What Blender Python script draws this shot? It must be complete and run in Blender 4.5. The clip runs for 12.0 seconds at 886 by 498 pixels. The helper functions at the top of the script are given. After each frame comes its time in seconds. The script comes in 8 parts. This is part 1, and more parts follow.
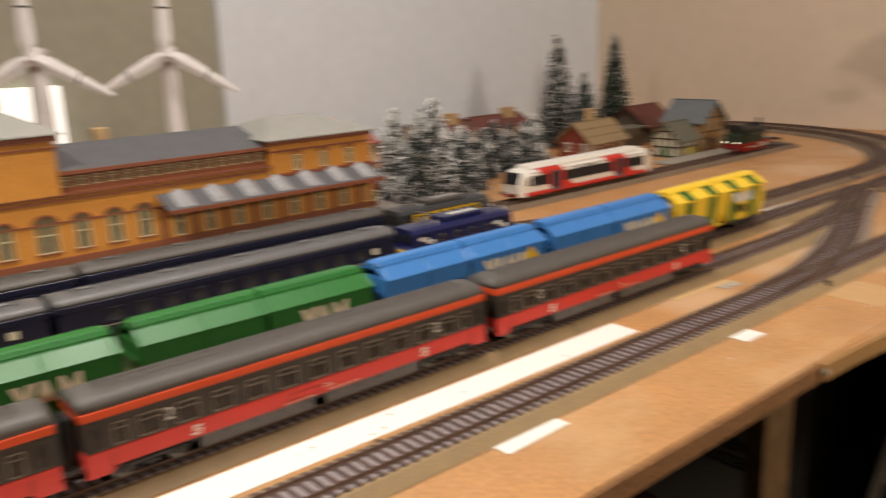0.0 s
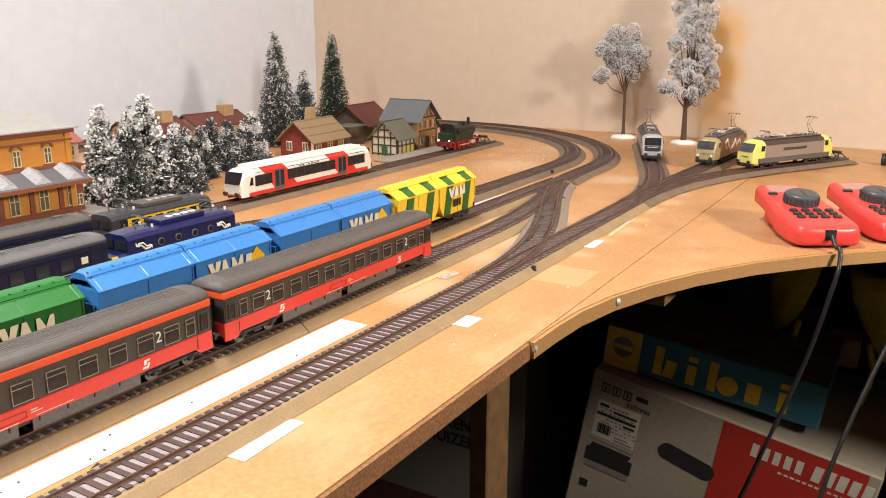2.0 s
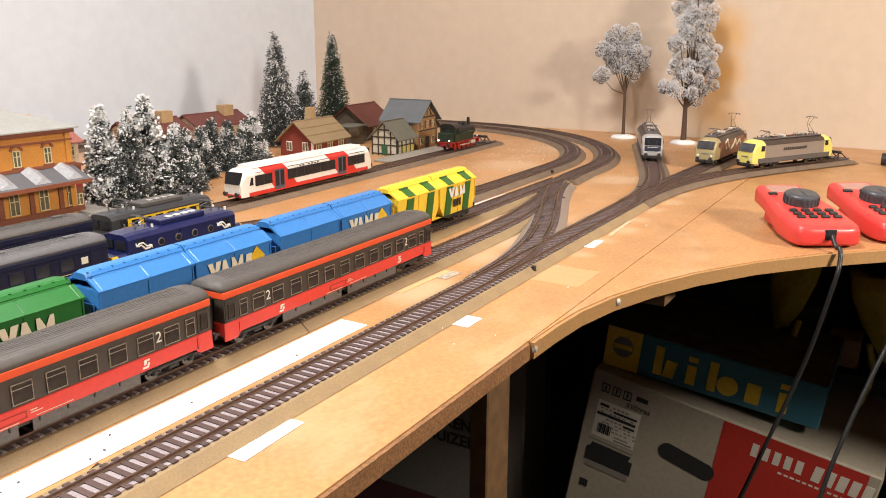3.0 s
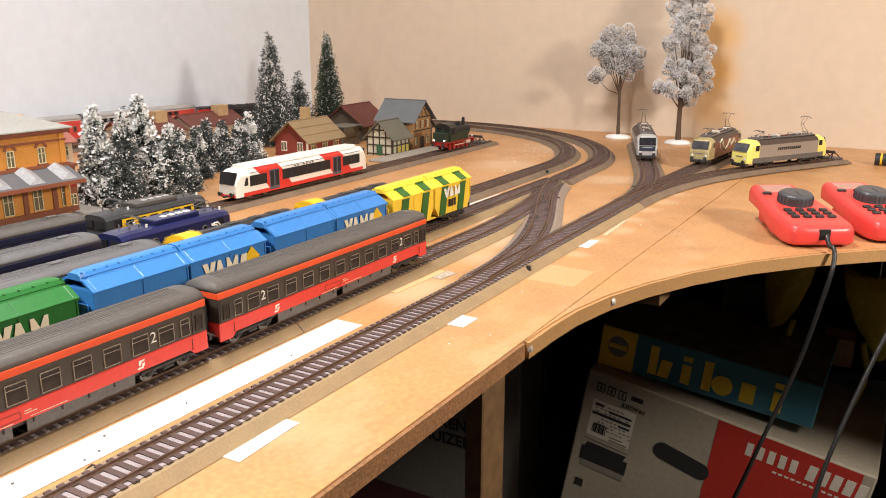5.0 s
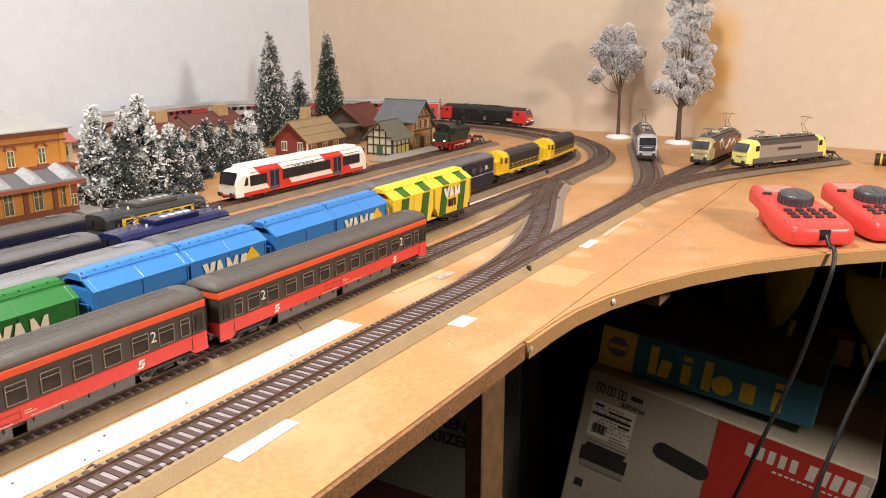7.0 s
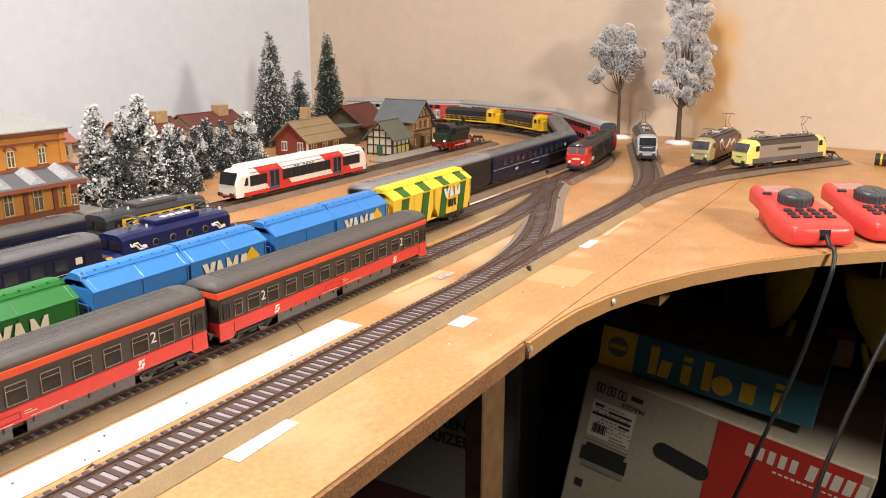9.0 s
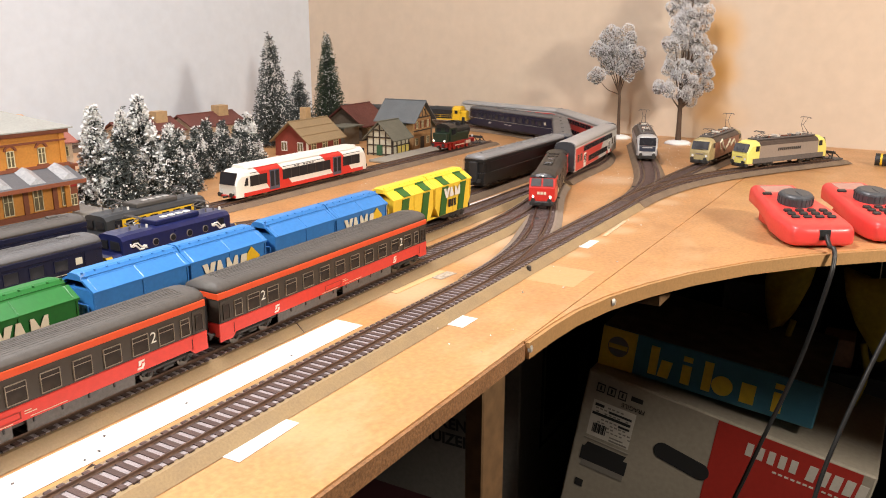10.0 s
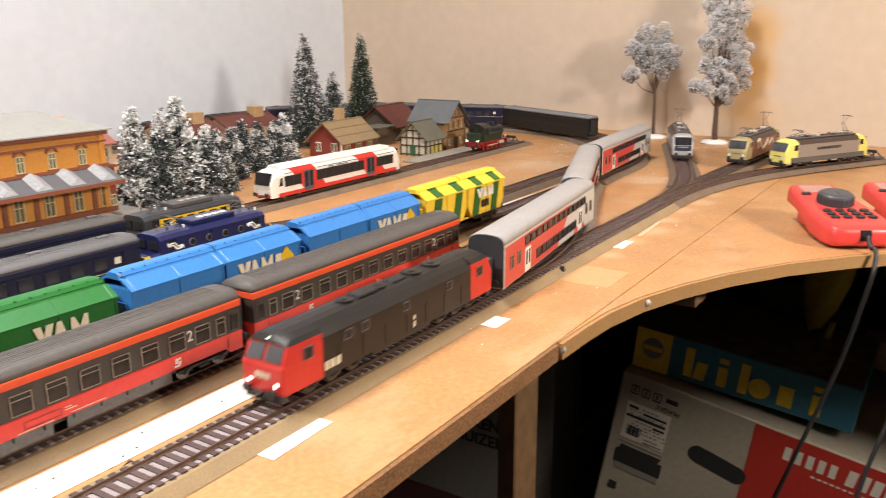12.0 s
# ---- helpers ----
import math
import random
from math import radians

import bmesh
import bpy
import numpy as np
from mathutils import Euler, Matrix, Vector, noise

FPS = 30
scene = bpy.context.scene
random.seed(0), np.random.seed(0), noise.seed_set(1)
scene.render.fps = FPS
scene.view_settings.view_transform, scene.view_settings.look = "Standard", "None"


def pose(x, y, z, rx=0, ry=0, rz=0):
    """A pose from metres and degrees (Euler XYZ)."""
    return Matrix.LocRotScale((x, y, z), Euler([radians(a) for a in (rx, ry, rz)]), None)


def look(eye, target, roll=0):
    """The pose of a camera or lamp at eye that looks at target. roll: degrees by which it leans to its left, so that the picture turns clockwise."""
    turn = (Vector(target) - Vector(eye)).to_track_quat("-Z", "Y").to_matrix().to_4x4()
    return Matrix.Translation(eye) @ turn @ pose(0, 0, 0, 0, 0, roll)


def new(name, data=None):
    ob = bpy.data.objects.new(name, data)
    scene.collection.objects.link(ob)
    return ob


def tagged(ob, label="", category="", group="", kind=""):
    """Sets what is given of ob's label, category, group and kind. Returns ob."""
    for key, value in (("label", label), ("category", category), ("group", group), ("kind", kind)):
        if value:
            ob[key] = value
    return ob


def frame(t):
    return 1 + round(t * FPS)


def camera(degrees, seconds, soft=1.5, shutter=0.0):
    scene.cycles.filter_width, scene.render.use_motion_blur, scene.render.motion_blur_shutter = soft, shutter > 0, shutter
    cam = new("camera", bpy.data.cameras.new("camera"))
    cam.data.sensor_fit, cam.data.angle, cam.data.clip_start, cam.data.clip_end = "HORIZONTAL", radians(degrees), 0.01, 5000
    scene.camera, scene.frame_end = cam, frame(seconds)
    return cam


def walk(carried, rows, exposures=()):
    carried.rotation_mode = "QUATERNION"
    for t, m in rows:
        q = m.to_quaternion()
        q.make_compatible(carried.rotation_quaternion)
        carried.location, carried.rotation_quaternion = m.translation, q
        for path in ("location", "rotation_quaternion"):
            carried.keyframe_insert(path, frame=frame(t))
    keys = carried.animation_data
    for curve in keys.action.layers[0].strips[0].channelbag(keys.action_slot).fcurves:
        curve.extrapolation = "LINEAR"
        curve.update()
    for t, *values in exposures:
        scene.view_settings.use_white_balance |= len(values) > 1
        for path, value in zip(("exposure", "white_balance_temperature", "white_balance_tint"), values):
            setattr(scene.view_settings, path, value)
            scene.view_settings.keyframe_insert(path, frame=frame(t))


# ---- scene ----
# Metres; the table top is z = 0, the parallel tracks run along x.
EYE = (0.0, 0.0, 0.218)
cam = camera(56.8, 12.0, soft=1.0, shutter=0.65)


def aim(pitch, roll, yaw):
    """Camera pose: degrees down, lean, and turn to the left of the tracks' direction."""
    return Matrix.Translation(EYE) @ pose(0, 0, 0, 0, 0, yaw - 90) @ pose(0, 0, 0, 90 - pitch, 0, 0) @ pose(0, 0, 0, 0, 0, roll)


walk(cam, [(0.0, aim(14.43, -2.14, 50.2)), (0.5, aim(14.8, -0.38, 36.42)), (1.0, aim(14.78, 0.19, 30.68)),
           (1.5, aim(14.86, 0.18, 30.64)), (3.2, aim(14.86, 0.18, 30.64)), (4.8, aim(14.86, 0.2, 30.29)),
           (6.5, aim(14.86, 0.22, 30.29)), (11.0, aim(14.84, 0.22, 30.29)), (11.5, aim(14.78, 0.2, 30.38)),
           (12.0, aim(14.83, -0.28, 32.68))],
     exposures=[(0.0, -0.85, 7100, 11), (0.3, -0.70, 7600, 12), (0.7, -0.40, 7800, 12), (1.0, -0.20, 7150, 12), (1.5, -0.04, 6900, 12), (2.2, 0.0, 6550, 10), (12.0, 0.0, 6500, 10)])

# ---- world and light ----
world = bpy.data.worlds.new("room_air")
scene.world = world
world.use_nodes = True
world.node_tree.nodes["Background"].inputs[0].default_value = (1.0, 0.9, 0.78, 1)
world.node_tree.nodes["Background"].inputs[1].default_value = 0.03


def area_lamp(name, eye, target, watts, size, colour):
    d = bpy.data.lights.new(name, "AREA")
    d.energy, d.size, d.color, d.shape = watts, size, colour, "DISK"
    ob = new(name, d)
    ob.matrix_world = look(eye, target)
    return ob


area_lamp("ceiling_lamp", (0.45, 0.55, 1.50), (0.7, 0.75, 0), 25, 0.25, (1.0, 0.955, 0.985))
area_lamp("work_lamp", (0.71, -0.83, 0.58), (1.3, 0.50, -0.05), 18.5, 0.18, (1.0, 0.90, 0.80))
area_lamp("shelf_lamp", (-0.05, 0.50, 0.60), (0.30, 0.40, 0), 7.0, 0.08, (1.0, 0.96, 0.90))

# ---- materials ----
MATS = {}


def mat(name, colour, rough=0.5, metal=0.0, var=0.12, scale=180.0, bump=0.05, second=None, mix=0.5, coat=0.0, per_object=0.0, emit=0.0, trans=0.0, spec=0.5):
    """A procedural surface: base colour with two scales of variation, a second colour in blotches, fine relief."""
    if name in MATS:
        return MATS[name]
    m = bpy.data.materials.new(name)
    m.use_nodes = True
    nt = m.node_tree
    b = nt.nodes["Principled BSDF"]
    b.inputs["Roughness"].default_value = rough
    b.inputs["Metallic"].default_value = metal
    b.inputs["Coat Weight"].default_value = coat
    b.inputs["Specular IOR Level"].default_value = spec
    b.inputs["Transmission Weight"].default_value = trans
    co = nt.nodes.new("ShaderNodeTexCoord")
    n1 = nt.nodes.new("ShaderNodeTexNoise")
    n1.inputs["Scale"].default_value, n1.inputs["Detail"].default_value = scale, 6
    n2 = nt.nodes.new("ShaderNodeTexNoise")
    n2.inputs["Scale"].default_value, n2.inputs["Detail"].default_value = scale / 14, 4
    for n in (n1, n2):
        nt.links.new(co.outputs["Object"], n.inputs["Vector"])
    ramp = nt.nodes.new("ShaderNodeValToRGB")
    ramp.color_ramp.elements[0].position, ramp.color_ramp.elements[1].position = 0.36, 0.64
    other = second or tuple(c * (1 - var) for c in colour)
    ramp.color_ramp.elements[0].color = (*colour, 1)
    ramp.color_ramp.elements[1].color = (*(c * mix + o * (1 - mix) for c, o in zip(colour, other)), 1)
    nt.links.new(n2.outputs["Fac"], ramp.inputs["Fac"])
    fine = nt.nodes.new("ShaderNodeMapRange")
    fine.inputs["To Min"].default_value, fine.inputs["To Max"].default_value = 1 - var, 1 + var
    fine.inputs["From Min"].default_value, fine.inputs["From Max"].default_value = 0.3, 0.7
    nt.links.new(n1.outputs["Fac"], fine.inputs["Value"])
    hsv = nt.nodes.new("ShaderNodeHueSaturation")
    nt.links.new(ramp.outputs["Color"], hsv.inputs["Color"])
    val = fine.outputs["Result"]
    if per_object:
        info = nt.nodes.new("ShaderNodeObjectInfo")
        mr = nt.nodes.new("ShaderNodeMapRange")
        mr.inputs["To Min"].default_value, mr.inputs["To Max"].default_value = 1 - per_object, 1 + per_object
        nt.links.new(info.outputs["Random"], mr.inputs["Value"])
        mul = nt.nodes.new("ShaderNodeMath")
        mul.operation = "MULTIPLY"
        nt.links.new(mr.outputs["Result"], mul.inputs[0])
        nt.links.new(val, mul.inputs[1])
        val = mul.outputs[0]
    nt.links.new(val, hsv.inputs["Value"])
    nt.links.new(hsv.outputs["Color"], b.inputs["Base Color"])
    rr = nt.nodes.new("ShaderNodeMapRange")
    rr.inputs["To Min"].default_value, rr.inputs["To Max"].default_value = max(0.02, rough - 0.1), min(1, rough + 0.1)
    nt.links.new(n2.outputs["Fac"], rr.inputs["Value"])
    nt.links.new(rr.outputs["Result"], b.inputs["Roughness"])
    if bump:
        bp = nt.nodes.new("ShaderNodeBump")
        bp.inputs["Strength"].default_value, bp.inputs["Distance"].default_value = bump, 0.002
        nt.links.new(n1.outputs["Fac"], bp.inputs["Height"])
        nt.links.new(bp.outputs["Normal"], b.inputs["Normal"])
    if emit:
        b.inputs["Emission Color"].default_value = (*colour, 1)
        b.inputs["Emission Strength"].default_value = emit
    MATS[name] = m
    return m


BOARD = mat("hardboard", (0.52, 0.268, 0.106), 0.40, var=0.15, scale=260, bump=0.06, second=(0.40, 0.218, 0.097))
BOARD_EDGE = mat("board_edge", (0.27, 0.13, 0.05), 0.75, var=0.3, scale=500, bump=0.4)
PINE_STRIP = mat("edge_strip", (0.42, 0.235, 0.092), 0.5, var=0.10, scale=420, bump=0.1)
LEG_WOOD = mat("leg_wood", (0.175, 0.100, 0.045), 0.55, var=0.25, scale=60, bump=0.15)
BEIGE = mat("beige_wall_paint", (0.62, 0.505, 0.385), 0.75, var=0.035, scale=40, bump=0.05, second=(0.585, 0.47, 0.35))
WHITE_WALL = mat("grey_white_wall_paint", (0.69, 0.745, 0.80), 0.75, var=0.03, scale=40, bump=0.05)
OLIVE_WALL = mat("olive_grey_wall_paint", (0.33, 0.32, 0.25), 0.8, var=0.05, scale=40, bump=0.05)
CEIL = mat("ceiling_paint", (0.75, 0.72, 0.66), 0.8, var=0.03, scale=30)
FLOOR = mat("dark_floor", (0.06, 0.051, 0.044), 0.7, var=0.3, scale=50, bump=0.1)
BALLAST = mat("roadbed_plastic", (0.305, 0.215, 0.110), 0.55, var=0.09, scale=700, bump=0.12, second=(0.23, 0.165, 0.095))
# darker brown roadbed for the far and curved tracks
BALLAST_FAR = mat("dark_roadbed_plastic", (0.180, 0.128, 0.084), 0.58, var=0.11, scale=700, bump=0.15, second=(0.12, 0.085, 0.06))
SLEEPER = mat("sleeper_plastic", (0.085, 0.052, 0.045), 0.6, var=0.25, scale=900, bump=0.2, per_object=0.15)
INFILL = mat("grey_ballast_infill", (0.33, 0.285, 0.29), 0.75, var=0.22, scale=1200, bump=0.5)
RAIL = mat("rail_steel", (0.20, 0.13, 0.095), 0.34, 0.75, var=0.2, scale=400, bump=0.05)
SNOW = mat("snow", (0.80, 0.80, 0.78), 0.8, var=0.08, scale=600, bump=0.4)
PAPER = mat("white_paper", (0.82, 0.80, 0.75), 0.7, var=0.04, scale=300, bump=0.1)
TAPE = mat("masking_tape", (0.62, 0.42, 0.20), 0.45, var=0.06, scale=200, bump=0.08)
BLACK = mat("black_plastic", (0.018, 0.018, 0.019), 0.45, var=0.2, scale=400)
GLASS = mat("tinted_window", (0.022, 0.022, 0.026), 0.18, var=0.2, scale=60, bump=0, spec=0.22)
STEELBRIGHT = mat("bright_steel", (0.78, 0.74, 0.66), 0.35, 0.55, var=0.1, scale=400)
SILVER = mat("silver_paint", (0.50, 0.50, 0.50), 0.35, 0.35, var=0.06, scale=400)



def soft_patch(m, centre, radius, colour, amount):
    """A soft-edged patch of another colour on a material, with an uneven rim."""
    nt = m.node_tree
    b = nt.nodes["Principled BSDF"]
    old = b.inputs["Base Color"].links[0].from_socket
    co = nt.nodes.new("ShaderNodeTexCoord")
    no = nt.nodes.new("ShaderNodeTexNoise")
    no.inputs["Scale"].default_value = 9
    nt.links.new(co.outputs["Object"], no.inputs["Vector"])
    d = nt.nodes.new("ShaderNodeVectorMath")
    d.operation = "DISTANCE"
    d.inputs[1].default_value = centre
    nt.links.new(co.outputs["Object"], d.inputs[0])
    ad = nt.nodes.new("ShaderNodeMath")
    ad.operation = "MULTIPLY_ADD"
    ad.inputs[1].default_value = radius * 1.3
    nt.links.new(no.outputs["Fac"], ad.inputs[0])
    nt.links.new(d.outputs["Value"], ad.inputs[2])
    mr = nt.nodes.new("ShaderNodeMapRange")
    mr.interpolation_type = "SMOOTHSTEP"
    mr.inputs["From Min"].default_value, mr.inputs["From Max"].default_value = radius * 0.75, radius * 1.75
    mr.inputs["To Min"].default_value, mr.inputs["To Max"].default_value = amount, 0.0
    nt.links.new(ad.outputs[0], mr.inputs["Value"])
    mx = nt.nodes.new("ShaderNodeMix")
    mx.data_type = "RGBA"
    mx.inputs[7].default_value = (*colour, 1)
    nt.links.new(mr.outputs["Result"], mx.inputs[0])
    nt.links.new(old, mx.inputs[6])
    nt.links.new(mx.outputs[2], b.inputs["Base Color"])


# three orange patches, one above another, on the beige wall
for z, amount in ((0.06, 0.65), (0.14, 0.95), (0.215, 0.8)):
    soft_patch(BEIGE, (1.79, 0.394, z), 0.070, (0.64, 0.35, 0.10), amount)



def worn_board(m, pale, dark):
    """Old dusty film in broken patches, long scuffs and small dark pits on a bare board."""
    nt = m.node_tree
    b = nt.nodes["Principled BSDF"]
    col = b.inputs["Base Color"].links[0].from_socket
    co = nt.nodes.new("ShaderNodeTexCoord")
    for scale, stretch, lo, hi, colour, amount, rough in ((6.0, (1, 1.6, 1), 0.50, 0.68, pale, 0.55, 0.7), (30.0, (0.35, 1.5, 1), 0.60, 0.70, pale, 0.35, 0.65), (11.0, (1, 1, 1), 0.60, 0.72, dark, 0.45, 0.5), (240.0, (1, 1, 1), 0.70, 0.74, dark, 0.6, 0.5)):
        mp = nt.nodes.new("ShaderNodeMapping")
        mp.inputs["Scale"].default_value = stretch
        mp.inputs["Rotation"].default_value = (0, 0, 0.35)
        mp.inputs["Location"].default_value = (scale * 0.37, 0.21, 0)
        nt.links.new(co.outputs["Object"], mp.inputs["Vector"])
        no = nt.nodes.new("ShaderNodeTexNoise")
        no.inputs["Scale"].default_value, no.inputs["Detail"].default_value, no.inputs["Roughness"].default_value = scale, 8, rough
        nt.links.new(mp.outputs["Vector"], no.inputs["Vector"])
        mr = nt.nodes.new("ShaderNodeMapRange")
        mr.interpolation_type = "SMOOTHSTEP"
        mr.inputs["From Min"].default_value, mr.inputs["From Max"].default_value = lo, hi
        mr.inputs["To Min"].default_value, mr.inputs["To Max"].default_value = 0.0, amount
        nt.links.new(no.outputs["Fac"], mr.inputs["Value"])
        mx = nt.nodes.new("ShaderNodeMix")
        mx.data_type = "RGBA"
        mx.inputs[7].default_value = (*colour, 1)
        nt.links.new(mr.outputs["Result"], mx.inputs[0])
        nt.links.new(col, mx.inputs[6])
        col = mx.outputs[2]
    nt.links.new(col, b.inputs["Base Color"])


worn_board(BOARD, (0.57, 0.365, 0.20), (0.36, 0.165, 0.060))
# pale paste residue beside the front track, more pale patches and four darker brown ones
for k in range(8):
    soft_patch(BOARD, (0.70 + 0.062 * k, 0.284 + 0.004 * (k % 3), 0), 0.022, (0.66, 0.47, 0.28), 0.5)
for x, y, r, a in ((1.00, 0.44, 0.05, 0.6), (0.86, 0.43, 0.05, 0.55), (0.78, 0.36, 0.04, 0.5), (1.20, 0.40, 0.06, 0.45), (1.25, 0.60, 0.08, 0.4), (1.48, 0.62, 0.07, 0.5), (0.57, 0.365, 0.05, 0.5), (0.70, 0.365, 0.04, 0.4)):
    soft_patch(BOARD, (x, y, 0), r, (0.66, 0.50, 0.33), a)
for x, y, r, a in ((1.02, 0.20, 0.05, 0.4), (0.60, 0.255, 0.03, 0.35), (1.22, 0.16, 0.07, 0.45), (0.93, 0.245, 0.02, 0.4)):
    soft_patch(BOARD, (x, y, 0), r, (0.36, 0.17, 0.06), a)

# ---- mesh helpers ----


def obj(name, bm, material, parent=None, label="", smooth=False):
    bmesh.ops.recalc_face_normals(bm, faces=bm.faces[:])
    me = bpy.data.meshes.new(name)
    bm.to_mesh(me)
    bm.free()
    for mm in (material if isinstance(material, (list, tuple)) else [material]):
        me.materials.append(mm)
    if smooth:
        for p in me.polygons:
            p.use_smooth = True
    ob = new(name, me)
    if parent is not None:
        ob.parent = parent
    if label:
        ob["label"] = label
    return ob


def part(name, bm, material, parent, label="", smooth=False):
    return obj(name, bm, material, parent, label, smooth)


def share(name, me_ob, parent, m, label=""):
    """Another object on the mesh of me_ob."""
    ob = new(name, me_ob.data)
    ob.parent = parent
    ob.matrix_basis = m
    if label:
        ob["label"] = label
    return ob


def thing(name, label, category, group="", at=None, kind=""):
    ob = new(name)
    ob.empty_display_size = 0.01
    if at is not None:
        ob.matrix_basis = at
    return tagged(ob, label, category, group, kind)


def B():
    return bmesh.new()


def bx(bm, x0, x1, y0, y1, z0, z1, bevel=0.0, m=None):
    vs = [bm.verts.new((x, y, z)) for x in (x0, x1) for y in (y0, y1) for z in (z0, z1)]
    fs = [bm.faces.new([vs[i] for i in q]) for q in ((0, 1, 3, 2), (4, 6, 7, 5), (0, 4, 5, 1), (2, 3, 7, 6), (0, 2, 6, 4), (1, 5, 7, 3))]
    if bevel:
        es = list({e for f in fs for e in f.edges})
        r = bmesh.ops.bevel(bm, geom=es, offset=bevel, segments=1, affect="EDGES", profile=0.5)
        vs = list({v for f in r["faces"] for v in f.verts} | {v for v in vs if v.is_valid})
    if m is not None:
        bmesh.ops.transform(bm, matrix=m, verts=vs)
    return bm


def loft(bm, rings, close=True):
    """Skin through rings of equal length (lists of points), capped at both ends."""
    rv = [[bm.verts.new(p) for p in r] for r in rings]
    n = len(rv[0])
    for a, b in zip(rv, rv[1:]):
        for i in range(n if close else n - 1):
            bm.faces.new((a[i], a[(i + 1) % n], b[(i + 1) % n], b[i]))
    if close:
        bm.faces.new(rv[0][::-1])
        bm.faces.new(rv[-1])
    return bm


def along_x(bm, prof, x0, x1):
    """A profile of (y, z) drawn along x."""
    return loft(bm, [[(x0, y, z) for y, z in prof], [(x1, y, z) for y, z in prof]])


def cyl(bm, p, axis, r, h, n=12, r2=None):
    """A cylinder or cone from p along the axis letter or vector."""
    v = {"x": Vector((1, 0, 0)), "y": Vector((0, 1, 0)), "z": Vector((0, 0, 1))}.get(axis) if isinstance(axis, str) else Vector(axis).normalized()
    q = v.to_track_quat("Z", "Y")
    r2 = r if r2 is None else r2
    rings = []
    for rad, d in ((r, 0), (r2, h)):
        rings.append([Vector(p) + q @ Vector((rad * math.cos(2 * math.pi * i / n), rad * math.sin(2 * math.pi * i / n), d)) for i in range(n)])
    return loft(bm, rings)


def tube(bm, pts, radii, n=6):
    """A bent round bar through points."""
    pts = [Vector(p) for p in pts]
    rings = []
    for i, p in enumerate(pts):
        d = (pts[min(i + 1, len(pts) - 1)] - pts[max(i - 1, 0)]).normalized()
        q = d.to_track_quat("Z", "Y")
        r = radii[i] if isinstance(radii, (list, tuple)) else radii
        rings.append([p + q @ Vector((r * math.cos(2 * math.pi * k / n), r * math.sin(2 * math.pi * k / n), 0)) for k in range(n)])
    return loft(bm, rings)


def prism(bm, poly, z0, z1):
    """A flat polygon (x, y) raised from z0 to z1."""
    return loft(bm, [[(x, y, z0) for x, y in poly], [(x, y, z1) for x, y in poly]])


# ---- the room ----
WX, WY, FLOOR_Z, CEIL_Z = 1.79, 1.465, -0.75, 1.60
bm = B()
bx(bm, -2.6, WX + 0.1, -2.6, WY + 0.6, FLOOR_Z - 0.1, FLOOR_Z)
tagged(obj("floor", bm, FLOOR), "dark carpeted floor under the layout table", "floor", kind="structure")
bm = B()
bx(bm, -2.6, WX + 0.1, -2.6, WY + 0.6, CEIL_Z, CEIL_Z + 0.1)
tagged(obj("ceiling", bm, CEIL), "plain white painted ceiling", "ceiling", kind="structure")
bm = B()
bx(bm, WX, WX + 0.1, -2.6, WY, FLOOR_Z, CEIL_Z)
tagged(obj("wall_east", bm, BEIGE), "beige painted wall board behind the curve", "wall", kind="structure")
bm = B()
bx(bm, 0.70, WX + 0.1, WY, WY + 0.1, FLOOR_Z, CEIL_Z)
tagged(obj("wall_north", bm, WHITE_WALL), "pale grey-white painted wall", "wall", kind="structure")
bm = B()
bx(bm, -2.6, 0.70, WY + 0.012, WY + 0.10, FLOOR_Z, CEIL_Z)
tagged(obj("wall_alcove", bm, OLIVE_WALL), "olive-grey painted wall beside the white wall", "wall", kind="structure")
bm = B()
bx(bm, -2.7, -2.6, -2.6, WY + 0.6, FLOOR_Z, CEIL_Z)
tagged(obj("wall_west", bm, WHITE_WALL), "plain pale wall", "wall", kind="structure")
bm = B()
bx(bm, -2.6, WX + 0.1, -2.7, -2.6, FLOOR_Z, CEIL_Z)
tagged(obj("wall_south", bm, BEIGE), "plain beige wall", "wall", kind="structure")

# ---- the layout table ----
table = thing("layout_table", "hardboard layout table with a curved front edge on wooden legs", "table")
curve = [(0.516, 0.2315), (0.56, 0.2302), (0.60, 0.227), (0.65, 0.217), (0.703, 0.199), (0.761, 0.173), (0.826, 0.134), (0.891, 0.085), (0.95, 0.026), (1.0, -0.05), (1.04, -0.15), (1.06, -0.3), (1.06, -1.4)]
bm = B()
prism(bm, [(-2.3, 0.2325), (WX, 0.2325), (WX, WY), (0.70, WY), (0.70, WY + 0.011), (-2.3, WY + 0.011)], -0.012, 0)
part("tabletop", bm, [BOARD], table, "brown hardboard sheet")
bm = B()
prism(bm, curve + [(WX, -1.4), (WX, 0.2317), (0.516, 0.2317)], -0.012, -0.0005)
part("tabletop", bm, [BOARD], table, "brown hardboard sheet with a curved front")
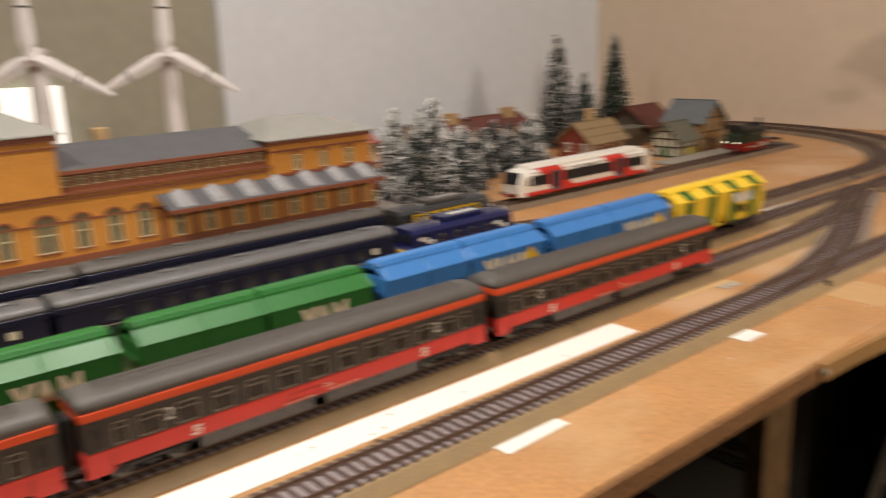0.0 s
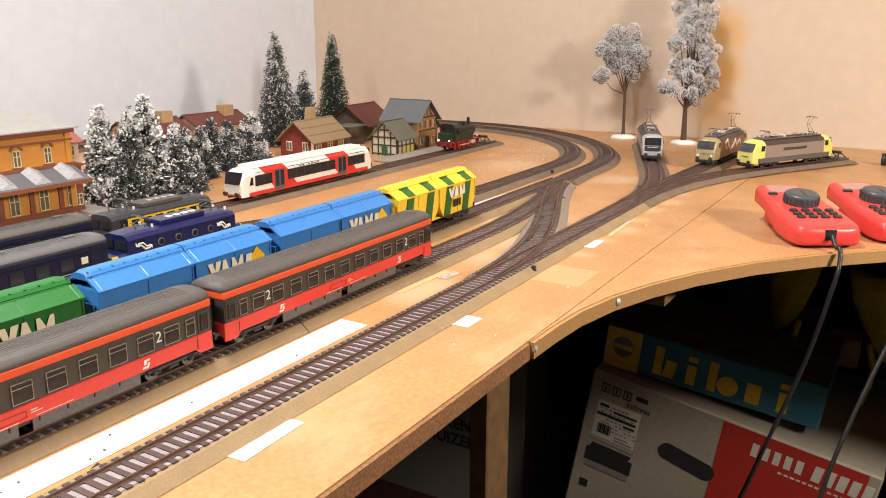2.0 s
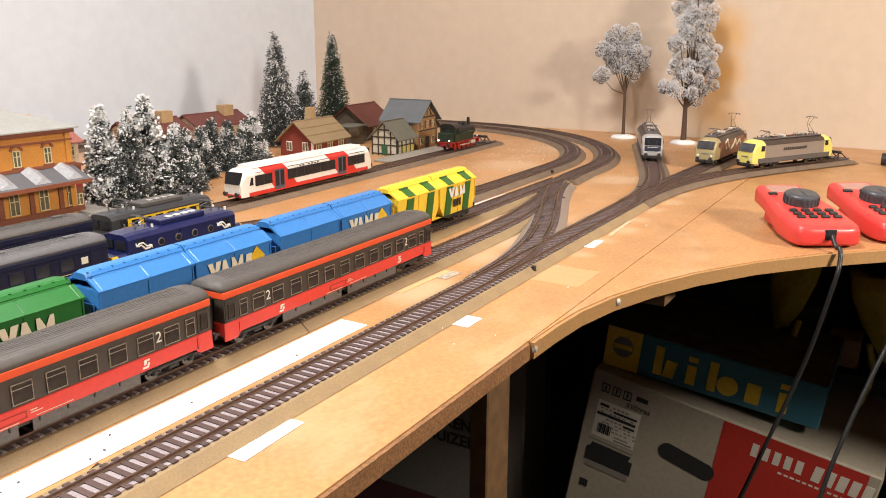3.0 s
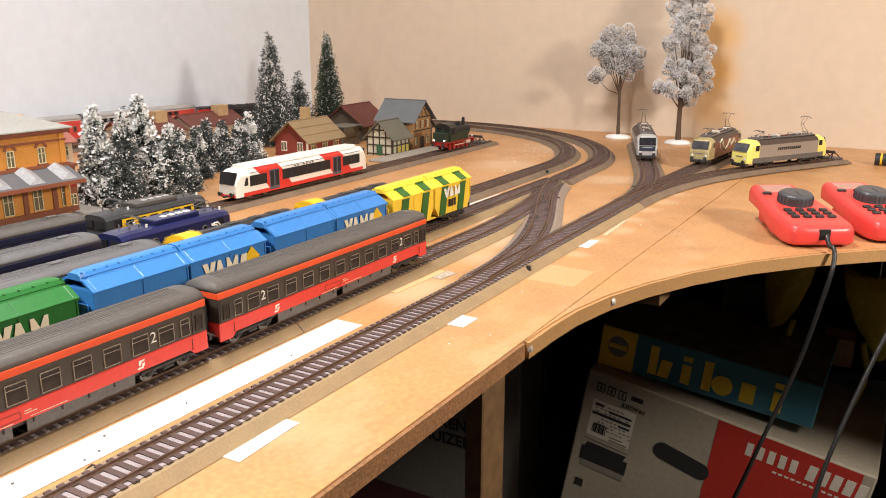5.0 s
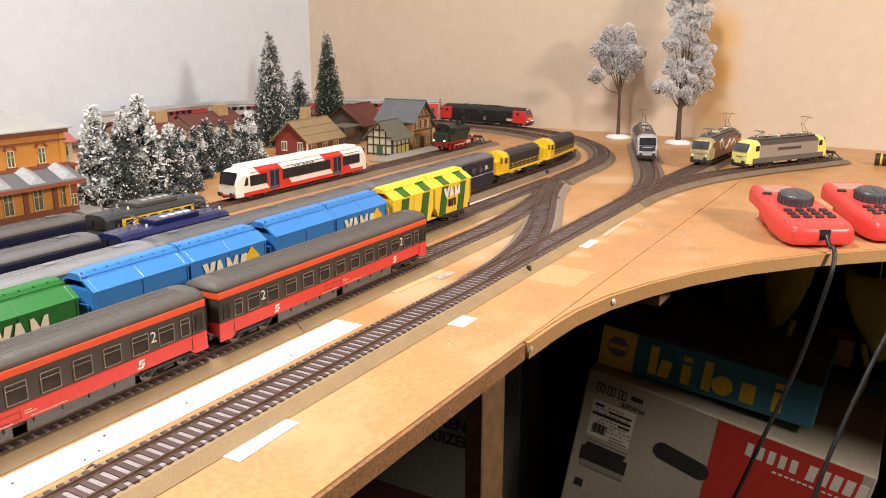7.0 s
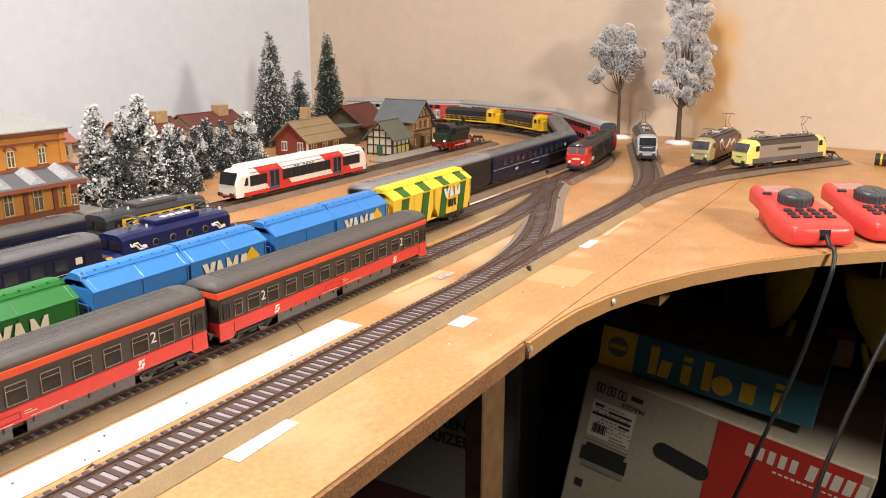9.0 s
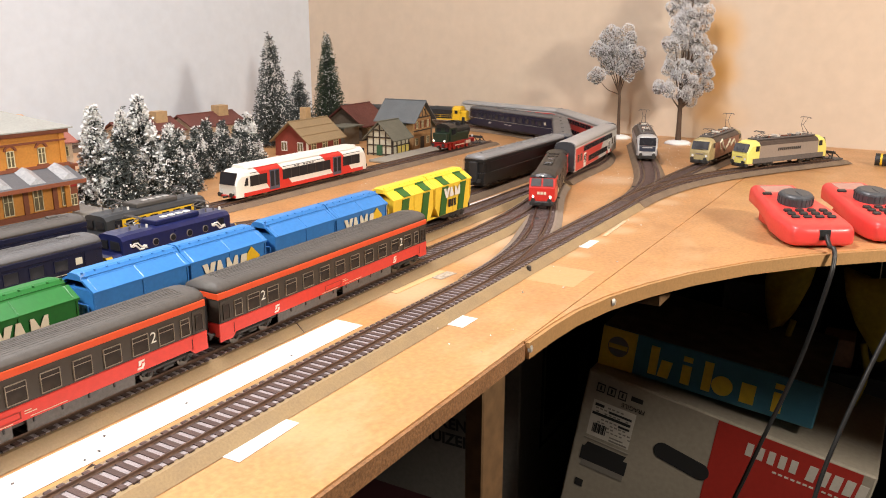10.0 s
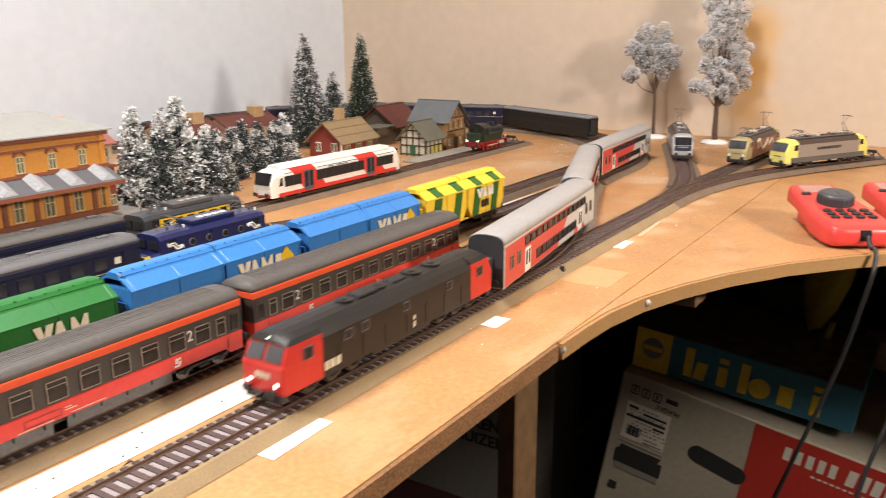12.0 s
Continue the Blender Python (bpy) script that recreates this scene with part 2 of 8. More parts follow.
# edge strips
bm = B()
prism(bm, [(-2.3, 0.2295), (0.512, 0.2295), (0.512, 0.2322), (-2.3, 0.2322)], -0.0135, -0.0010)
part("edge_strip", bm, BOARD_EDGE, table, "rough sawn brown board edge")
bm = B()
outer = [(x - 0.003 * (i > 6), y - 0.0035) for i, (x, y) in enumerate(curve)]
loft(bm, [[(a[0], a[1], -0.014), (b[0], b[1] - 0.0004, -0.014), (b[0], b[1] - 0.0004, -0.0015), (a[0], a[1], -0.0015)] for a, b in zip(outer, curve)])
part("edge_strip", bm, PINE_STRIP, table, "bent light wood edging strip")
for sx, sy in ((0.519, 0.2285), (0.655, 0.2115)):
    bm = B()
    cyl(bm, (sx, sy + 0.001, -0.007), (0.15, -1, 0.1), 0.0038, 0.0022, 14, 0.0026)
    bx(bm, sx - 0.0025, sx + 0.0025, sy - 0.0014, sy - 0.0008, -0.0074, -0.0066)
    part("screw", bm, STEELBRIGHT, table, "bright slotted screw head")
for lx, ly, w in ((0.667, 0.340, 0.020), (-0.6, 0.34, 0.045), (1.3, -0.9, 0.045), (0.665, 1.2, 0.045), (1.6, 1.2, 0.045)):
    bm = B()
    bx(bm, lx - 0.024, lx + 0.024, ly - w / 2, ly + w / 2, FLOOR_Z, -0.0125, 0.0015)
    part("leg", bm, LEG_WOOD, table, "planed softwood leg")
bm = B()
bx(bm, 0.70, 1.7, 0.335, 0.360, -0.06, -0.0125, 0.001)
part("cross_beam", bm, LEG_WOOD, table)
bm = B()
bx(bm, 0.748, 0.785, 0.196, 0.70, -0.036, -0.0125, 0.001)
part("cross_beam", bm, LEG_WOOD, table, "sawn softwood batten under the curved front")

# ---- tracks ----
CX, CY, R_IN, R_OUT = 1.25, 0.947, 0.42, 0.481
T1, T2, T3, T4, T5, T6, T7 = 0.323, 0.404, 0.466, 0.527, 0.590, 0.665, 0.751
BED, RAILTOP = 0.0062, 0.0092


def bez(a, b, c, d, n=20):
    out = []
    for i in range(n + 1):
        t = i / n
        out.append(tuple((1 - t) ** 3 * a[k] + 3 * t * (1 - t) ** 2 * b[k] + 3 * t * t * (1 - t) * c[k] + t ** 3 * d[k] for k in (0, 1)))
    return out


def arc(r, a0, a1, n=44):
    return [(CX + r * math.cos(radians(a0 + (a1 - a0) * i / n)), CY + r * math.sin(radians(a0 + (a1 - a0) * i / n))) for i in range(n + 1)]


def join(*runs):
    out = list(runs[0])
    for r in runs[1:]:
        out += list(r[1:]) if math.dist(out[-1], r[0]) < 1e-6 else list(r)
    return out


CONN = join(bez((0.62, T1), (0.82, T1), (0.95, T3 - 0.04), (1.12, T3 - 0.008)), bez((1.12, T3 - 0.008), (1.15, T3 - 0.003), (1.2, T3 - 0.001), (1.25, T3)))
RED_WAY = join([(-1.2, T1), (0.62, T1)], CONN, arc(R_OUT, -90, 90), [(CX, CY + R_OUT), (-2.2, CY + R_OUT)])
YEL_WAY = join([(-2.2, T4), (1.25, T4)], arc(R_IN, -90, 90), [(CX, CY + R_IN), (-2.6, CY + R_IN)])


class Way:
    """A track's centre line, by its length."""

    def __init__(self, pts):
        self.p = np.array(pts, float)
        self.l = np.concatenate([[0], np.cumsum(np.linalg.norm(np.diff(self.p, axis=0), axis=1))])

    def at(self, s):
        return np.array([np.interp(s, self.l, self.p[:, 0]), np.interp(s, self.l, self.p[:, 1])])

    def turn(self, s):
        d = self.at(s + 0.004) - self.at(s - 0.004)
        return math.atan2(d[1], d[0])


def sweep(bm, way, prof, s0, s1, step=0.02):
    n = max(1, int((s1 - s0) / step))
    rings = []
    for i in range(n + 1):
        s = s0 + (s1 - s0) * i / n
        p, a = way.at(s), way.turn(s)
        rings.append([(p[0] - y * math.sin(a), p[1] + y * math.cos(a), z) for y, z in prof])
    return loft(bm, rings)


bm = B()
bx(bm, -0.0018, 0.0018, -0.0148, 0.0148, BED - 0.0003, BED + 0.0011)
SLEEPER_OB = obj("sleeper", bm, SLEEPER)


def track(pts, label, s0=0.0, s1=None, near=None, bed=None, lift=0.0, pitch=0.0070, bare=False):
    """Roadbed, two rails and sleepers; sleepers whose x lies in near are objects of their own."""
    way = Way(pts)
    s1 = way.l[-1] if s1 is None else s1
    t = thing("railway_track", label, "track", "tracks on the layout")
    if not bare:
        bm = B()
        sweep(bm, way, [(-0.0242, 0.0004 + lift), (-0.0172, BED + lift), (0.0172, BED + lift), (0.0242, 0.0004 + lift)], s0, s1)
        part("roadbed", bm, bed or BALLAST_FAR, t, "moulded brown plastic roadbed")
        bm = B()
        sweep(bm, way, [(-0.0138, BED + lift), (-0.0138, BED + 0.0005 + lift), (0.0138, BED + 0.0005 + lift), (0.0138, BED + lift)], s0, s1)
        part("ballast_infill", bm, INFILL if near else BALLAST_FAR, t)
    for g in (-0.0088, 0.0088):
        bm = B()
        w = 0.0005
        sweep(bm, way, [(g - 0.0015, BED + 0.0011 + lift), (g - w, BED + 0.0018 + lift), (g - w, RAILTOP + lift), (g + w, RAILTOP + lift), (g + w, BED + 0.0018 + lift), (g + 0.0015, BED + 0.0011 + lift)], s0, s1)
        part("rail", bm, RAIL, t)
    rest = B()
    n = int((s1 - s0) / pitch)
    for i in range(n):
        s = s0 + pitch * (i + 0.5)
        p, a = way.at(s), way.turn(s)
        m = Matrix.Translation((p[0], p[1], lift)) @ Matrix.Rotation(a, 4, "Z")
        if near and near[0] < p[0] < near[1]:
            share("sleeper", SLEEPER_OB, t, m)
        else:
            bx(rest, -0.0018, 0.0018, -0.0148, 0.0148, BED - 0.0003, BED + 0.0011, 0, m)
    tagged(part("sleepers_rest", rest, SLEEPER, t), kind="stuff")
    return t


track([(-1.2, T1), (1.06, T1 - 0.003)], "straight brown model track along the front edge", near=(0.15, 1.06), bed=BALLAST)
track([(-1.2, T2)] + bez((0.78, T2), (0.90, T2 + 0.004), (0.97, T2 + 0.018), (1.10, T3 - 0.012)), "straight brown model track under the red coaches", near=(0.62, 1.0), bed=BALLAST)
track([(-1.2, T3), (1.12, T3)], "straight brown model track under the hopper wagons", near=(0.80, 1.05), bed=BALLAST)
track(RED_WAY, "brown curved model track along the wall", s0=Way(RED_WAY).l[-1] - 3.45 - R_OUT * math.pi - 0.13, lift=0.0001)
track(CONN, "curved connecting turnout track", s0=0.0, s1=0.49, lift=0.0003, near=(0.62, 1.1), bed=mat("turnout_plastic", (0.255, 0.205, 0.165), 0.55, var=0.1, scale=700, bump=0.12))
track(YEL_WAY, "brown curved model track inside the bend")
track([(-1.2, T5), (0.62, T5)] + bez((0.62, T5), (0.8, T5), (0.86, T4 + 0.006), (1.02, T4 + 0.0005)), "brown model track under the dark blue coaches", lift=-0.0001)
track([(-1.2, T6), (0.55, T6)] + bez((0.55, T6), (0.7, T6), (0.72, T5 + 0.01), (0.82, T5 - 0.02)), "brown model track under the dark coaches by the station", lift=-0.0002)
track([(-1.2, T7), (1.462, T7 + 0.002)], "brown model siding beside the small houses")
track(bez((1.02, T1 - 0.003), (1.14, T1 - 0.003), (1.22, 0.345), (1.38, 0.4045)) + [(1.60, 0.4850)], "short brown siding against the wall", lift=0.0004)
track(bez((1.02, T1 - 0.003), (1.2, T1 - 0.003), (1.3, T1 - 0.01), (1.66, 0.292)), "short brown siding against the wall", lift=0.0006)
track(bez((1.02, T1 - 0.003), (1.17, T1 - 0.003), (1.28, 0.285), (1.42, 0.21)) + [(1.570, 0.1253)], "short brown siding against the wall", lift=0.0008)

# joints between roadbed pieces
for jx, jy in ((0.232, T1), (0.665, T1), (0.445, T2)):
    t = thing("roadbed_joint", "dark joint between two roadbed pieces", "track joint", "roadbed joints", pose(jx, jy, 0))
    bm = B()
    loft(bm, [[(x, -0.0246, 0.0004), (x, -0.0176, BED + 0.0003), (x, 0.0176, BED + 0.0003), (x, 0.0246, 0.0004)] for x in (-0.0003, 0.0003)])
    part("joint", bm, SLEEPER, t)
# dark seam between the two boards
bm = B()
bx(bm, 0.516, 1.02, 0.2318, 0.2324, -0.010, -0.0008)
part("board_seam", bm, PINE_STRIP, table)

# ---- rolling stock: shared pieces ----
RED = mat("coach_red", (0.66, 0.046, 0.034), 0.38, var=0.06, scale=300, bump=0.02)
ORANGE = mat("coach_orange_red", (0.72, 0.085, 0.025), 0.38, var=0.05, scale=300, bump=0.02)
UMBER = mat("umber_band", (0.046, 0.037, 0.030), 0.42, var=0.10, scale=300, bump=0.02)
ROOF_DARK = mat("dark_roof_grey", (0.085, 0.077, 0.070), 0.55, var=0.10, scale=300, bump=0.05)
ROOF_GREY = mat("roof_grey", (0.115, 0.113, 0.115), 0.45, var=0.10, scale=300, bump=0.04)
ROOF_LIGHT = mat("light_roof_grey", (0.36, 0.35, 0.34), 0.42, var=0.08, scale=300, bump=0.04)
FRAME_GREY = mat("underframe_grey", (0.11, 0.10, 0.095), 0.6, var=0.2, scale=400, bump=0.1)
BOGIE = mat("bogie_black", (0.030, 0.027, 0.025), 0.55, var=0.25, scale=500, bump=0.1)
WHEEL = mat("wheel_steel", (0.16, 0.14, 0.12), 0.35, 0.8, var=0.2, scale=500)
WINFRAME = mat("window_frame_metal", (0.20, 0.175, 0.15), 0.45, 0.3, var=0.1, scale=400)
NAVY = mat("navy_blue_paint", (0.012, 0.016, 0.075), 0.30, var=0.12, scale=300, bump=0.02, coat=0.2)
COACH_BLUE = mat("dark_blue_coach_paint", (0.010, 0.012, 0.036), 0.33, var=0.12, scale=300, bump=0.02)
YELLOW = mat("rail_yellow", (0.74, 0.47, 0.022), 0.38, var=0.08, scale=300, bump=0.03)
HOP_YELLOW = mat("wagon_yellow", (0.84, 0.57, 0.045), 0.42, var=0.06, scale=300, bump=0.03)
HOP_BLUE = mat("wagon_blue", (0.036, 0.185, 0.49), 0.38, var=0.07, scale=300, bump=0.03)
HOP_GREEN = mat("wagon_green", (0.012, 0.135, 0.022), 0.42, var=0.08, scale=300, bump=0.03)
STRIPE_GREEN = mat("wagon_dark_green", (0.028, 0.12, 0.018), 0.45, var=0.08, scale=300, bump=0.03)
WHITE = mat("white_lacquer", (0.78, 0.76, 0.70), 0.35, var=0.04, scale=300, bump=0.02)
CREAM = mat("cream_print", (0.72, 0.68, 0.52), 0.5, var=0.05, scale=300, bump=0)
LOCO_BLACK = mat("loco_black", (0.011, 0.0105, 0.0105), 0.40, var=0.15, scale=300, bump=0.03)
LOCO_RED = mat("loco_red", (0.58, 0.030, 0.022), 0.35, var=0.06, scale=300, bump=0.02)
DD_RED = mat("doubledeck_red", (0.60, 0.065, 0.05), 0.38, var=0.05, scale=300, bump=0.02)
DD_CREAM = mat("doubledeck_light_grey", (0.56, 0.54, 0.50), 0.38, var=0.05, scale=300, bump=0.02)
DK_GREEN = mat("steam_dark_green", (0.013, 0.026, 0.014), 0.42, var=0.15, scale=300, bump=0.03)
CHASSIS_RED = mat("chassis_red", (0.30, 0.013, 0.010), 0.45, var=0.1, scale=300)
LAMP_ON = mat("headlamp_lit", (1.0, 0.92, 0.75), 0.3, var=0.0, bump=0, emit=3.5)
LAMP_OFF = mat("headlamp_glass", (0.75, 0.75, 0.72), 0.15, var=0.05, bump=0)
ROOF_LOCO = mat("brown_grey_roof", (0.060, 0.042, 0.034), 0.5, var=0.2, scale=300, bump=0.05)
PALE_YELLOW = mat("pale_yellow_front", (0.78, 0.70, 0.18), 0.38, var=0.05, scale=300)
BRONZE = mat("brown_red_livery", (0.16, 0.045, 0.028), 0.4, var=0.3, scale=160, second=(0.30, 0.15, 0.08))

bm = B()
cyl(bm, (0, -0.0014, 0), "y", 0.0054, 0.0028, 16)
cyl(bm, (0, -0.0022, 0), "y", 0.0015, 0.0044, 8)
WHEEL_OB = obj("wheel", bm, WHEEL)
BOGIES = {}


def bogie(parent, x, axles=2, base=0.029, material=None, name="bogie"):
    """A bogie with side frames, springs and wheels, under a vehicle at x."""
    key = (axles, base, (material or BOGIE).name)
    if key not in BOGIES:
        bm = B()
        L = base / 2 + 0.006
        for sy in (-1, 1):
            y = sy * 0.0128
            bx(bm, -L, L, y - 0.001, y + 0.001, 0.0058, 0.0078, 0.0004)
            for k in range(axles):
                ax = -base / 2 + base * k / (axles - 1)
                bx(bm, ax - 0.0022, ax + 0.0022, y - 0.0016, y + 0.0016, 0.0036, 0.0072, 0.0005)
                cyl(bm, (ax, y + sy * 0.0014, 0.0054), (0, sy, 0), 0.0013, 0.0008, 8)
                for o in (-0.0042, 0.0042):
                    cyl(bm, (ax + o, y, 0.0046), "z", 0.0010, 0.0030, 6)
            bx(bm, -0.004, 0.004, y - 0.0018, y + 0.0018, 0.0040, 0.0062, 0.0005)
        bx(bm, -L, L, -0.011, 0.011, 0.0072, 0.0088)
        BOGIES[key] = [obj(name, bm, material or BOGIE), False]
    src, used = BOGIES[key]
    if not used:
        b = src
        b.parent = parent
        b.matrix_basis = pose(x, 0, 0)
        BOGIES[key][1] = True
    else:
        b = share(name, src, parent, pose(x, 0, 0))
    for k in range(axles):
        ax = -base / 2 + base * k / (axles - 1)
        for sy in (-1, 1):
            share("wheel", WHEEL_OB, b, pose(ax, sy * 0.0094, 0.0052))
    return b


def buffers(parent, x, dirn, z=0.0120, spread=0.0100, beam=None):
    for sy in (-1, 1):
        bm = B()
        cyl(bm, (x, sy * spread, z), (dirn, 0, 0), 0.0011, 0.0045, 8)
        cyl(bm, (x + dirn * 0.0045, sy * spread, z), (dirn, 0, 0), 0.0028, 0.0009, 12)
        part("buffer", bm, beam or BOGIE, parent)
    bm = B()
    bx(bm, min(x, x + dirn * 0.008), max(x, x + dirn * 0.008), -0.0014, 0.0014, z - 0.004, z - 0.0015, 0.0003)
    part("coupling", bm, BOGIE, parent)


def roof_profile(w, z0, z1, n=10, drop=0.0):
    """Half-round roof section from eave to eave."""
    out = []
    for i in range(n + 1):
        a = math.pi * i / n
        c, s = math.cos(a), math.sin(a)
        out.append((w / 2 * (abs(c) ** 0.75) * (1 if c >= 0 else -1), z0 + (z1 - z0) * (s ** 0.8)))
    return out


def window_mesh(w, h, t=0.0007, glass=GLASS, frame=WINFRAME, split=0.0):
    """A framed pane in the plane y = 0, seen from -y."""
    bm = B()
    bx(bm, -w / 2, w / 2, -0.0003, 0.0004, -h / 2, h / 2)
    pane = obj("pane", bm, glass)
    bm = B()
    for a, b_, c, d in ((-w / 2 - t, w / 2 + t, h / 2, h / 2 + t), (-w / 2 - t, w / 2 + t, -h / 2 - t, -h / 2), (-w / 2 - t, -w / 2, -h / 2, h / 2), (w / 2, w / 2 + t, -h / 2, h / 2)):
        bx(bm, a, b_, -0.0007, 0.0003, c, d)
    if split:
        bx(bm, -w / 2, w / 2, -0.0006, 0.0003, h * split - t / 2, h * split + t / 2)
    fr = obj("window_frame", bm, frame)
    return pane, fr


def put_window(src, parent, x, y, z, flip):
    m = pose(x, y, z, 0, 0, 180 if flip else 0)
    fr = new("window", src[1].data)
    fr.parent = parent
    fr.matrix_basis = m
    share("pane", src[0], fr, Matrix.Identity(4))


def number_two(parent, x, y, z, size, material):
    """The class number 2 in the built-in font."""
    cu = bpy.data.curves.new("class_number", "FONT")
    cu.body, cu.size, cu.extrude, cu.align_x = "2", size, 0.0001, "CENTER"
    cu.materials.append(material)
    ob = new("class_number", cu)
    ob.parent = parent
    ob.matrix_basis = pose(x, y, z, 90, 0, 0)


def words(name, body, size, m, material, parent=None, extrude=0.0002, bold=0.0):
    cu = bpy.data.curves.new(name, "FONT")
    cu.body, cu.size, cu.extrude, cu.align_x, cu.align_y, cu.offset = body, size, extrude, "CENTER", "CENTER", bold
    cu.materials.append(material)
    ob = new(name, cu)
    ob.parent = parent
    ob.matrix_basis = m
    return ob


def bars(name, parent, material, rects, y, flip=False):
    """Plain printed marks on a side wall, each its own piece: x0, x1, z0, z1 and a slant."""
    s = -1 if flip else 1
    for x0, x1, z0, z1, sl in rects:
        bm = B()
        yy = (s * y, s * y - 0.0003 * s)
        pts = [(x0, z0), (x1, z0), (x1 + sl, z1), (x0 + sl, z1)]
        loft(bm, [[(s * a, yy[0], b) for a, b in pts], [(s * a, yy[1], b) for a, b in pts]])
        part(name, bm, material, parent)


# ---- passenger coaches ----
COACH_PANE = mat("coach_window", (0.040, 0.032, 0.027), 0.14, var=0.6, scale=90, bump=0, spec=0.5)
PALE_FRAME = mat("bare_metal_frame", (0.34, 0.29, 0.23), 0.40, 0.3, var=0.1, scale=400)
WIN_RED = window_mesh(0.0112, 0.0106, 0.0004, COACH_PANE, PALE_FRAME, split=0.24)
WIN_SMALL = window_mesh(0.0066, 0.0106, 0.0004, COACH_PANE, PALE_FRAME, split=0.24)
WIN_DOOR = window_mesh(0.0052, 0.0100, 0.0003, COACH_PANE, UMBER)
WIN_BLUE = window_mesh(0.0118, 0.0088, 0.0004, mat("grey_coach_pane", (0.045, 0.047, 0.056), 0.15, var=0.5, scale=70, bump=0), COACH_BLUE)


def coach_shell(t, L, W, z0, zb, z1, zr, body, band, top, roof, roof_label="", cut=0.0):
    """Body walls with a lower panel, a window band, a cant rail and a curved roof."""
    bm = B()
    bx(bm, -L / 2, L / 2, -W / 2, W / 2, z0 + cut, zb, 0.0004)
    lower = part("lower_body", bm, body, t)
    if cut:
        for sy in (-1, 1):
            for xa, xb, ra, rb in ((-L / 2, -0.1170, 0, 0.004), (0.1170, L / 2, 0.004, 0)):
                bm = B()
                pts = [(xa + ra, z0), (xb - rb, z0), (xb, z0 + cut + 0.0002), (xa, z0 + cut + 0.0002)]
                loft(bm, [[(a, sy * W / 2, z) for a, z in pts], [(a, sy * (W / 2 - 0.0012), z) for a, z in pts]])
                part("side_apron", bm, body, lower)
    bm = B()
    bx(bm, -L / 2 + 0.0006, L / 2 - 0.0006, -W / 2 + 0.0004, W / 2 - 0.0004, zb + 0.0002, z1 - 0.0047)
    part("window_band", bm, band, t)
    bm = B()
    bx(bm, -L / 2, L / 2, -W / 2 - 0.0001, W / 2 + 0.0001, z1 - 0.0045, z1, 0.0004)
    part("cant_rail", bm, top, t)
    bm = B()
    prof = roof_profile(W - 0.0006, z1 + 0.0001, zr)
    rings = []
    for x, k in ((-L / 2, 0.90), (-L / 2 + 0.004, 0.97), (-L / 2 + 0.010, 1), (L / 2 - 0.010, 1), (L / 2 - 0.004, 0.97), (L / 2, 0.90)):
        rings.append([(x, y * (0.5 + k / 2), z1 + (z - z1) * k) for y, z in prof])
    loft(bm, rings)
    r = part("roof", bm, roof, t, roof_label, smooth=True)
    for y in (-0.0125, -0.0105, -0.0085, -0.0065, -0.0045, -0.0025, 0.0, 0.0025, 0.0045, 0.0065, 0.0085):
        bm = B()
        zz = z1 + (zr - z1) * max(0.0, 1 - (abs(y) / (W / 2)) ** 2.6) ** 0.5
        bx(bm, -L / 2 + 0.012, L / 2 - 0.012, y - 0.0002, y + 0.0002, zz - 0.0008, zz + 0.0002)
        part("roof_seam", bm, roof, r)
    bm = B()
    bx(bm, -L / 2 + 0.004, L / 2 - 0.004, -W / 2 + 0.003, W / 2 - 0.003, z0 - 0.003 + cut, z0 + 0.001 + cut)
    for x in (-0.045, -0.015, 0.02, 0.05):
        bx(bm, x - 0.011, x + 0.011, -W / 2 + 0.002, W / 2 - 0.002, z0 - 0.0045, z0, 0.0004)
    part("underframe", bm, BOGIE, t)
    for s in (-1, 1):
        bm = B()
        bx(bm, min(s * L / 2, s * (L / 2 + 0.0045)), max(s * L / 2, s * (L / 2 + 0.0045)), -0.0062, 0.0062, z0 + 0.002, z1 - 0.003, 0.001)
        part("gangway", bm, BLACK, t, "black rubber gangway bellows")
    return r


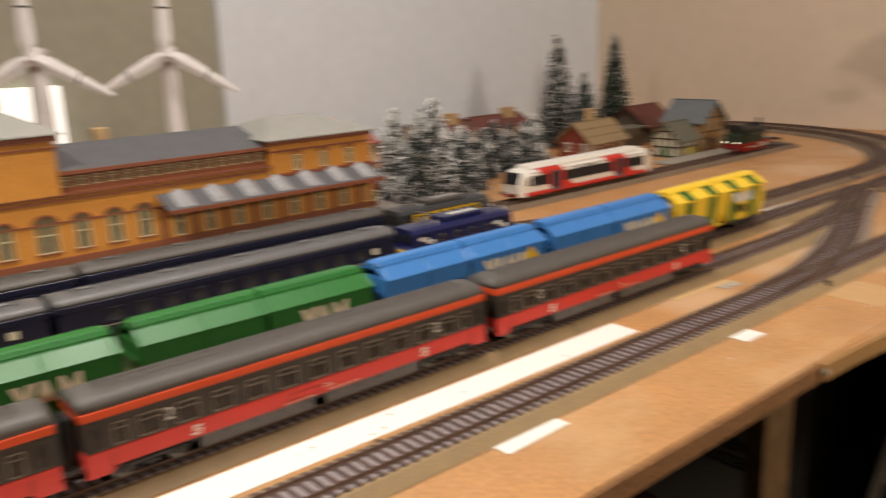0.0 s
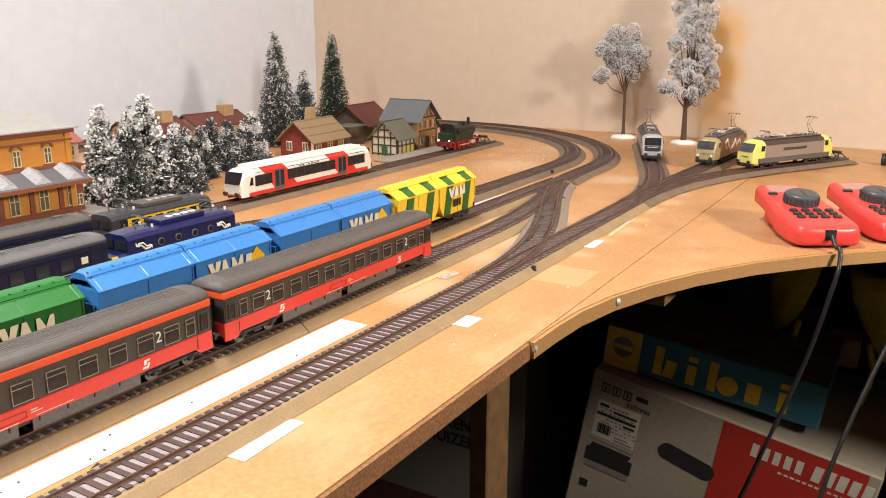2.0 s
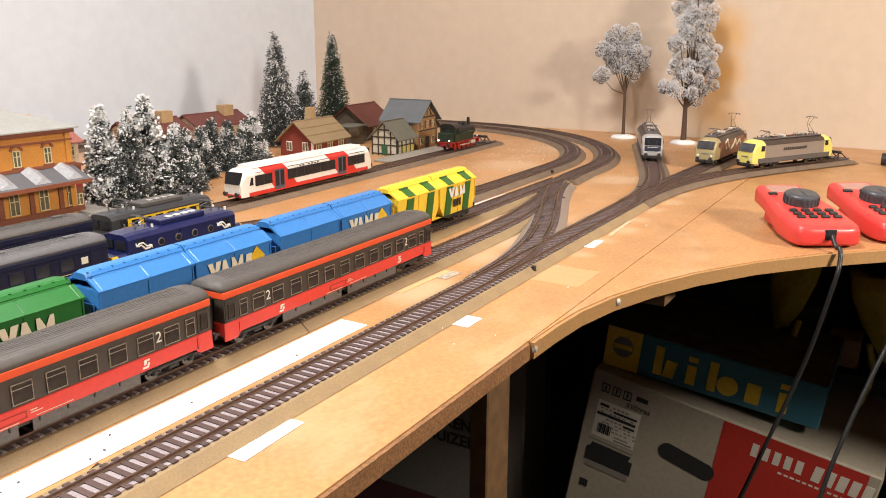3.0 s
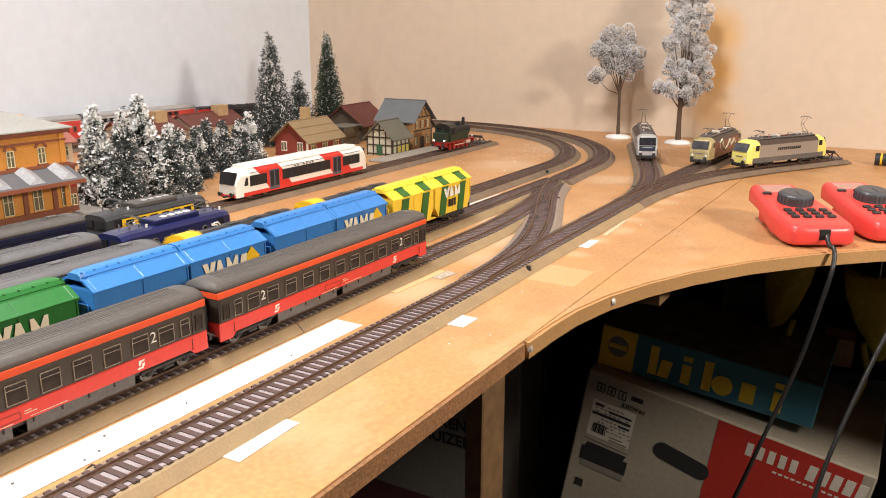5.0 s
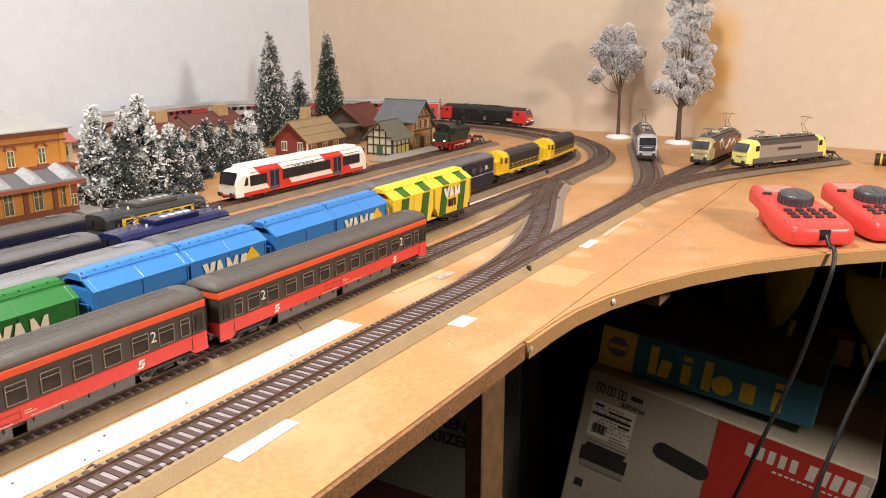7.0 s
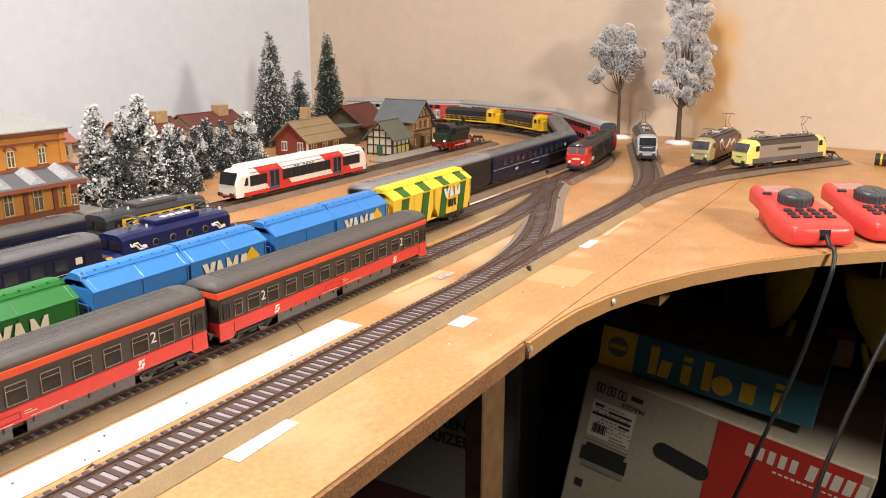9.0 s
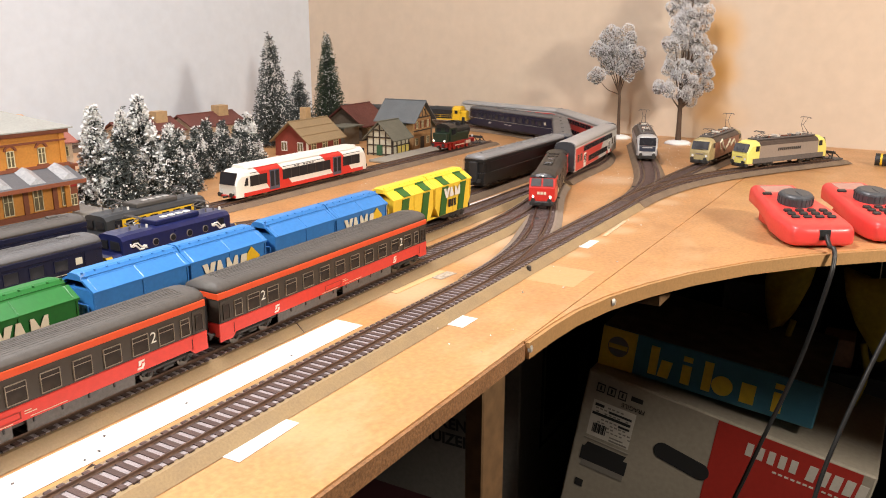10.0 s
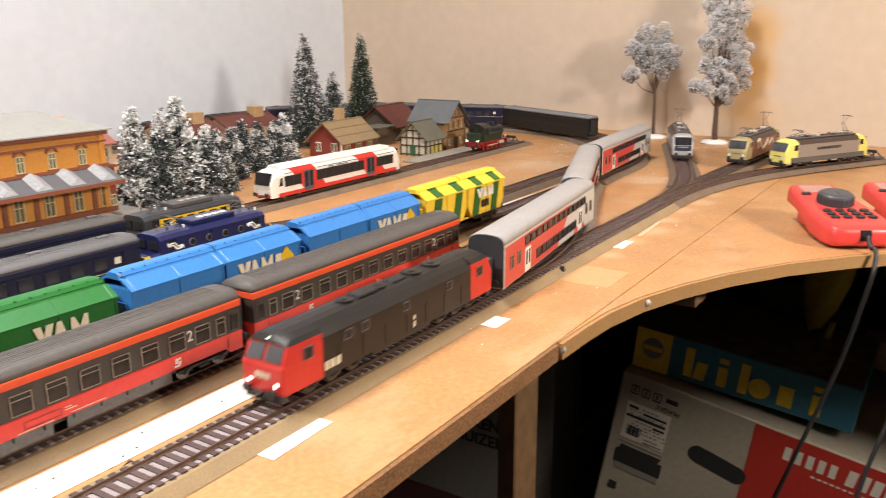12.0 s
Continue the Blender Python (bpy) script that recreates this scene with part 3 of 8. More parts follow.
def red_coach(at):
    t = thing("passenger_coach", "red and umber passenger coach with dark ribbed roof on the track", "train coach", "red passenger coaches", at)
    L, W = 0.2645, 0.0310
    z0, zb, z1, zr = 0.0066, 0.0193, 0.0405, 0.0478
    coach_shell(t, L, W, z0, zb, z1, zr, RED, UMBER, ORANGE, ROOF_DARK, "dark grey ribbed roof", 0.0032)
    y = W / 2 - 0.0002
    for flip in (False, True):
        yy = y if flip else -y
        for i in range(11):
            put_window(WIN_RED, t, -0.0990 + 0.0198 * i, yy, 0.0266, flip)
        for s in (-1, 1):
            put_window(WIN_SMALL, t, s * 0.1140, yy, 0.0266, flip)
            bm = B()
            bx(bm, s * 0.1255 - 0.0052, s * 0.1255 + 0.0052, min(yy, yy * 1.02), max(yy, yy * 1.02), z0 + 0.0004, 0.0192, 0.0002)
            d = part("door", bm, RED, t, "red and umber folding door")
            bm = B()
            bx(bm, s * 0.1255 - 0.0052, s * 0.1255 + 0.0052, min(yy, yy * 1.012), max(yy, yy * 1.012), 0.0195, 0.0348, 0.0002)
            part("upper_leaf", bm, UMBER, d)
            put_window(WIN_DOOR, d, s * 0.1255, yy * 1.015, 0.0266, flip)
            bm = B()
            tube(bm, [(s * 0.1190, yy * 1.03, 0.010), (s * 0.1190, yy * 1.03, 0.017)], 0.00025, 4)
            part("grab_rail", bm, BLACK, d)
        for s in (-1, 1):
            bm = B()
            bx(bm, min(s * 0.004, s * 0.074), max(s * 0.004, s * 0.074), min(yy * 0.91, yy * 0.96), max(yy * 0.91, yy * 0.96), 0.0026, z0 + 0.0033, 0.0003)
            part("skirt_panel", bm, FRAME_GREY, t, "dark grey equipment skirt")
        for k in range(8):
            bm = B()
            xx = -0.060 + 0.0170 * k
            bx(bm, xx - 0.0004, xx + 0.0004, min(yy * 0.95, yy * 1.01), max(yy * 0.95, yy * 1.01), z0 + 0.0006, z0 + 0.0036)
            part("skirt_bracket", bm, BLACK, t)
    for x in (-0.0891, 0.0891):
        number_two(t, x, -y - 0.0002, 0.0248, 0.0098, WHITE)
    bars("emblem", t, WHITE, [(q + a0, q + a1, c0, c1, sl) for q in (-0.0765, 0.0775) for a0, a1, c0, c1, sl in ((-0.0010, 0.0032, 0.0158, 0.0170, 0.0004), (-0.0012, 0.0006, 0.0138, 0.0158, 0.0006), (0.0012, 0.0030, 0.0128, 0.0148, 0.0006), (-0.0022, 0.0022, 0.0116, 0.0128, 0.0004))], -y - 0.0002)
    bars("side_vent", t, mat("dull_red", (0.36, 0.03, 0.02), 0.5), [(-0.020, 0.001, 0.0155, 0.0160, 0), (-0.020, 0.001, 0.0118, 0.0123, 0), (-0.020, -0.0193, 0.0123, 0.0155, 0), (0.0003, 0.001, 0.0123, 0.0155, 0)], -y - 0.0002)
    bars("side_lettering", t, CREAM, [(0.003, 0.007, 0.0150, 0.0154, 0), (0.003, 0.010, 0.0136, 0.0140, 0), (-0.024, -0.004, 0.0108, 0.0111, 0), (0.006, 0.028, 0.0112, 0.0115, 0)], -y - 0.0002)
    for x in (-0.1, 0.1):
        bogie(t, x)
    for s in (-1, 1):
        buffers(t, s * L / 2, s, 0.0115)
    return t


def blue_coach(at, label, roof=ROOF_GREY, L=0.288, body=COACH_BLUE, group="dark blue passenger coaches"):
    t = thing("passenger_coach", label, "train coach", group, at)
    W = 0.0320
    z0, zb, z1, zr = 0.0060, 0.0215, 0.0400, 0.0465
    r = coach_shell(t, L, W, z0, zb, z1, zr, body, body, body, roof, "grey curved roof with vents")
    y = W / 2 - 0.0002
    n = 0 if body is LOCO_BLACK else 11
    for flip in (False, True):
        yy = y if flip else -y
        for i in range(n):
            put_window(WIN_BLUE, t, -0.105 + 0.021 * i, yy, 0.0288, flip)
        for s in (-1, 1):
            bm = B()
            bx(bm, s * (L / 2 - 0.012) - 0.0055, s * (L / 2 - 0.012) + 0.0055, min(yy, yy * 1.012), max(yy, yy * 1.012), z0 + 0.001, 0.037, 0.0002)
            part("door", bm, body, t)
        if not n:
            continue
        bars("waist_line", t, CREAM, [(-L / 2 + 0.002, L / 2 - 0.002, 0.0208, 0.0212, 0)], -y - 0.0001, flip)
        bars("class_panel", t, CREAM, [(L / 2 - 0.026, L / 2 - 0.020, 0.0265, 0.0320, 0)], -y - 0.0001, flip)
        bars("side_lettering", t, WHITE, [(-0.012, 0.012, 0.0150, 0.0160, 0), (-0.07, -0.064, 0.013, 0.0165, 0.001)], -y - 0.0001, flip)
    for x in (-0.12, -0.06, 0.0, 0.06, 0.12):
        bm = B()
        bx(bm, x - 0.005, x + 0.005, -0.0025, 0.0025, zr - 0.001, zr + 0.0015, 0.0006)
        part("roof_vent", bm, roof, r)
    for x in (-L / 2 + 0.037, L / 2 - 0.037):
        bogie(t, x)
    for s in (-1, 1):
        buffers(t, s * L / 2, s, 0.0115)
    return t


WIN_DD = window_mesh(0.0125, 0.0078, 0.0004, frame=BLACK)
WIN_DDU = window_mesh(0.0125, 0.0072, 0.0004, frame=BLACK)


def double_decker(at, label):
    t = thing("double_deck_coach", label, "train coach", "double-deck coaches", at)
    L, W = 0.284, 0.0320
    z0, z1, zr = 0.0055, 0.0422, 0.0510
    bm = B()
    bx(bm, -L / 2, L / 2, -W / 2, W / 2, z0, z1, 0.0006)
    part("body", bm, DD_CREAM, t, "light grey body side")
    for sy in (-1, 1):
        y0 = sy * (W / 2 - 0.0002)
        y1 = sy * (W / 2 + 0.0002)
        bm = B()
        pts = [(L / 2 - 0.002, z0 + 0.001), (-0.005, z0 + 0.001), (-0.050, z1 - 0.002), (L / 2 - 0.002, z1 - 0.002)]
        loft(bm, [[(a, y0, b) for a, b in pts], [(a, y1, b) for a, b in pts]])
        part("red_panel", bm, DD_RED, t, "red slanted side panel")
        bm = B()
        pts = [(-L / 2 + 0.040, z0 + 0.001), (-0.062, z0 + 0.001), (-0.068, z0 + 0.006), (-L / 2 + 0.040, z0 + 0.006)]
        loft(bm, [[(a, y0, b) for a, b in pts], [(a, y1, b) for a, b in pts]])
        part("red_panel", bm, DD_RED, t)
        for i in range(8):
            put_window(WIN_DD, t, -0.062 + 0.0165 * i, y1, 0.0160, sy > 0)
        for i in range(12):
            put_window(WIN_DDU, t, -0.096 + 0.0165 * i, y1, 0.0350, sy > 0)
        for x in (-0.125, -0.108, 0.108, 0.125):
            put_window(WIN_SMALL, t, x, y1, 0.0245, sy > 0)
        for x in (-0.084, 0.0835):
            bm = B()
            bx(bm, x - 0.0075, x + 0.0075, min(y0, y1 * 1.015), max(y0, y1 * 1.015), z0 + 0.001, 0.0280, 0.0003)
            d = part("door", bm, WHITE, t, "white double door")
            for o in (-0.0035, 0.0035):
                bm = B()
                bx(bm, x + o - 0.0018, x + o + 0.0018, min(y1, y1 * 1.03), max(y1, y1 * 1.03), 0.013, 0.0255)
                part("pane", bm, GLASS, d)
    bm = B()
    prof = roof_profile(W + 0.0002, z1, zr)
    rings = [[(x, y * (0.6 + 0.4 * k), z1 + (z - z1) * k) for y, z in prof] for x, k in ((-L / 2, 0.95), (-L / 2 + 0.005, 1), (L / 2 - 0.005, 1), (L / 2, 0.95))]
    loft(bm, rings)
    part("roof", bm, ROOF_LIGHT, t, "plain light grey roof", smooth=True)
    for s in (-1, 1):
        bm = B()
        e0, e1 = s * (L / 2), s * (L / 2 + 0.0006)
        ring = [(W / 2 - 0.0005, z0 + 0.001)] + [(y * 0.96, z1 + (z - z1) * 0.93) for y, z in roof_profile(W + 0.0002, z1, zr)] + [(-W / 2 + 0.0005, z0 + 0.001)]
        loft(bm, [[(e0, y, z) for y, z in ring], [(e1, y, z) for y, z in ring]])
        bx(bm, min(e0, s * (L / 2 + 0.005)), max(e0, s * (L / 2 + 0.005)), -0.0062, 0.0062, z0 + 0.003, 0.032, 0.001)
        part("end_wall", bm, mat("dark_end_wall", (0.035, 0.036, 0.042), 0.5), t, "dark grey end wall with gangway")
        buffers(t, s * L / 2, s, 0.0115)
    for x in (-0.104, 0.104):
        bogie(t, x)
    return t


# ---- hopper wagons ----


def emblem(t, material, x, z, h, y):
    """The owner's mark as three plain shapes: a wedge, a peak and a notched block."""
    for pts in ([(0.003, 0), (0.007, 0), (0.0115, 1), (0.0065, 1), (0.0048, 0.45), (0.0030, 1), (-0.0020, 1)], [(0.0105, 0), (0.0165, 0.0), (0.0205, 0), (0.0165, 1), (0.0135, 1)], [(0.0225, 0), (0.0345, 0), (0.0345, 1), (0.0318, 1), (0.0285, 0.45), (0.0252, 1), (0.0225, 1)]):
        bm = B()
        loft(bm, [[(x + a, y, z + b * h) for a, b in pts], [(x + a, y - 0.0003, z + b * h) for a, b in pts]])
        part("company_mark", bm, material, t, "pale owner's mark")


def hopper(at, label, paint, stripe=None):
    t = thing("hopper_wagon", label, "freight wagon", "hopper wagons", at)
    L, W = 0.1640, 0.0345
    ze, zf, zr, DECK = 0.0455, 0.0525, 0.0570, 0.0088
    zb = 0.0120
    for half in (-1, 1):
        c = half * L / 4
        x0, x1 = c - L / 4 + 0.0008, c + L / 4 - 0.0008
        bm = B()
        ca, cb = (0.007, 0.0085) if half < 0 else (0.0085, 0.007)
        ring = [(x0 + ca, zb), (x0, zb + 1.5 * ca), (x0, ze), (x1, ze), (x1, zb + 1.5 * cb), (x1 - cb, zb)]
        loft(bm, [[(a, -W / 2, z) for a, z in ring], [(a, W / 2, z) for a, z in ring]])
        b = part("side_panel", bm, paint, t)
        for k in range(3):
            xx = x0 + 0.0009 + (x1 - x0 - 0.0018) * k / 2
            low = zb + (0.0120 if k != 1 else 0)
            for sy in (-1, 1):
                bm = B()
                bx(bm, xx - 0.0007, xx + 0.0007, min(sy * W / 2, sy * (W / 2 + 0.0008)), max(sy * W / 2, sy * (W / 2 + 0.0008)), low, ze - 0.001, 0.0002)
                part("rib", bm, paint, b)
        for sy in (-1, 1):
            bm = B()
            pts = [(sy * (W / 2 + 0.0016), ze - 0.0016), (sy * (W / 2 + 0.0018), ze), (sy * DECK, zf), (sy * (DECK - 0.0008), zf - 0.0016)]
            loft(bm, [[(x0 - 0.0005, a, z) for a, z in pts], [(x1 + 0.0005, a, z) for a, z in pts]])
            lid = part("roof_flap", bm, paint, t, "sloping roof flap")
            for k in range(3):
                xx = x0 + 0.003 + (x1 - x0 - 0.006) * k / 2
                bm = B()
                p0 = Vector((xx, sy * (W / 2 + 0.0012), ze + 0.0004))
                p1 = Vector((xx, sy * (DECK + 0.0004), zf))
                d = (p1 - p0)
                tube(bm, [p0, p0 + d * 0.5, p1], 0.00045, 4)
                part("roof_rib", bm, paint, lid)
        bm = B()
        e0, e1 = (0.0045, 0.0) if half < 0 else (0.0, 0.0045)
        rings = [[(xx, -DECK + k, zf - 0.0014), (xx, -DECK + k, zf + 0.0002 - dz), (xx, -0.0058, zr - 0.0008 - dz), (xx, -0.0035, zr - dz), (xx, 0.0035, zr - dz), (xx, 0.0058, zr - 0.0008 - dz), (xx, DECK - k, zf + 0.0002 - dz), (xx, DECK - k, zf - 0.0014)] for xx, k, dz in ((x0, e0 * 0.4, e0 * 0.3), (x0 + e0 + 0.0001, 0, 0), (x1 - e1 - 0.0001, 0, 0), (x1, e1 * 0.4, e1 * 0.3))]
        loft(bm, rings)
        w = part("walkway", bm, paint, t, "flat roof deck")
        for k in range(9):
            xx = x0 + 0.002 + (x1 - x0 - 0.004) * k / 8
            bm = B()
            bx(bm, xx - 0.0006, xx + 0.0006, -0.0062, -0.0052, zr - 0.0014, zr - 0.0002)
            part("hinge", bm, paint, w)
        for sy in (-1, 1):
            bm = B()
            bx(bm, x0 + 0.001, x1 - 0.001, min(sy * 0.0076, sy * 0.0082), max(sy * 0.0076, sy * 0.0082), zf + 0.0002, zf + 0.0016)
            part("deck_rail", bm, paint, w)
        bm = B()
        xa, xb = x0 + 0.006, x1 - 0.006
        loft(bm, [[(xa, -W / 2 + 0.002, zb), (xb, -W / 2 + 0.002, zb), (xb, W / 2 - 0.002, zb), (xa, W / 2 - 0.002, zb)],
                  [(c - 0.012, -0.012, 0.0055), (c + 0.012, -0.012, 0.0055), (c + 0.012, 0.012, 0.0055), (c - 0.012, 0.012, 0.0055)]])
        part("chute", bm, BOGIE, t, "dark discharge chute")
    bm = B()
    bx(bm, -L / 2 - 0.002, L / 2 + 0.002, -0.0135, 0.0135, 0.0098, 0.0118, 0.0003)
    part("underframe", bm, paint if not stripe else HOP_YELLOW, t)
    y = -W / 2 - 0.0009
    for s in (-1, 1):
        bm = B()
        xe = s * (L / 2 + 0.0005)
        for yy in (-0.013, 0.013):
            tube(bm, [(xe, yy, 0.0115), (xe, yy, 0.036)], 0.0006, 5)
        for k in range(6):
            tube(bm, [(xe, -0.013, 0.014 + 0.004 * k), (xe, -0.0085, 0.014 + 0.004 * k)], 0.0004, 4)
        tube(bm, [(xe, -0.0085, 0.0115), (xe, -0.0085, 0.036)], 0.0005, 4)
        bx(bm, min(xe, xe + s * 0.0012), max(xe, xe + s * 0.0012), -0.014, 0.014, 0.0345, 0.037, 0.0003)
        part("end_ladder", bm, paint, t)
        buffers(t, s * (L / 2 + 0.002), s, 0.0110)
    if stripe:
        for k in range(4):
            xc = -0.0600 + 0.0400 * k
            for sy in (-1, 1):
                bm = B()
                yy = (sy * (W / 2 + 0.0009), sy * (W / 2 + 0.0003))
                pts = [(xc - 0.010, zb + 0.0005), (xc + 0.003, zb + 0.0005), (xc + 0.010, ze - 0.0005), (xc - 0.003, ze - 0.0005)]
                loft(bm, [[(a, yy[0], z) for a, z in pts], [(a, yy[1], z) for a, z in pts]])
                part("stripe", bm, stripe, t, "dark green slanted stripe")
                bm = B()
                q = [(xc - 0.003, sy * (W / 2 + 0.0019), ze + 0.0003), (xc + 0.010, sy * (W / 2 + 0.0019), ze + 0.0003), (xc + 0.0090, sy * DECK, zf + 0.0004), (xc - 0.0040, sy * DECK, zf + 0.0004)]
                loft(bm, [q, [(a, b, z + 0.0006) for a, b, z in q]])
                part("stripe", bm, stripe, t)
                bm = B()
                bx(bm, xc - 0.0055, xc + 0.0095, min(sy * (DECK - 0.0012), sy * (DECK + 0.0012)), max(sy * (DECK - 0.0012), sy * (DECK + 0.0012)), zf - 0.0004, zf + 0.0016, 0.0003)
                part("flap_hood", bm, stripe, t)
        emblem(t, WHITE, 0.020, 0.0310, 0.0105, y - 0.0005)
        bars("company_mark", t, BLACK, [(0.029, 0.0330, 0.0195, 0.0280, 0), (0.0350, 0.0390, 0.0195, 0.0280, 0.0006), (0.0410, 0.0450, 0.0195, 0.0280, 0)], y - 0.0005)
    else:
        x = 0.014 if paint is HOP_BLUE else 0.025
        emblem(t, CREAM, x, 0.0285, 0.0125, y)
        bm = B()
        cx, cz, r = x + 0.0500, 0.0350, 0.0090
        pts = [(cx - r, cz), (cx, cz - r), (cx + r, cz), (cx, cz + r)]
        if paint is HOP_BLUE:
            loft(bm, [[(a, y, z) for a, z in pts], [(a, y - 0.0003, z) for a, z in pts]])
            part("company_mark", bm, YELLOW, t, "yellow diamond mark")
            bars("company_mark", t, CREAM, [(x + 0.036, x + 0.0425, 0.0285, 0.0400, 0.002)], y - 0.0002)
        else:
            bm.free()
        bars("data_lines", t, CREAM, [(-0.070, -0.058, 0.0165, 0.0169, 0), (-0.072, -0.008, 0.0300, 0.0303, 0), (-0.070, -0.050, 0.0245, 0.0249, 0)], y)
    for xx in (-0.058, 0.058):
        bogie(t, xx, 2, 0.021)
    return t


# ---- locomotives ----


def shell(t, name, prof, stations, material, label="", smooth=False):
    """A body through stations of x, width factor, lift of the underside, height factor."""
    bm = B()
    zs = [z for _, z in prof]
    z0 = min(zs)
    rings = [[(x, y * kw, z0 + lift + (z - z0) * kh) for y, z in prof] for x, kw, lift, kh in stations]
    loft(bm, rings)
    return part(name, bm, material, t, label, smooth)


def pantograph(t, x, z, raised=False, dirn=1, material=None):
    bm = B()
    for sy in (-1, 1):
        cyl(bm, (x - 0.005, sy * 0.007, z - 0.003), "z", 0.0008, 0.003, 6)
        cyl(bm, (x + 0.005, sy * 0.007, z - 0.003), "z", 0.0008, 0.003, 6)
    h = 0.022 if raised else 0.0065
    k = dirn * (0.012 if raised else 0.014)
    tube(bm, [(x, -0.006, z), (x, 0.006, z)], 0.0005, 4)
    tube(bm, [(x, -0.004, z), (x + k, -0.002, z + h * 0.55), (x + k, 0.002, z + h * 0.55), (x, 0.004, z)], 0.00045, 4)
    tube(bm, [(x + k, -0.002, z + h * 0.55), (x + k * 0.25, -0.004, z + h)], 0.0004, 4)
    tube(bm, [(x + k, 0.002, z + h * 0.55), (x + k * 0.25, 0.004, z + h)], 0.0004, 4)
    for o in (-0.0015, 0.0015):
        tube(bm, [(x + k * 0.25 + o, -0.0095, z + h - 0.0015), (x + k * 0.25 + o, -0.0075, z + h + 0.0004), (x + k * 0.25 + o, 0.0075, z + h + 0.0004), (x + k * 0.25 + o, 0.0095, z + h - 0.0015)], 0.0004, 4)
    part("pantograph", bm, material or FRAME_GREY, t, "raised pantograph" if raised else "folded pantograph")


def headlamp(t, x, y, z, d, lit=False, r=0.0016):
    bm = B()
    cyl(bm, (x, y, z), (d, 0, 0), r, 0.0008, 10)
    part("headlamp", bm, LAMP_ON if lit else LAMP_OFF, t)


def pane(t, pts, y=None, x=None, out=0.0004, material=None, name="windscreen"):
    """A flat window: points (x, z) on a side wall at y, or (y, z) on an end at x."""
    bm = B()
    if y is not None:
        loft(bm, [[(a, y, b) for a, b in pts], [(a, y + out, b) for a, b in pts]])
    else:
        loft(bm, [[(x, a, b) for a, b in pts], [(x + out, a, b) for a, b in pts]])
    return part(name, bm, material or GLASS, t)


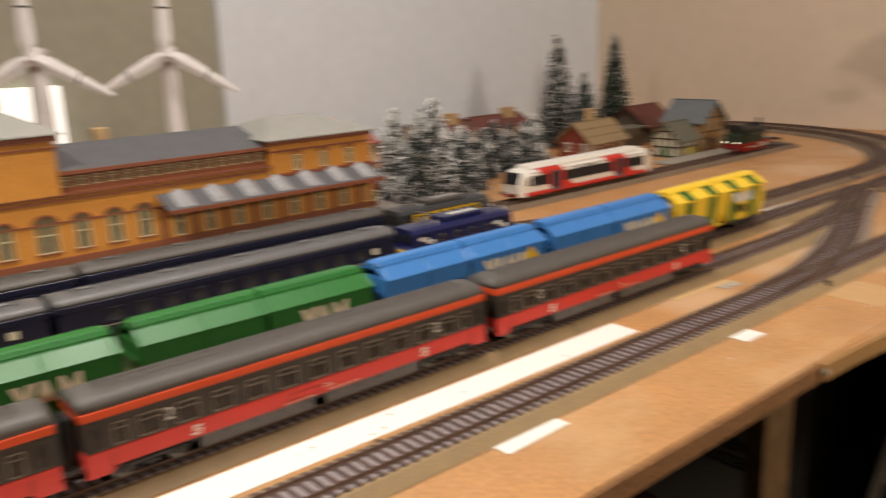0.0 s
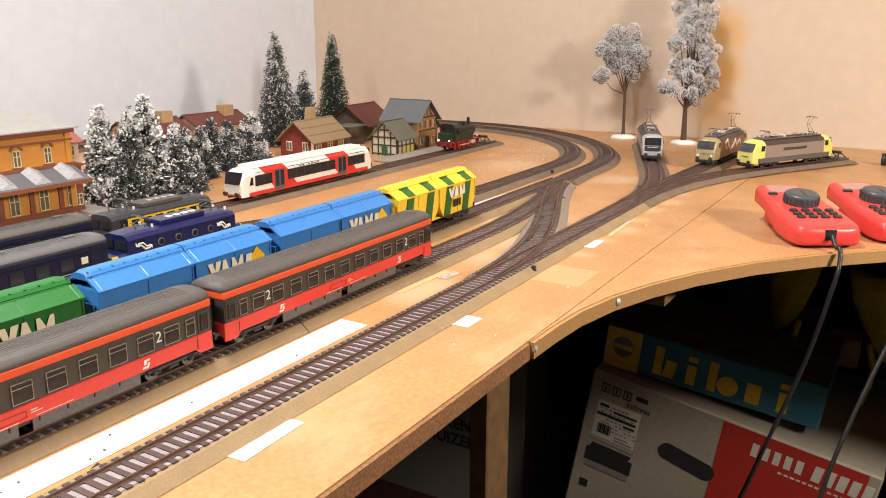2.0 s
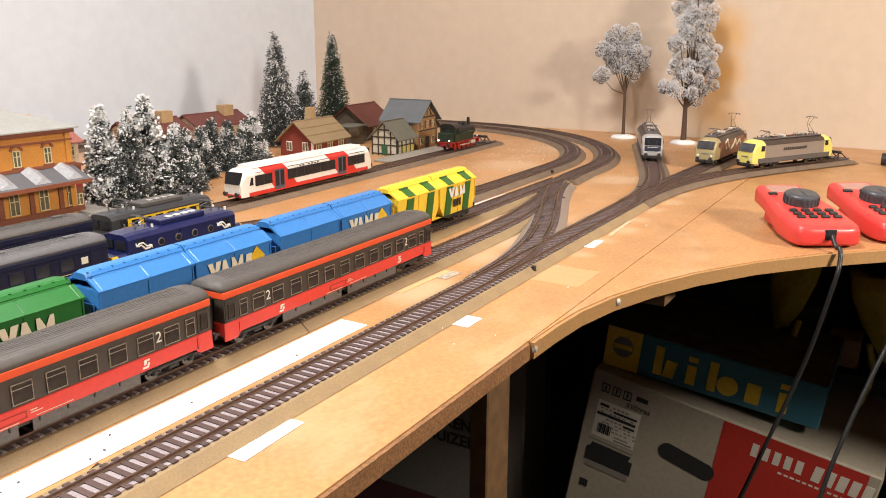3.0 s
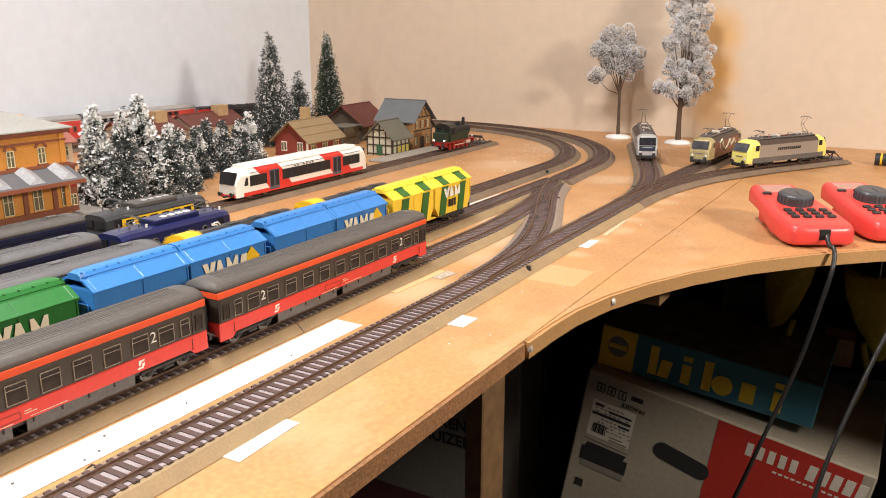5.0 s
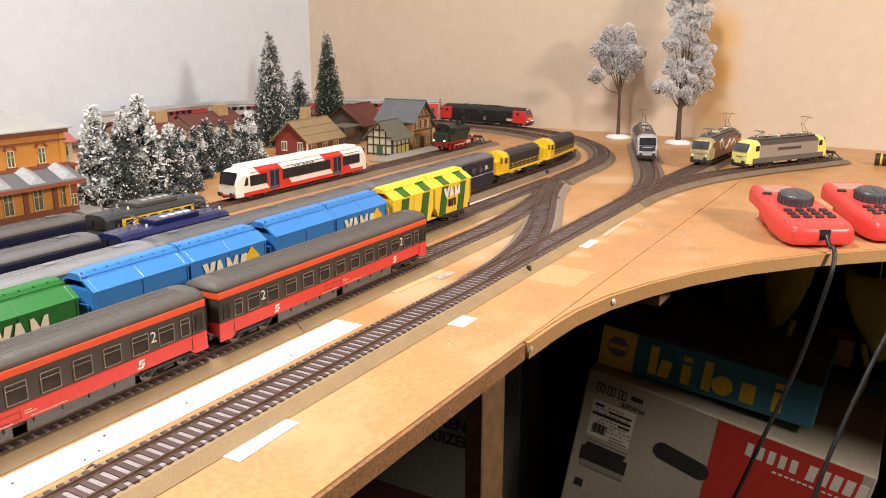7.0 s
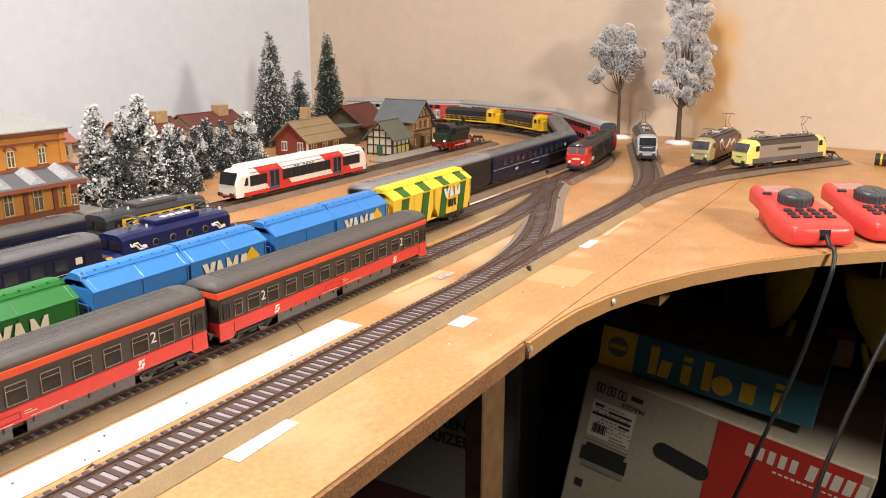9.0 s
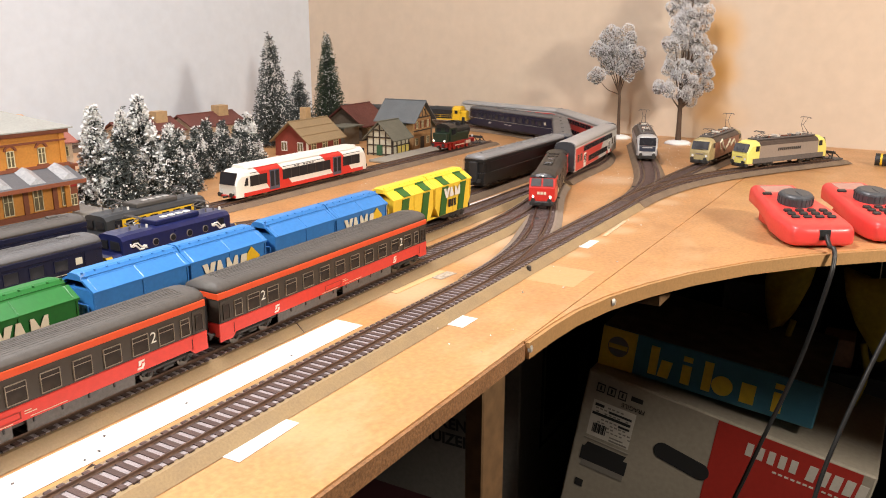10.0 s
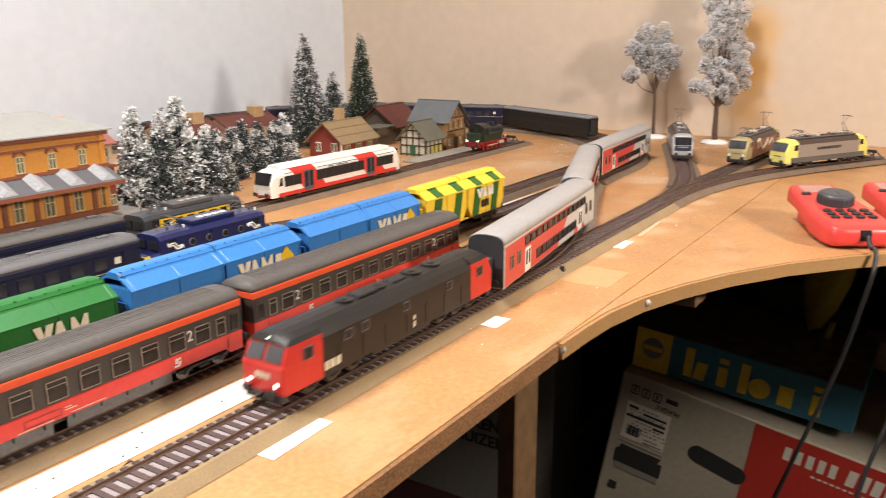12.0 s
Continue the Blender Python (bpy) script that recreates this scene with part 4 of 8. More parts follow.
def old_electric(at, label, body, roof, nose, band=None, L=0.150):
    """A two-cab electric engine with a low bonnet at each end."""
    t = thing("electric_locomotive", label, "locomotive", "locomotives", at)
    W = 0.0330
    h = W / 2
    prof = [(-h, 0.0095), (-h, 0.0360), (-h + 0.003, 0.0395), (-h + 0.008, 0.0408), (h - 0.008, 0.0408), (h - 0.003, 0.0395), (h, 0.0360), (h, 0.0095)]
    shell(t, "body", prof, [(-L / 2 + 0.013, 0.97, 0, 0.97), (-L / 2 + 0.020, 1, 0, 1), (L / 2 - 0.020, 1, 0, 1), (L / 2 - 0.013, 0.97, 0, 0.97)], body)
    low = [(-h, 0.0095), (-h, 0.0225), (-h + 0.003, 0.0250), (h - 0.003, 0.0250), (h, 0.0225), (h, 0.0095)]
    for s in (-1, 1):
        st = [(s * (L / 2 - 0.0125), 0.97, 0, 1), (s * (L / 2 - 0.004), 0.90, 0, 0.98), (s * L / 2, 0.72, 0, 0.90)]
        b = shell(t, "bonnet", low, st if s > 0 else st[::-1], body)
        tip_ = [(s * (L / 2 - 0.0090), 0.960, -0.0002, 0.90), (s * (L / 2 - 0.0038), 0.915, -0.0002, 0.97), (s * (L / 2 + 0.0003), 0.735, -0.0002, 0.91)]
        shell(t, "nose_front", low, tip_ if s > 0 else tip_[::-1], nose, "yellow rounded nose front")
        xs = s * (L / 2 - 0.0126)
        for sy in (-1, 1):
            pane(t, [(sy * 0.002, 0.0275), (sy * 0.0135, 0.0275), (sy * 0.0125, 0.0345), (sy * 0.002, 0.0348)], x=xs, out=s * 0.0012)
            headlamp(t, s * (L / 2 - 0.002), sy * 0.009, 0.0165, s, False, 0.0018)
            pane(t, [(s * (L / 2 - 0.030), 0.0275), (s * (L / 2 - 0.022), 0.0275), (s * (L / 2 - 0.022), 0.0345), (s * (L / 2 - 0.030), 0.0345)], y=sy * h, out=sy * 0.0004, name="cab_window")
        buffers(t, s * (L / 2 - 0.002), s, 0.0110)
    bm = B()
    bx(bm, -0.022, 0.030, -0.0105, 0.0105, 0.0405, 0.0450, 0.0008)
    r = part("roof_hatch", bm, roof, t)
    for k in range(4):
        bm = B()
        bx(bm, -0.010 + 0.009 * k, -0.004 + 0.009 * k, -0.0062, -0.0010, 0.0450, 0.0462, 0.0004)
        part("roof_grille", bm, WHITE if not band else ROOF_LIGHT, r)
    for x in (-0.042, 0.046):
        pantograph(t, x, 0.0445, False, 1 if x < 0 else -1)
        for yy in (-0.008, 0.008):
            bm = B()
            cyl(bm, (x + 0.012, yy, 0.0405), "z", 0.0011, 0.003, 8)
            part("insulator", bm, WHITE, t)
    if band:
        for sy in (-1, 1):
            bm = B()
            bx(bm, -L / 2 + 0.022, L / 2 - 0.022, min(sy * h, sy * (h + 0.0003)), max(sy * h, sy * (h + 0.0003)), 0.016, 0.0345)
            part("side_band", bm, band, t, "yellow side band")
            for k in range(6):
                bm = B()
                xx = -0.036 + 0.0145 * k
                bx(bm, xx - 0.0045, xx + 0.0045, min(sy * h, sy * (h + 0.0006)), max(sy * h, sy * (h + 0.0006)), 0.0275, 0.0330)
                part("side_window", bm, GLASS, t)
    else:
        for sy in (-1, 1):
            for k in range(4):
                bm = B()
                cyl(bm, (-0.0285 + 0.0195 * k, sy * (h - 0.0002), 0.0285), (0, sy, 0), 0.0034, 0.0007, 16)
                w = part("porthole", bm, WINFRAME, t)
                bm = B()
                cyl(bm, (-0.0285 + 0.0195 * k, sy * (h + 0.0003), 0.0285), (0, sy, 0), 0.0026, 0.0006, 16)
                part("pane", bm, GLASS, w)
        for xc in (-0.047, 0.047):
            for sg in (-1, 1):
                bm = B()
                pts = [(-0.0078, 0.0292), (-0.0052, 0.0314), (-0.0010, 0.0314), (0.0012, 0.0292), (0.0030, 0.0274), (0.0056, 0.0274)]
                path = [(xc + sg * a0, -h - 0.0001, 0.0285 + sg * (c0 - 0.0285)) for a0, c0 in pts]
                tube(bm, path, 0.0009, 5)
                path = [(xc - sg * 0.0050, -h - 0.0001, 0.0285 + sg * 0.0002), (xc - sg * 0.0080, -h - 0.0001, 0.0285 + sg * 0.0010), (xc - sg * 0.0084, -h - 0.0001, 0.0285 + sg * 0.0034)]
                tube(bm, path, 0.0007, 5)
                part("railway_emblem", bm, WHITE, t)
        bars("waist_line", t, SILVER, [(-0.050, 0.052, 0.0200, 0.0203, 0), (-0.050, 0.052, 0.0180, 0.0183, 0)], -h - 0.0001)
    for x in (-0.040, 0.040):
        bogie(t, x, 2, 0.034)
    return t


def road_diesel(at, label):
    """A yellow and dark grey hood diesel with the cab near one end."""
    t = thing("diesel_locomotive", label, "locomotive", "locomotives", at)
    L, W = 0.158, 0.0330
    DG = mat("hood_dark_grey", (0.022, 0.023, 0.025), 0.42, var=0.12, scale=300, bump=0.03)
    bm = B()
    bx(bm, -L / 2, L / 2, -W / 2, W / 2, 0.0122, 0.0145, 0.0004)
    part("footplate", bm, YELLOW, t, "yellow footplate edge")
    bm = B()
    along_x(bm, [(-0.0115, 0.0145), (-0.0115, 0.0350), (-0.008, 0.0395), (-0.003, 0.0415), (0.003, 0.0415), (0.008, 0.0395), (0.0115, 0.0350), (0.0115, 0.0145)], -0.044, L / 2 - 0.005)
    hood = part("hood", bm, DG, t, "dark grey engine hood")
    for k in range(11):
        for sy in (-1, 1):
            bm = B()
            xx = -0.032 + 0.0095 * k
            bx(bm, xx - 0.0036, xx + 0.0036, min(sy * 0.0115, sy * 0.0119), max(sy * 0.0115, sy * 0.0119), 0.0165, 0.0315, 0.0002)
            part("hood_door", bm, DG, hood)
    bm = B()
    cab = [(-W / 2, 0.0145), (-W / 2, 0.0350), (-W / 2 + 0.004, 0.0405), (-0.004, 0.0435), (0.004, 0.0435), (W / 2 - 0.004, 0.0405), (W / 2, 0.0350), (W / 2, 0.0145)]
    along_x(bm, cab, -0.0635, -0.0442)
    c = part("cab", bm, YELLOW, t, "yellow driver's cab")
    for sy in (-1, 1):
        pane(c, [(-0.058, 0.0265), (-0.050, 0.0265), (-0.050, 0.0345), (-0.058, 0.0345)], y=sy * W / 2, out=sy * 0.0004, name="cab_window")
        for xs, s in ((-0.0635, -1), (-0.0442, 1)):
            pane(c, [(sy * 0.0125, 0.0275), (sy * 0.0155, 0.0275), (sy * 0.0150, 0.0345), (sy * 0.0125, 0.0355)], x=xs, out=s * 0.0004, name="cab_window")
    bm = B()
    along_x(bm, [(-0.0115, 0.0145), (-0.0115, 0.0300), (-0.006, 0.0335), (0.006, 0.0335), (0.0115, 0.0300), (0.0115, 0.0145)], -L / 2 + 0.003, -0.0637)
    part("short_hood", bm, YELLOW, t)
    bm = B()
    for sy in (-1, 1):
        y = sy * (W / 2 - 0.0006)
        tube(bm, [(-0.043, y, 0.0235), (L / 2 - 0.002, y, 0.0235)], 0.00028, 4)
        tube(bm, [(-0.043, y, 0.0190), (L / 2 - 0.002, y, 0.0190)], 0.00022, 4)
        for k in range(9):
            xx = -0.043 + 0.015 * k
            tube(bm, [(xx, y, 0.0145), (xx, y, 0.0235)], 0.00028, 4)
    part("handrail", bm, YELLOW, t, "yellow handrail")
    for x in (0.0, 0.03, 0.055):
        bm = B()
        bx(bm, x - 0.006, x + 0.006, -0.004, 0.004, 0.0410, 0.0420, 0.0003)
        part("roof_fan", bm, DG, t)
    for s in (-1, 1):
        buffers(t, s * L / 2, s, 0.0110)
        bogie(t, s * 0.047, 2, 0.026)
    return t


def long_diesel(at, label):
    """A long black diesel with red cabs."""
    t = thing("diesel_locomotive", label, "locomotive", "locomotives", at)
    L, W = 0.240, 0.0330
    h = W / 2
    prof = [(-h, 0.0085), (-h, 0.0335), (-h + 0.003, 0.0385), (-h + 0.008, 0.0415), (-0.003, 0.0425), (0.003, 0.0425), (h - 0.008, 0.0415), (h - 0.003, 0.0385), (h, 0.0335), (h, 0.0085)]
    shell(t, "body", prof, [(-L / 2 + 0.034, 1, 0, 1), (L / 2 - 0.034, 1, 0, 1)], LOCO_BLACK, "black body side")
    wall = [(-h, 0.0085), (-h, 0.0330), (-h + 0.0006, 0.0366), (h - 0.0006, 0.0366), (h, 0.0330), (h, 0.0085)]
    for s in (-1, 1):
        st = [(s * (L / 2 - 0.0338), 1.001, 0, 1), (s * (L / 2 - 0.010), 0.995, 0, 1.0), (s * (L / 2 - 0.0062), 0.98, 0, 1.0), (s * (L / 2 - 0.0009), 0.95, 0, 0.62)]
        cab = shell(t, "cab", wall, st if s > 0 else st[::-1], LOCO_RED, "red driver's cab")
        nose = [(-h, 0.0085), (-h, 0.0262), (h, 0.0262), (h, 0.0085)]
        st = [(s * (L / 2 - 0.0086), 0.99, 0, 0.96), (s * (L / 2 - 0.0014), 0.965, 0, 0.99), (s * L / 2, 0.93, 0.0006, 0.90)]
        shell(t, "nose", nose, st if s > 0 else st[::-1], LOCO_RED, "red rounded nose")
        bm = B()
        rp = [(-h + 0.0004, 0.0367), (-h + 0.003, 0.0394), (-h + 0.008, 0.0415), (-0.003, 0.0425), (0.003, 0.0425), (h - 0.008, 0.0415), (h - 0.003, 0.0394), (h - 0.0004, 0.0367)]
        st = [(s * (L / 2 - 0.0338), 1, 1), (s * (L / 2 - 0.014), 0.99, 0.98), (s * (L / 2 - 0.0085), 0.97, 0.82), (s * (L / 2 - 0.0056), 0.95, 0.25)]
        rings = [[(x, y * kw, 0.0367 + (z - 0.0367) * kh) for y, z in rp] for x, kw, kh in (st if s > 0 else st[::-1])]
        loft(bm, rings)
        part("cab_roof", bm, LOCO_BLACK, t)
        # inclined windscreens
        for sy in (-1, 1):
            bm = B()
            x0, x1 = s * (L / 2 - 0.0014), s * (L / 2 - 0.0060)
            q = [(x0, sy * 0.0011, 0.0270), (x0, sy * 0.0136, 0.0270), (x1, sy * 0.0130, 0.0357), (x1, sy * 0.0011, 0.0359)]
            loft(bm, [q, [(a + s * 0.0008, b_, z + 0.0003) for a, b_, z in q]])
            part("windscreen", bm, mat("grey_windscreen", (0.09, 0.09, 0.095), 0.15, var=0.2, scale=80, bump=0), t)
            headlamp(t, s * (L / 2 - 0.0003), sy * 0.0105, 0.0142, s, s > 0, 0.0014)
            bm = B()
            xx = s * (L / 2 - 0.021)
            yy = sy * (h + 0.0001)
            bx(bm, xx - 0.0042, xx + 0.0042, min(yy, yy + sy * 0.0005), max(yy, yy + sy * 0.0005), 0.0250, 0.0330)
            w = part("cab_window", bm, WINFRAME, t)
            bm = B()
            bx(bm, xx - 0.0034, xx + 0.0034, min(yy, yy + sy * 0.0008), max(yy, yy + sy * 0.0008), 0.0258, 0.0322)
            part("pane", bm, GLASS, w)
        headlamp(t, s * (L / 2 - 0.0072), 0, 0.0388, s, s > 0, 0.0011)
        bm = B()
        for k in range(3):
            o = -0.0055 + 0.004 * k
            bx(bm, min(s * L / 2, s * (L / 2 + 0.0004)) - 0.0002, max(s * L / 2, s * (L / 2 + 0.0004)) + 0.0002, o, o + 0.0030, 0.0172, 0.0204)
        part("railway_mark", bm, CREAM, t)
        buffers(t, s * (L / 2 - 0.001), s, 0.0105)
        bm = B()
        bx(bm, min(s * (L / 2 - 0.006), s * (L / 2 + 0.001)), max(s * (L / 2 - 0.006), s * (L / 2 + 0.001)), -0.0145, 0.0145, 0.0030, 0.0085, 0.001)
        part("plough", bm, BOGIE, t, "black snow plough")
        bogie(t, s * 0.072, 3, 0.041)
    for sy in (-1, 1):
        y0 = sy * h
        f = sy > 0
        bars("railway_mark", t, CREAM, [(0.0705, 0.0745, 0.0125, 0.0180, 0), (0.0760, 0.0800, 0.0125, 0.0180, 0), (0.0815, 0.0850, 0.0125, 0.0180, 0)] if not f else [(-0.0850, -0.0815, 0.0125, 0.0180, 0), (-0.0800, -0.0760, 0.0125, 0.0180, 0), (-0.0745, -0.0705, 0.0125, 0.0180, 0)], -h - 0.0002, f)
        for x in (-0.055, -0.0, 0.045, 0.062):
            bm = B()
            bx(bm, x - 0.004, x + 0.004, min(y0, y0 + sy * 0.0004), max(y0, y0 + sy * 0.0004), 0.0255, 0.0320)
            w = part("side_window", bm, FRAME_GREY, t)
            bm = B()
            bx(bm, x - 0.003, x + 0.003, min(y0, y0 + sy * 0.0006), max(y0, y0 + sy * 0.0006), 0.0264, 0.0311)
            part("pane", bm, GLASS, w)
        for k in range(7):
            bm = B()
            x = -0.072 + 0.024 * k
            bx(bm, x - 0.0003, x + 0.0003, min(y0, y0 + sy * 0.0003), max(y0, y0 + sy * 0.0003), 0.0095, 0.0240)
            part("panel_seam", bm, LOCO_BLACK, t)
        bars("small_mark", t, CREAM, [(0.008, 0.0105, 0.0110, 0.0150, 0), (0.008, 0.0105, 0.0165, 0.0195, 0)], -h - 0.0002, f)
    for x, r in ((-0.055, 0.0075), (-0.030, 0.0075), (0.010, 0.006), (0.045, 0.006)):
        bm = B()
        cyl(bm, (x, 0, 0.0418), "z", r, 0.0018, 18)
        cyl(bm, (x, 0, 0.0435), "z", r * 0.35, 0.0006, 10)
        part("roof_fan", bm, LOCO_BLACK, t)
    bm = B()
    bx(bm, 0.016, 0.036, -0.006, 0.006, 0.0415, 0.0440, 0.0008)
    bx(bm, -0.018, -0.002, -0.005, 0.005, 0.0415, 0.0436, 0.0008)
    part("exhaust_box", bm, LOCO_BLACK, t)
    bm = B()
    bx(bm, -0.035, 0.035, -0.0135, 0.0135, 0.0035, 0.0085, 0.001)
    part("fuel_tank", bm, BOGIE, t)
    return t


def modern_electric(at, label, body, front, band, L=0.212, raised=True, script=None, roof=None, mask=None):
    t = thing("electric_locomotive", label, "locomotive", "locomotives", at)
    W = 0.0335
    h = W / 2
    prof = [(-h, 0.0080), (-h, 0.0330), (-h + 0.003, 0.0370), (-h + 0.009, 0.0395), (h - 0.009, 0.0395), (h - 0.003, 0.0370), (h, 0.0330), (h, 0.0080)]
    shell(t, "body", prof, [(-L / 2 + 0.028, 1, 0, 1), (L / 2 - 0.028, 1, 0, 1)], body)
    for s in (-1, 1):
        st = [(s * (L / 2 - 0.0278), 1.001, 0, 1.001), (s * (L / 2 - 0.016), 0.99, 0, 1.0), (s * (L / 2 - 0.008), 0.95, 0, 0.92), (s * (L / 2 - 0.001), 0.90, 0, 0.55), (s * L / 2, 0.86, 0, 0.40)]
        shell(t, "cab", prof, st if s > 0 else st[::-1], front, "rounded driver's cab")
        bm = B()
        q = [(s * (L / 2 - 0.0016), -0.0128, 0.0235), (s * (L / 2 - 0.0016), 0.0128, 0.0235), (s * (L / 2 - 0.0070), 0.0128, 0.0350), (s * (L / 2 - 0.0070), -0.0128, 0.0350)]
        loft(bm, [q, [(a + s * 0.0024, b_, z + 0.0006) for a, b_, z in q]])
        ws = part("windscreen", bm, GLASS if mask else mat("pale_windscreen", (0.06, 0.062, 0.07), 0.10, var=0.4, scale=90, bump=0), t)
        bm = B()
        q = [(s * (L / 2 - 0.0004), -0.0122 if mask else -0.0060, 0.0150 if mask else 0.0165), (s * (L / 2 - 0.0004), 0.0122 if mask else 0.0060, 0.0150 if mask else 0.0165), (s * (L / 2 - 0.0016), 0.0126 if mask else 0.0060, 0.0228 if mask else 0.0185), (s * (L / 2 - 0.0016), -0.0126 if mask else -0.0060, 0.0228 if mask else 0.0185)]
        loft(bm, [q, [(a + s * 0.0012, b_, z) for a, b_, z in q]])
        part("front_panel", bm, mask or FRAME_GREY, t)
        for sy in (-1, 1):
            bm = B()
            tube(bm, [(s * (L / 2 + 0.0010), sy * 0.0030, 0.0240), (s * (L / 2 - 0.0022), sy * 0.0075, 0.0310)], 0.0003, 4)
            part("wiper", bm, BLACK, ws)
            headlamp(t, s * (L / 2 - 0.0006), sy * 0.0105, 0.0145, s, False, 0.0019)
            pane(t, [(s * (L / 2 - 0.0260), 0.0250), (s * (L / 2 - 0.0170), 0.0250), (s * (L / 2 - 0.0180), 0.0325), (s * (L / 2 - 0.0260), 0.0325)], y=sy * h * 0.995, out=sy * 0.0006, name="cab_window")
        bm = B()
        bx(bm, min(s * (L / 2 - 0.006), s * (L / 2 + 0.0008)), max(s * (L / 2 - 0.006), s * (L / 2 + 0.0008)), -0.014, 0.014, 0.0030, 0.0085, 0.001)
        part("buffer_beam", bm, BOGIE, t)
        buffers(t, s * (L / 2 - 0.0005), s, 0.0100)
        bogie(t, s * 0.058, 2, 0.033)
    top = [(-h - 0.0003, 0.0326), (-h - 0.0003, 0.0331), (-h + 0.0028, 0.0373), (-h + 0.0088, 0.0399), (h - 0.0088, 0.0399), (h - 0.0028, 0.0373), (h + 0.0003, 0.0331), (h + 0.0003, 0.0326)]
    rf = shell(t, "roof", top, [(-L / 2 + 0.029, 1, 0, 1), (L / 2 - 0.029, 1, 0, 1)], roof or ROOF_LOCO, "dark brown-grey equipment roof")
    bm = B()
    bx(bm, -L / 2 + 0.030, L / 2 - 0.030, -0.0105, 0.0105, 0.0397, 0.0412, 0.0005)
    part("roof_deck", bm, FRAME_GREY, rf)
    for x, w, d, z, m in ((-0.040, 0.010, 0.005, 0.0436, ROOF_LOCO), (-0.018, 0.007, 0.006, 0.0446, STEELBRIGHT), (0.004, 0.012, 0.004, 0.0432, BRONZE), (0.026, 0.008, 0.006, 0.0440, FRAME_GREY), (0.046, 0.006, 0.004, 0.0450, STEELBRIGHT)):
        bm = B()
        bx(bm, x - w / 2, x + w / 2, -d, d, 0.0411, z, 0.0006)
        part("roof_box", bm, m, rf)
    for k in range(9):
        bm = B()
        x = -0.056 + 0.014 * k
        cyl(bm, (x, -0.005 if k % 2 else 0.005, 0.0410), "z", 0.0012, 0.0030, 8)
        part("insulator", bm, BRONZE if k % 3 else WHITE, rf)
    bm = B()
    tube(bm, [(-0.06, -0.005, 0.0440), (0.06, -0.005, 0.0440)], 0.0004, 4)
    part("roof_bar", bm, STEELBRIGHT, rf)
    pantograph(t, L / 2 - 0.042, 0.0440, raised, -1)
    pantograph(t, -L / 2 + 0.042, 0.0440, False, 1)
    if band:
        for sy in (-1, 1):
            bm = B()
            bx(bm, -L / 2 + 0.012, L / 2 - 0.012, min(sy * h, sy * (h + 0.0003)), max(sy * h, sy * (h + 0.0003)), 0.0080, 0.0150)
            part("side_band", bm, band, t)
    if script == "dark":
        for f in (-1, 1):
            bars("type_lettering", t, BLACK, [(-0.032 + 0.0052 * k, -0.0285 + 0.0052 * k, 0.0235, 0.0275, 0.001) for k in range(12)], -h - 0.0001, f > 0)
    if script == "light":
        bm = B()
        for sy in (-1, 1):
            y = sy * (h + 0.0004)
            tube(bm, [(-0.045, y, 0.020), (-0.052, y, 0.030), (-0.040, y, 0.034), (-0.030, y, 0.024), (-0.018, y, 0.016), (0.0, y, 0.022), (0.012, y, 0.030), (0.022, y, 0.020), (0.040, y, 0.028), (0.055, y, 0.018)], 0.0015, 5)
        part("swash_lettering", bm, CREAM, t)
    return t


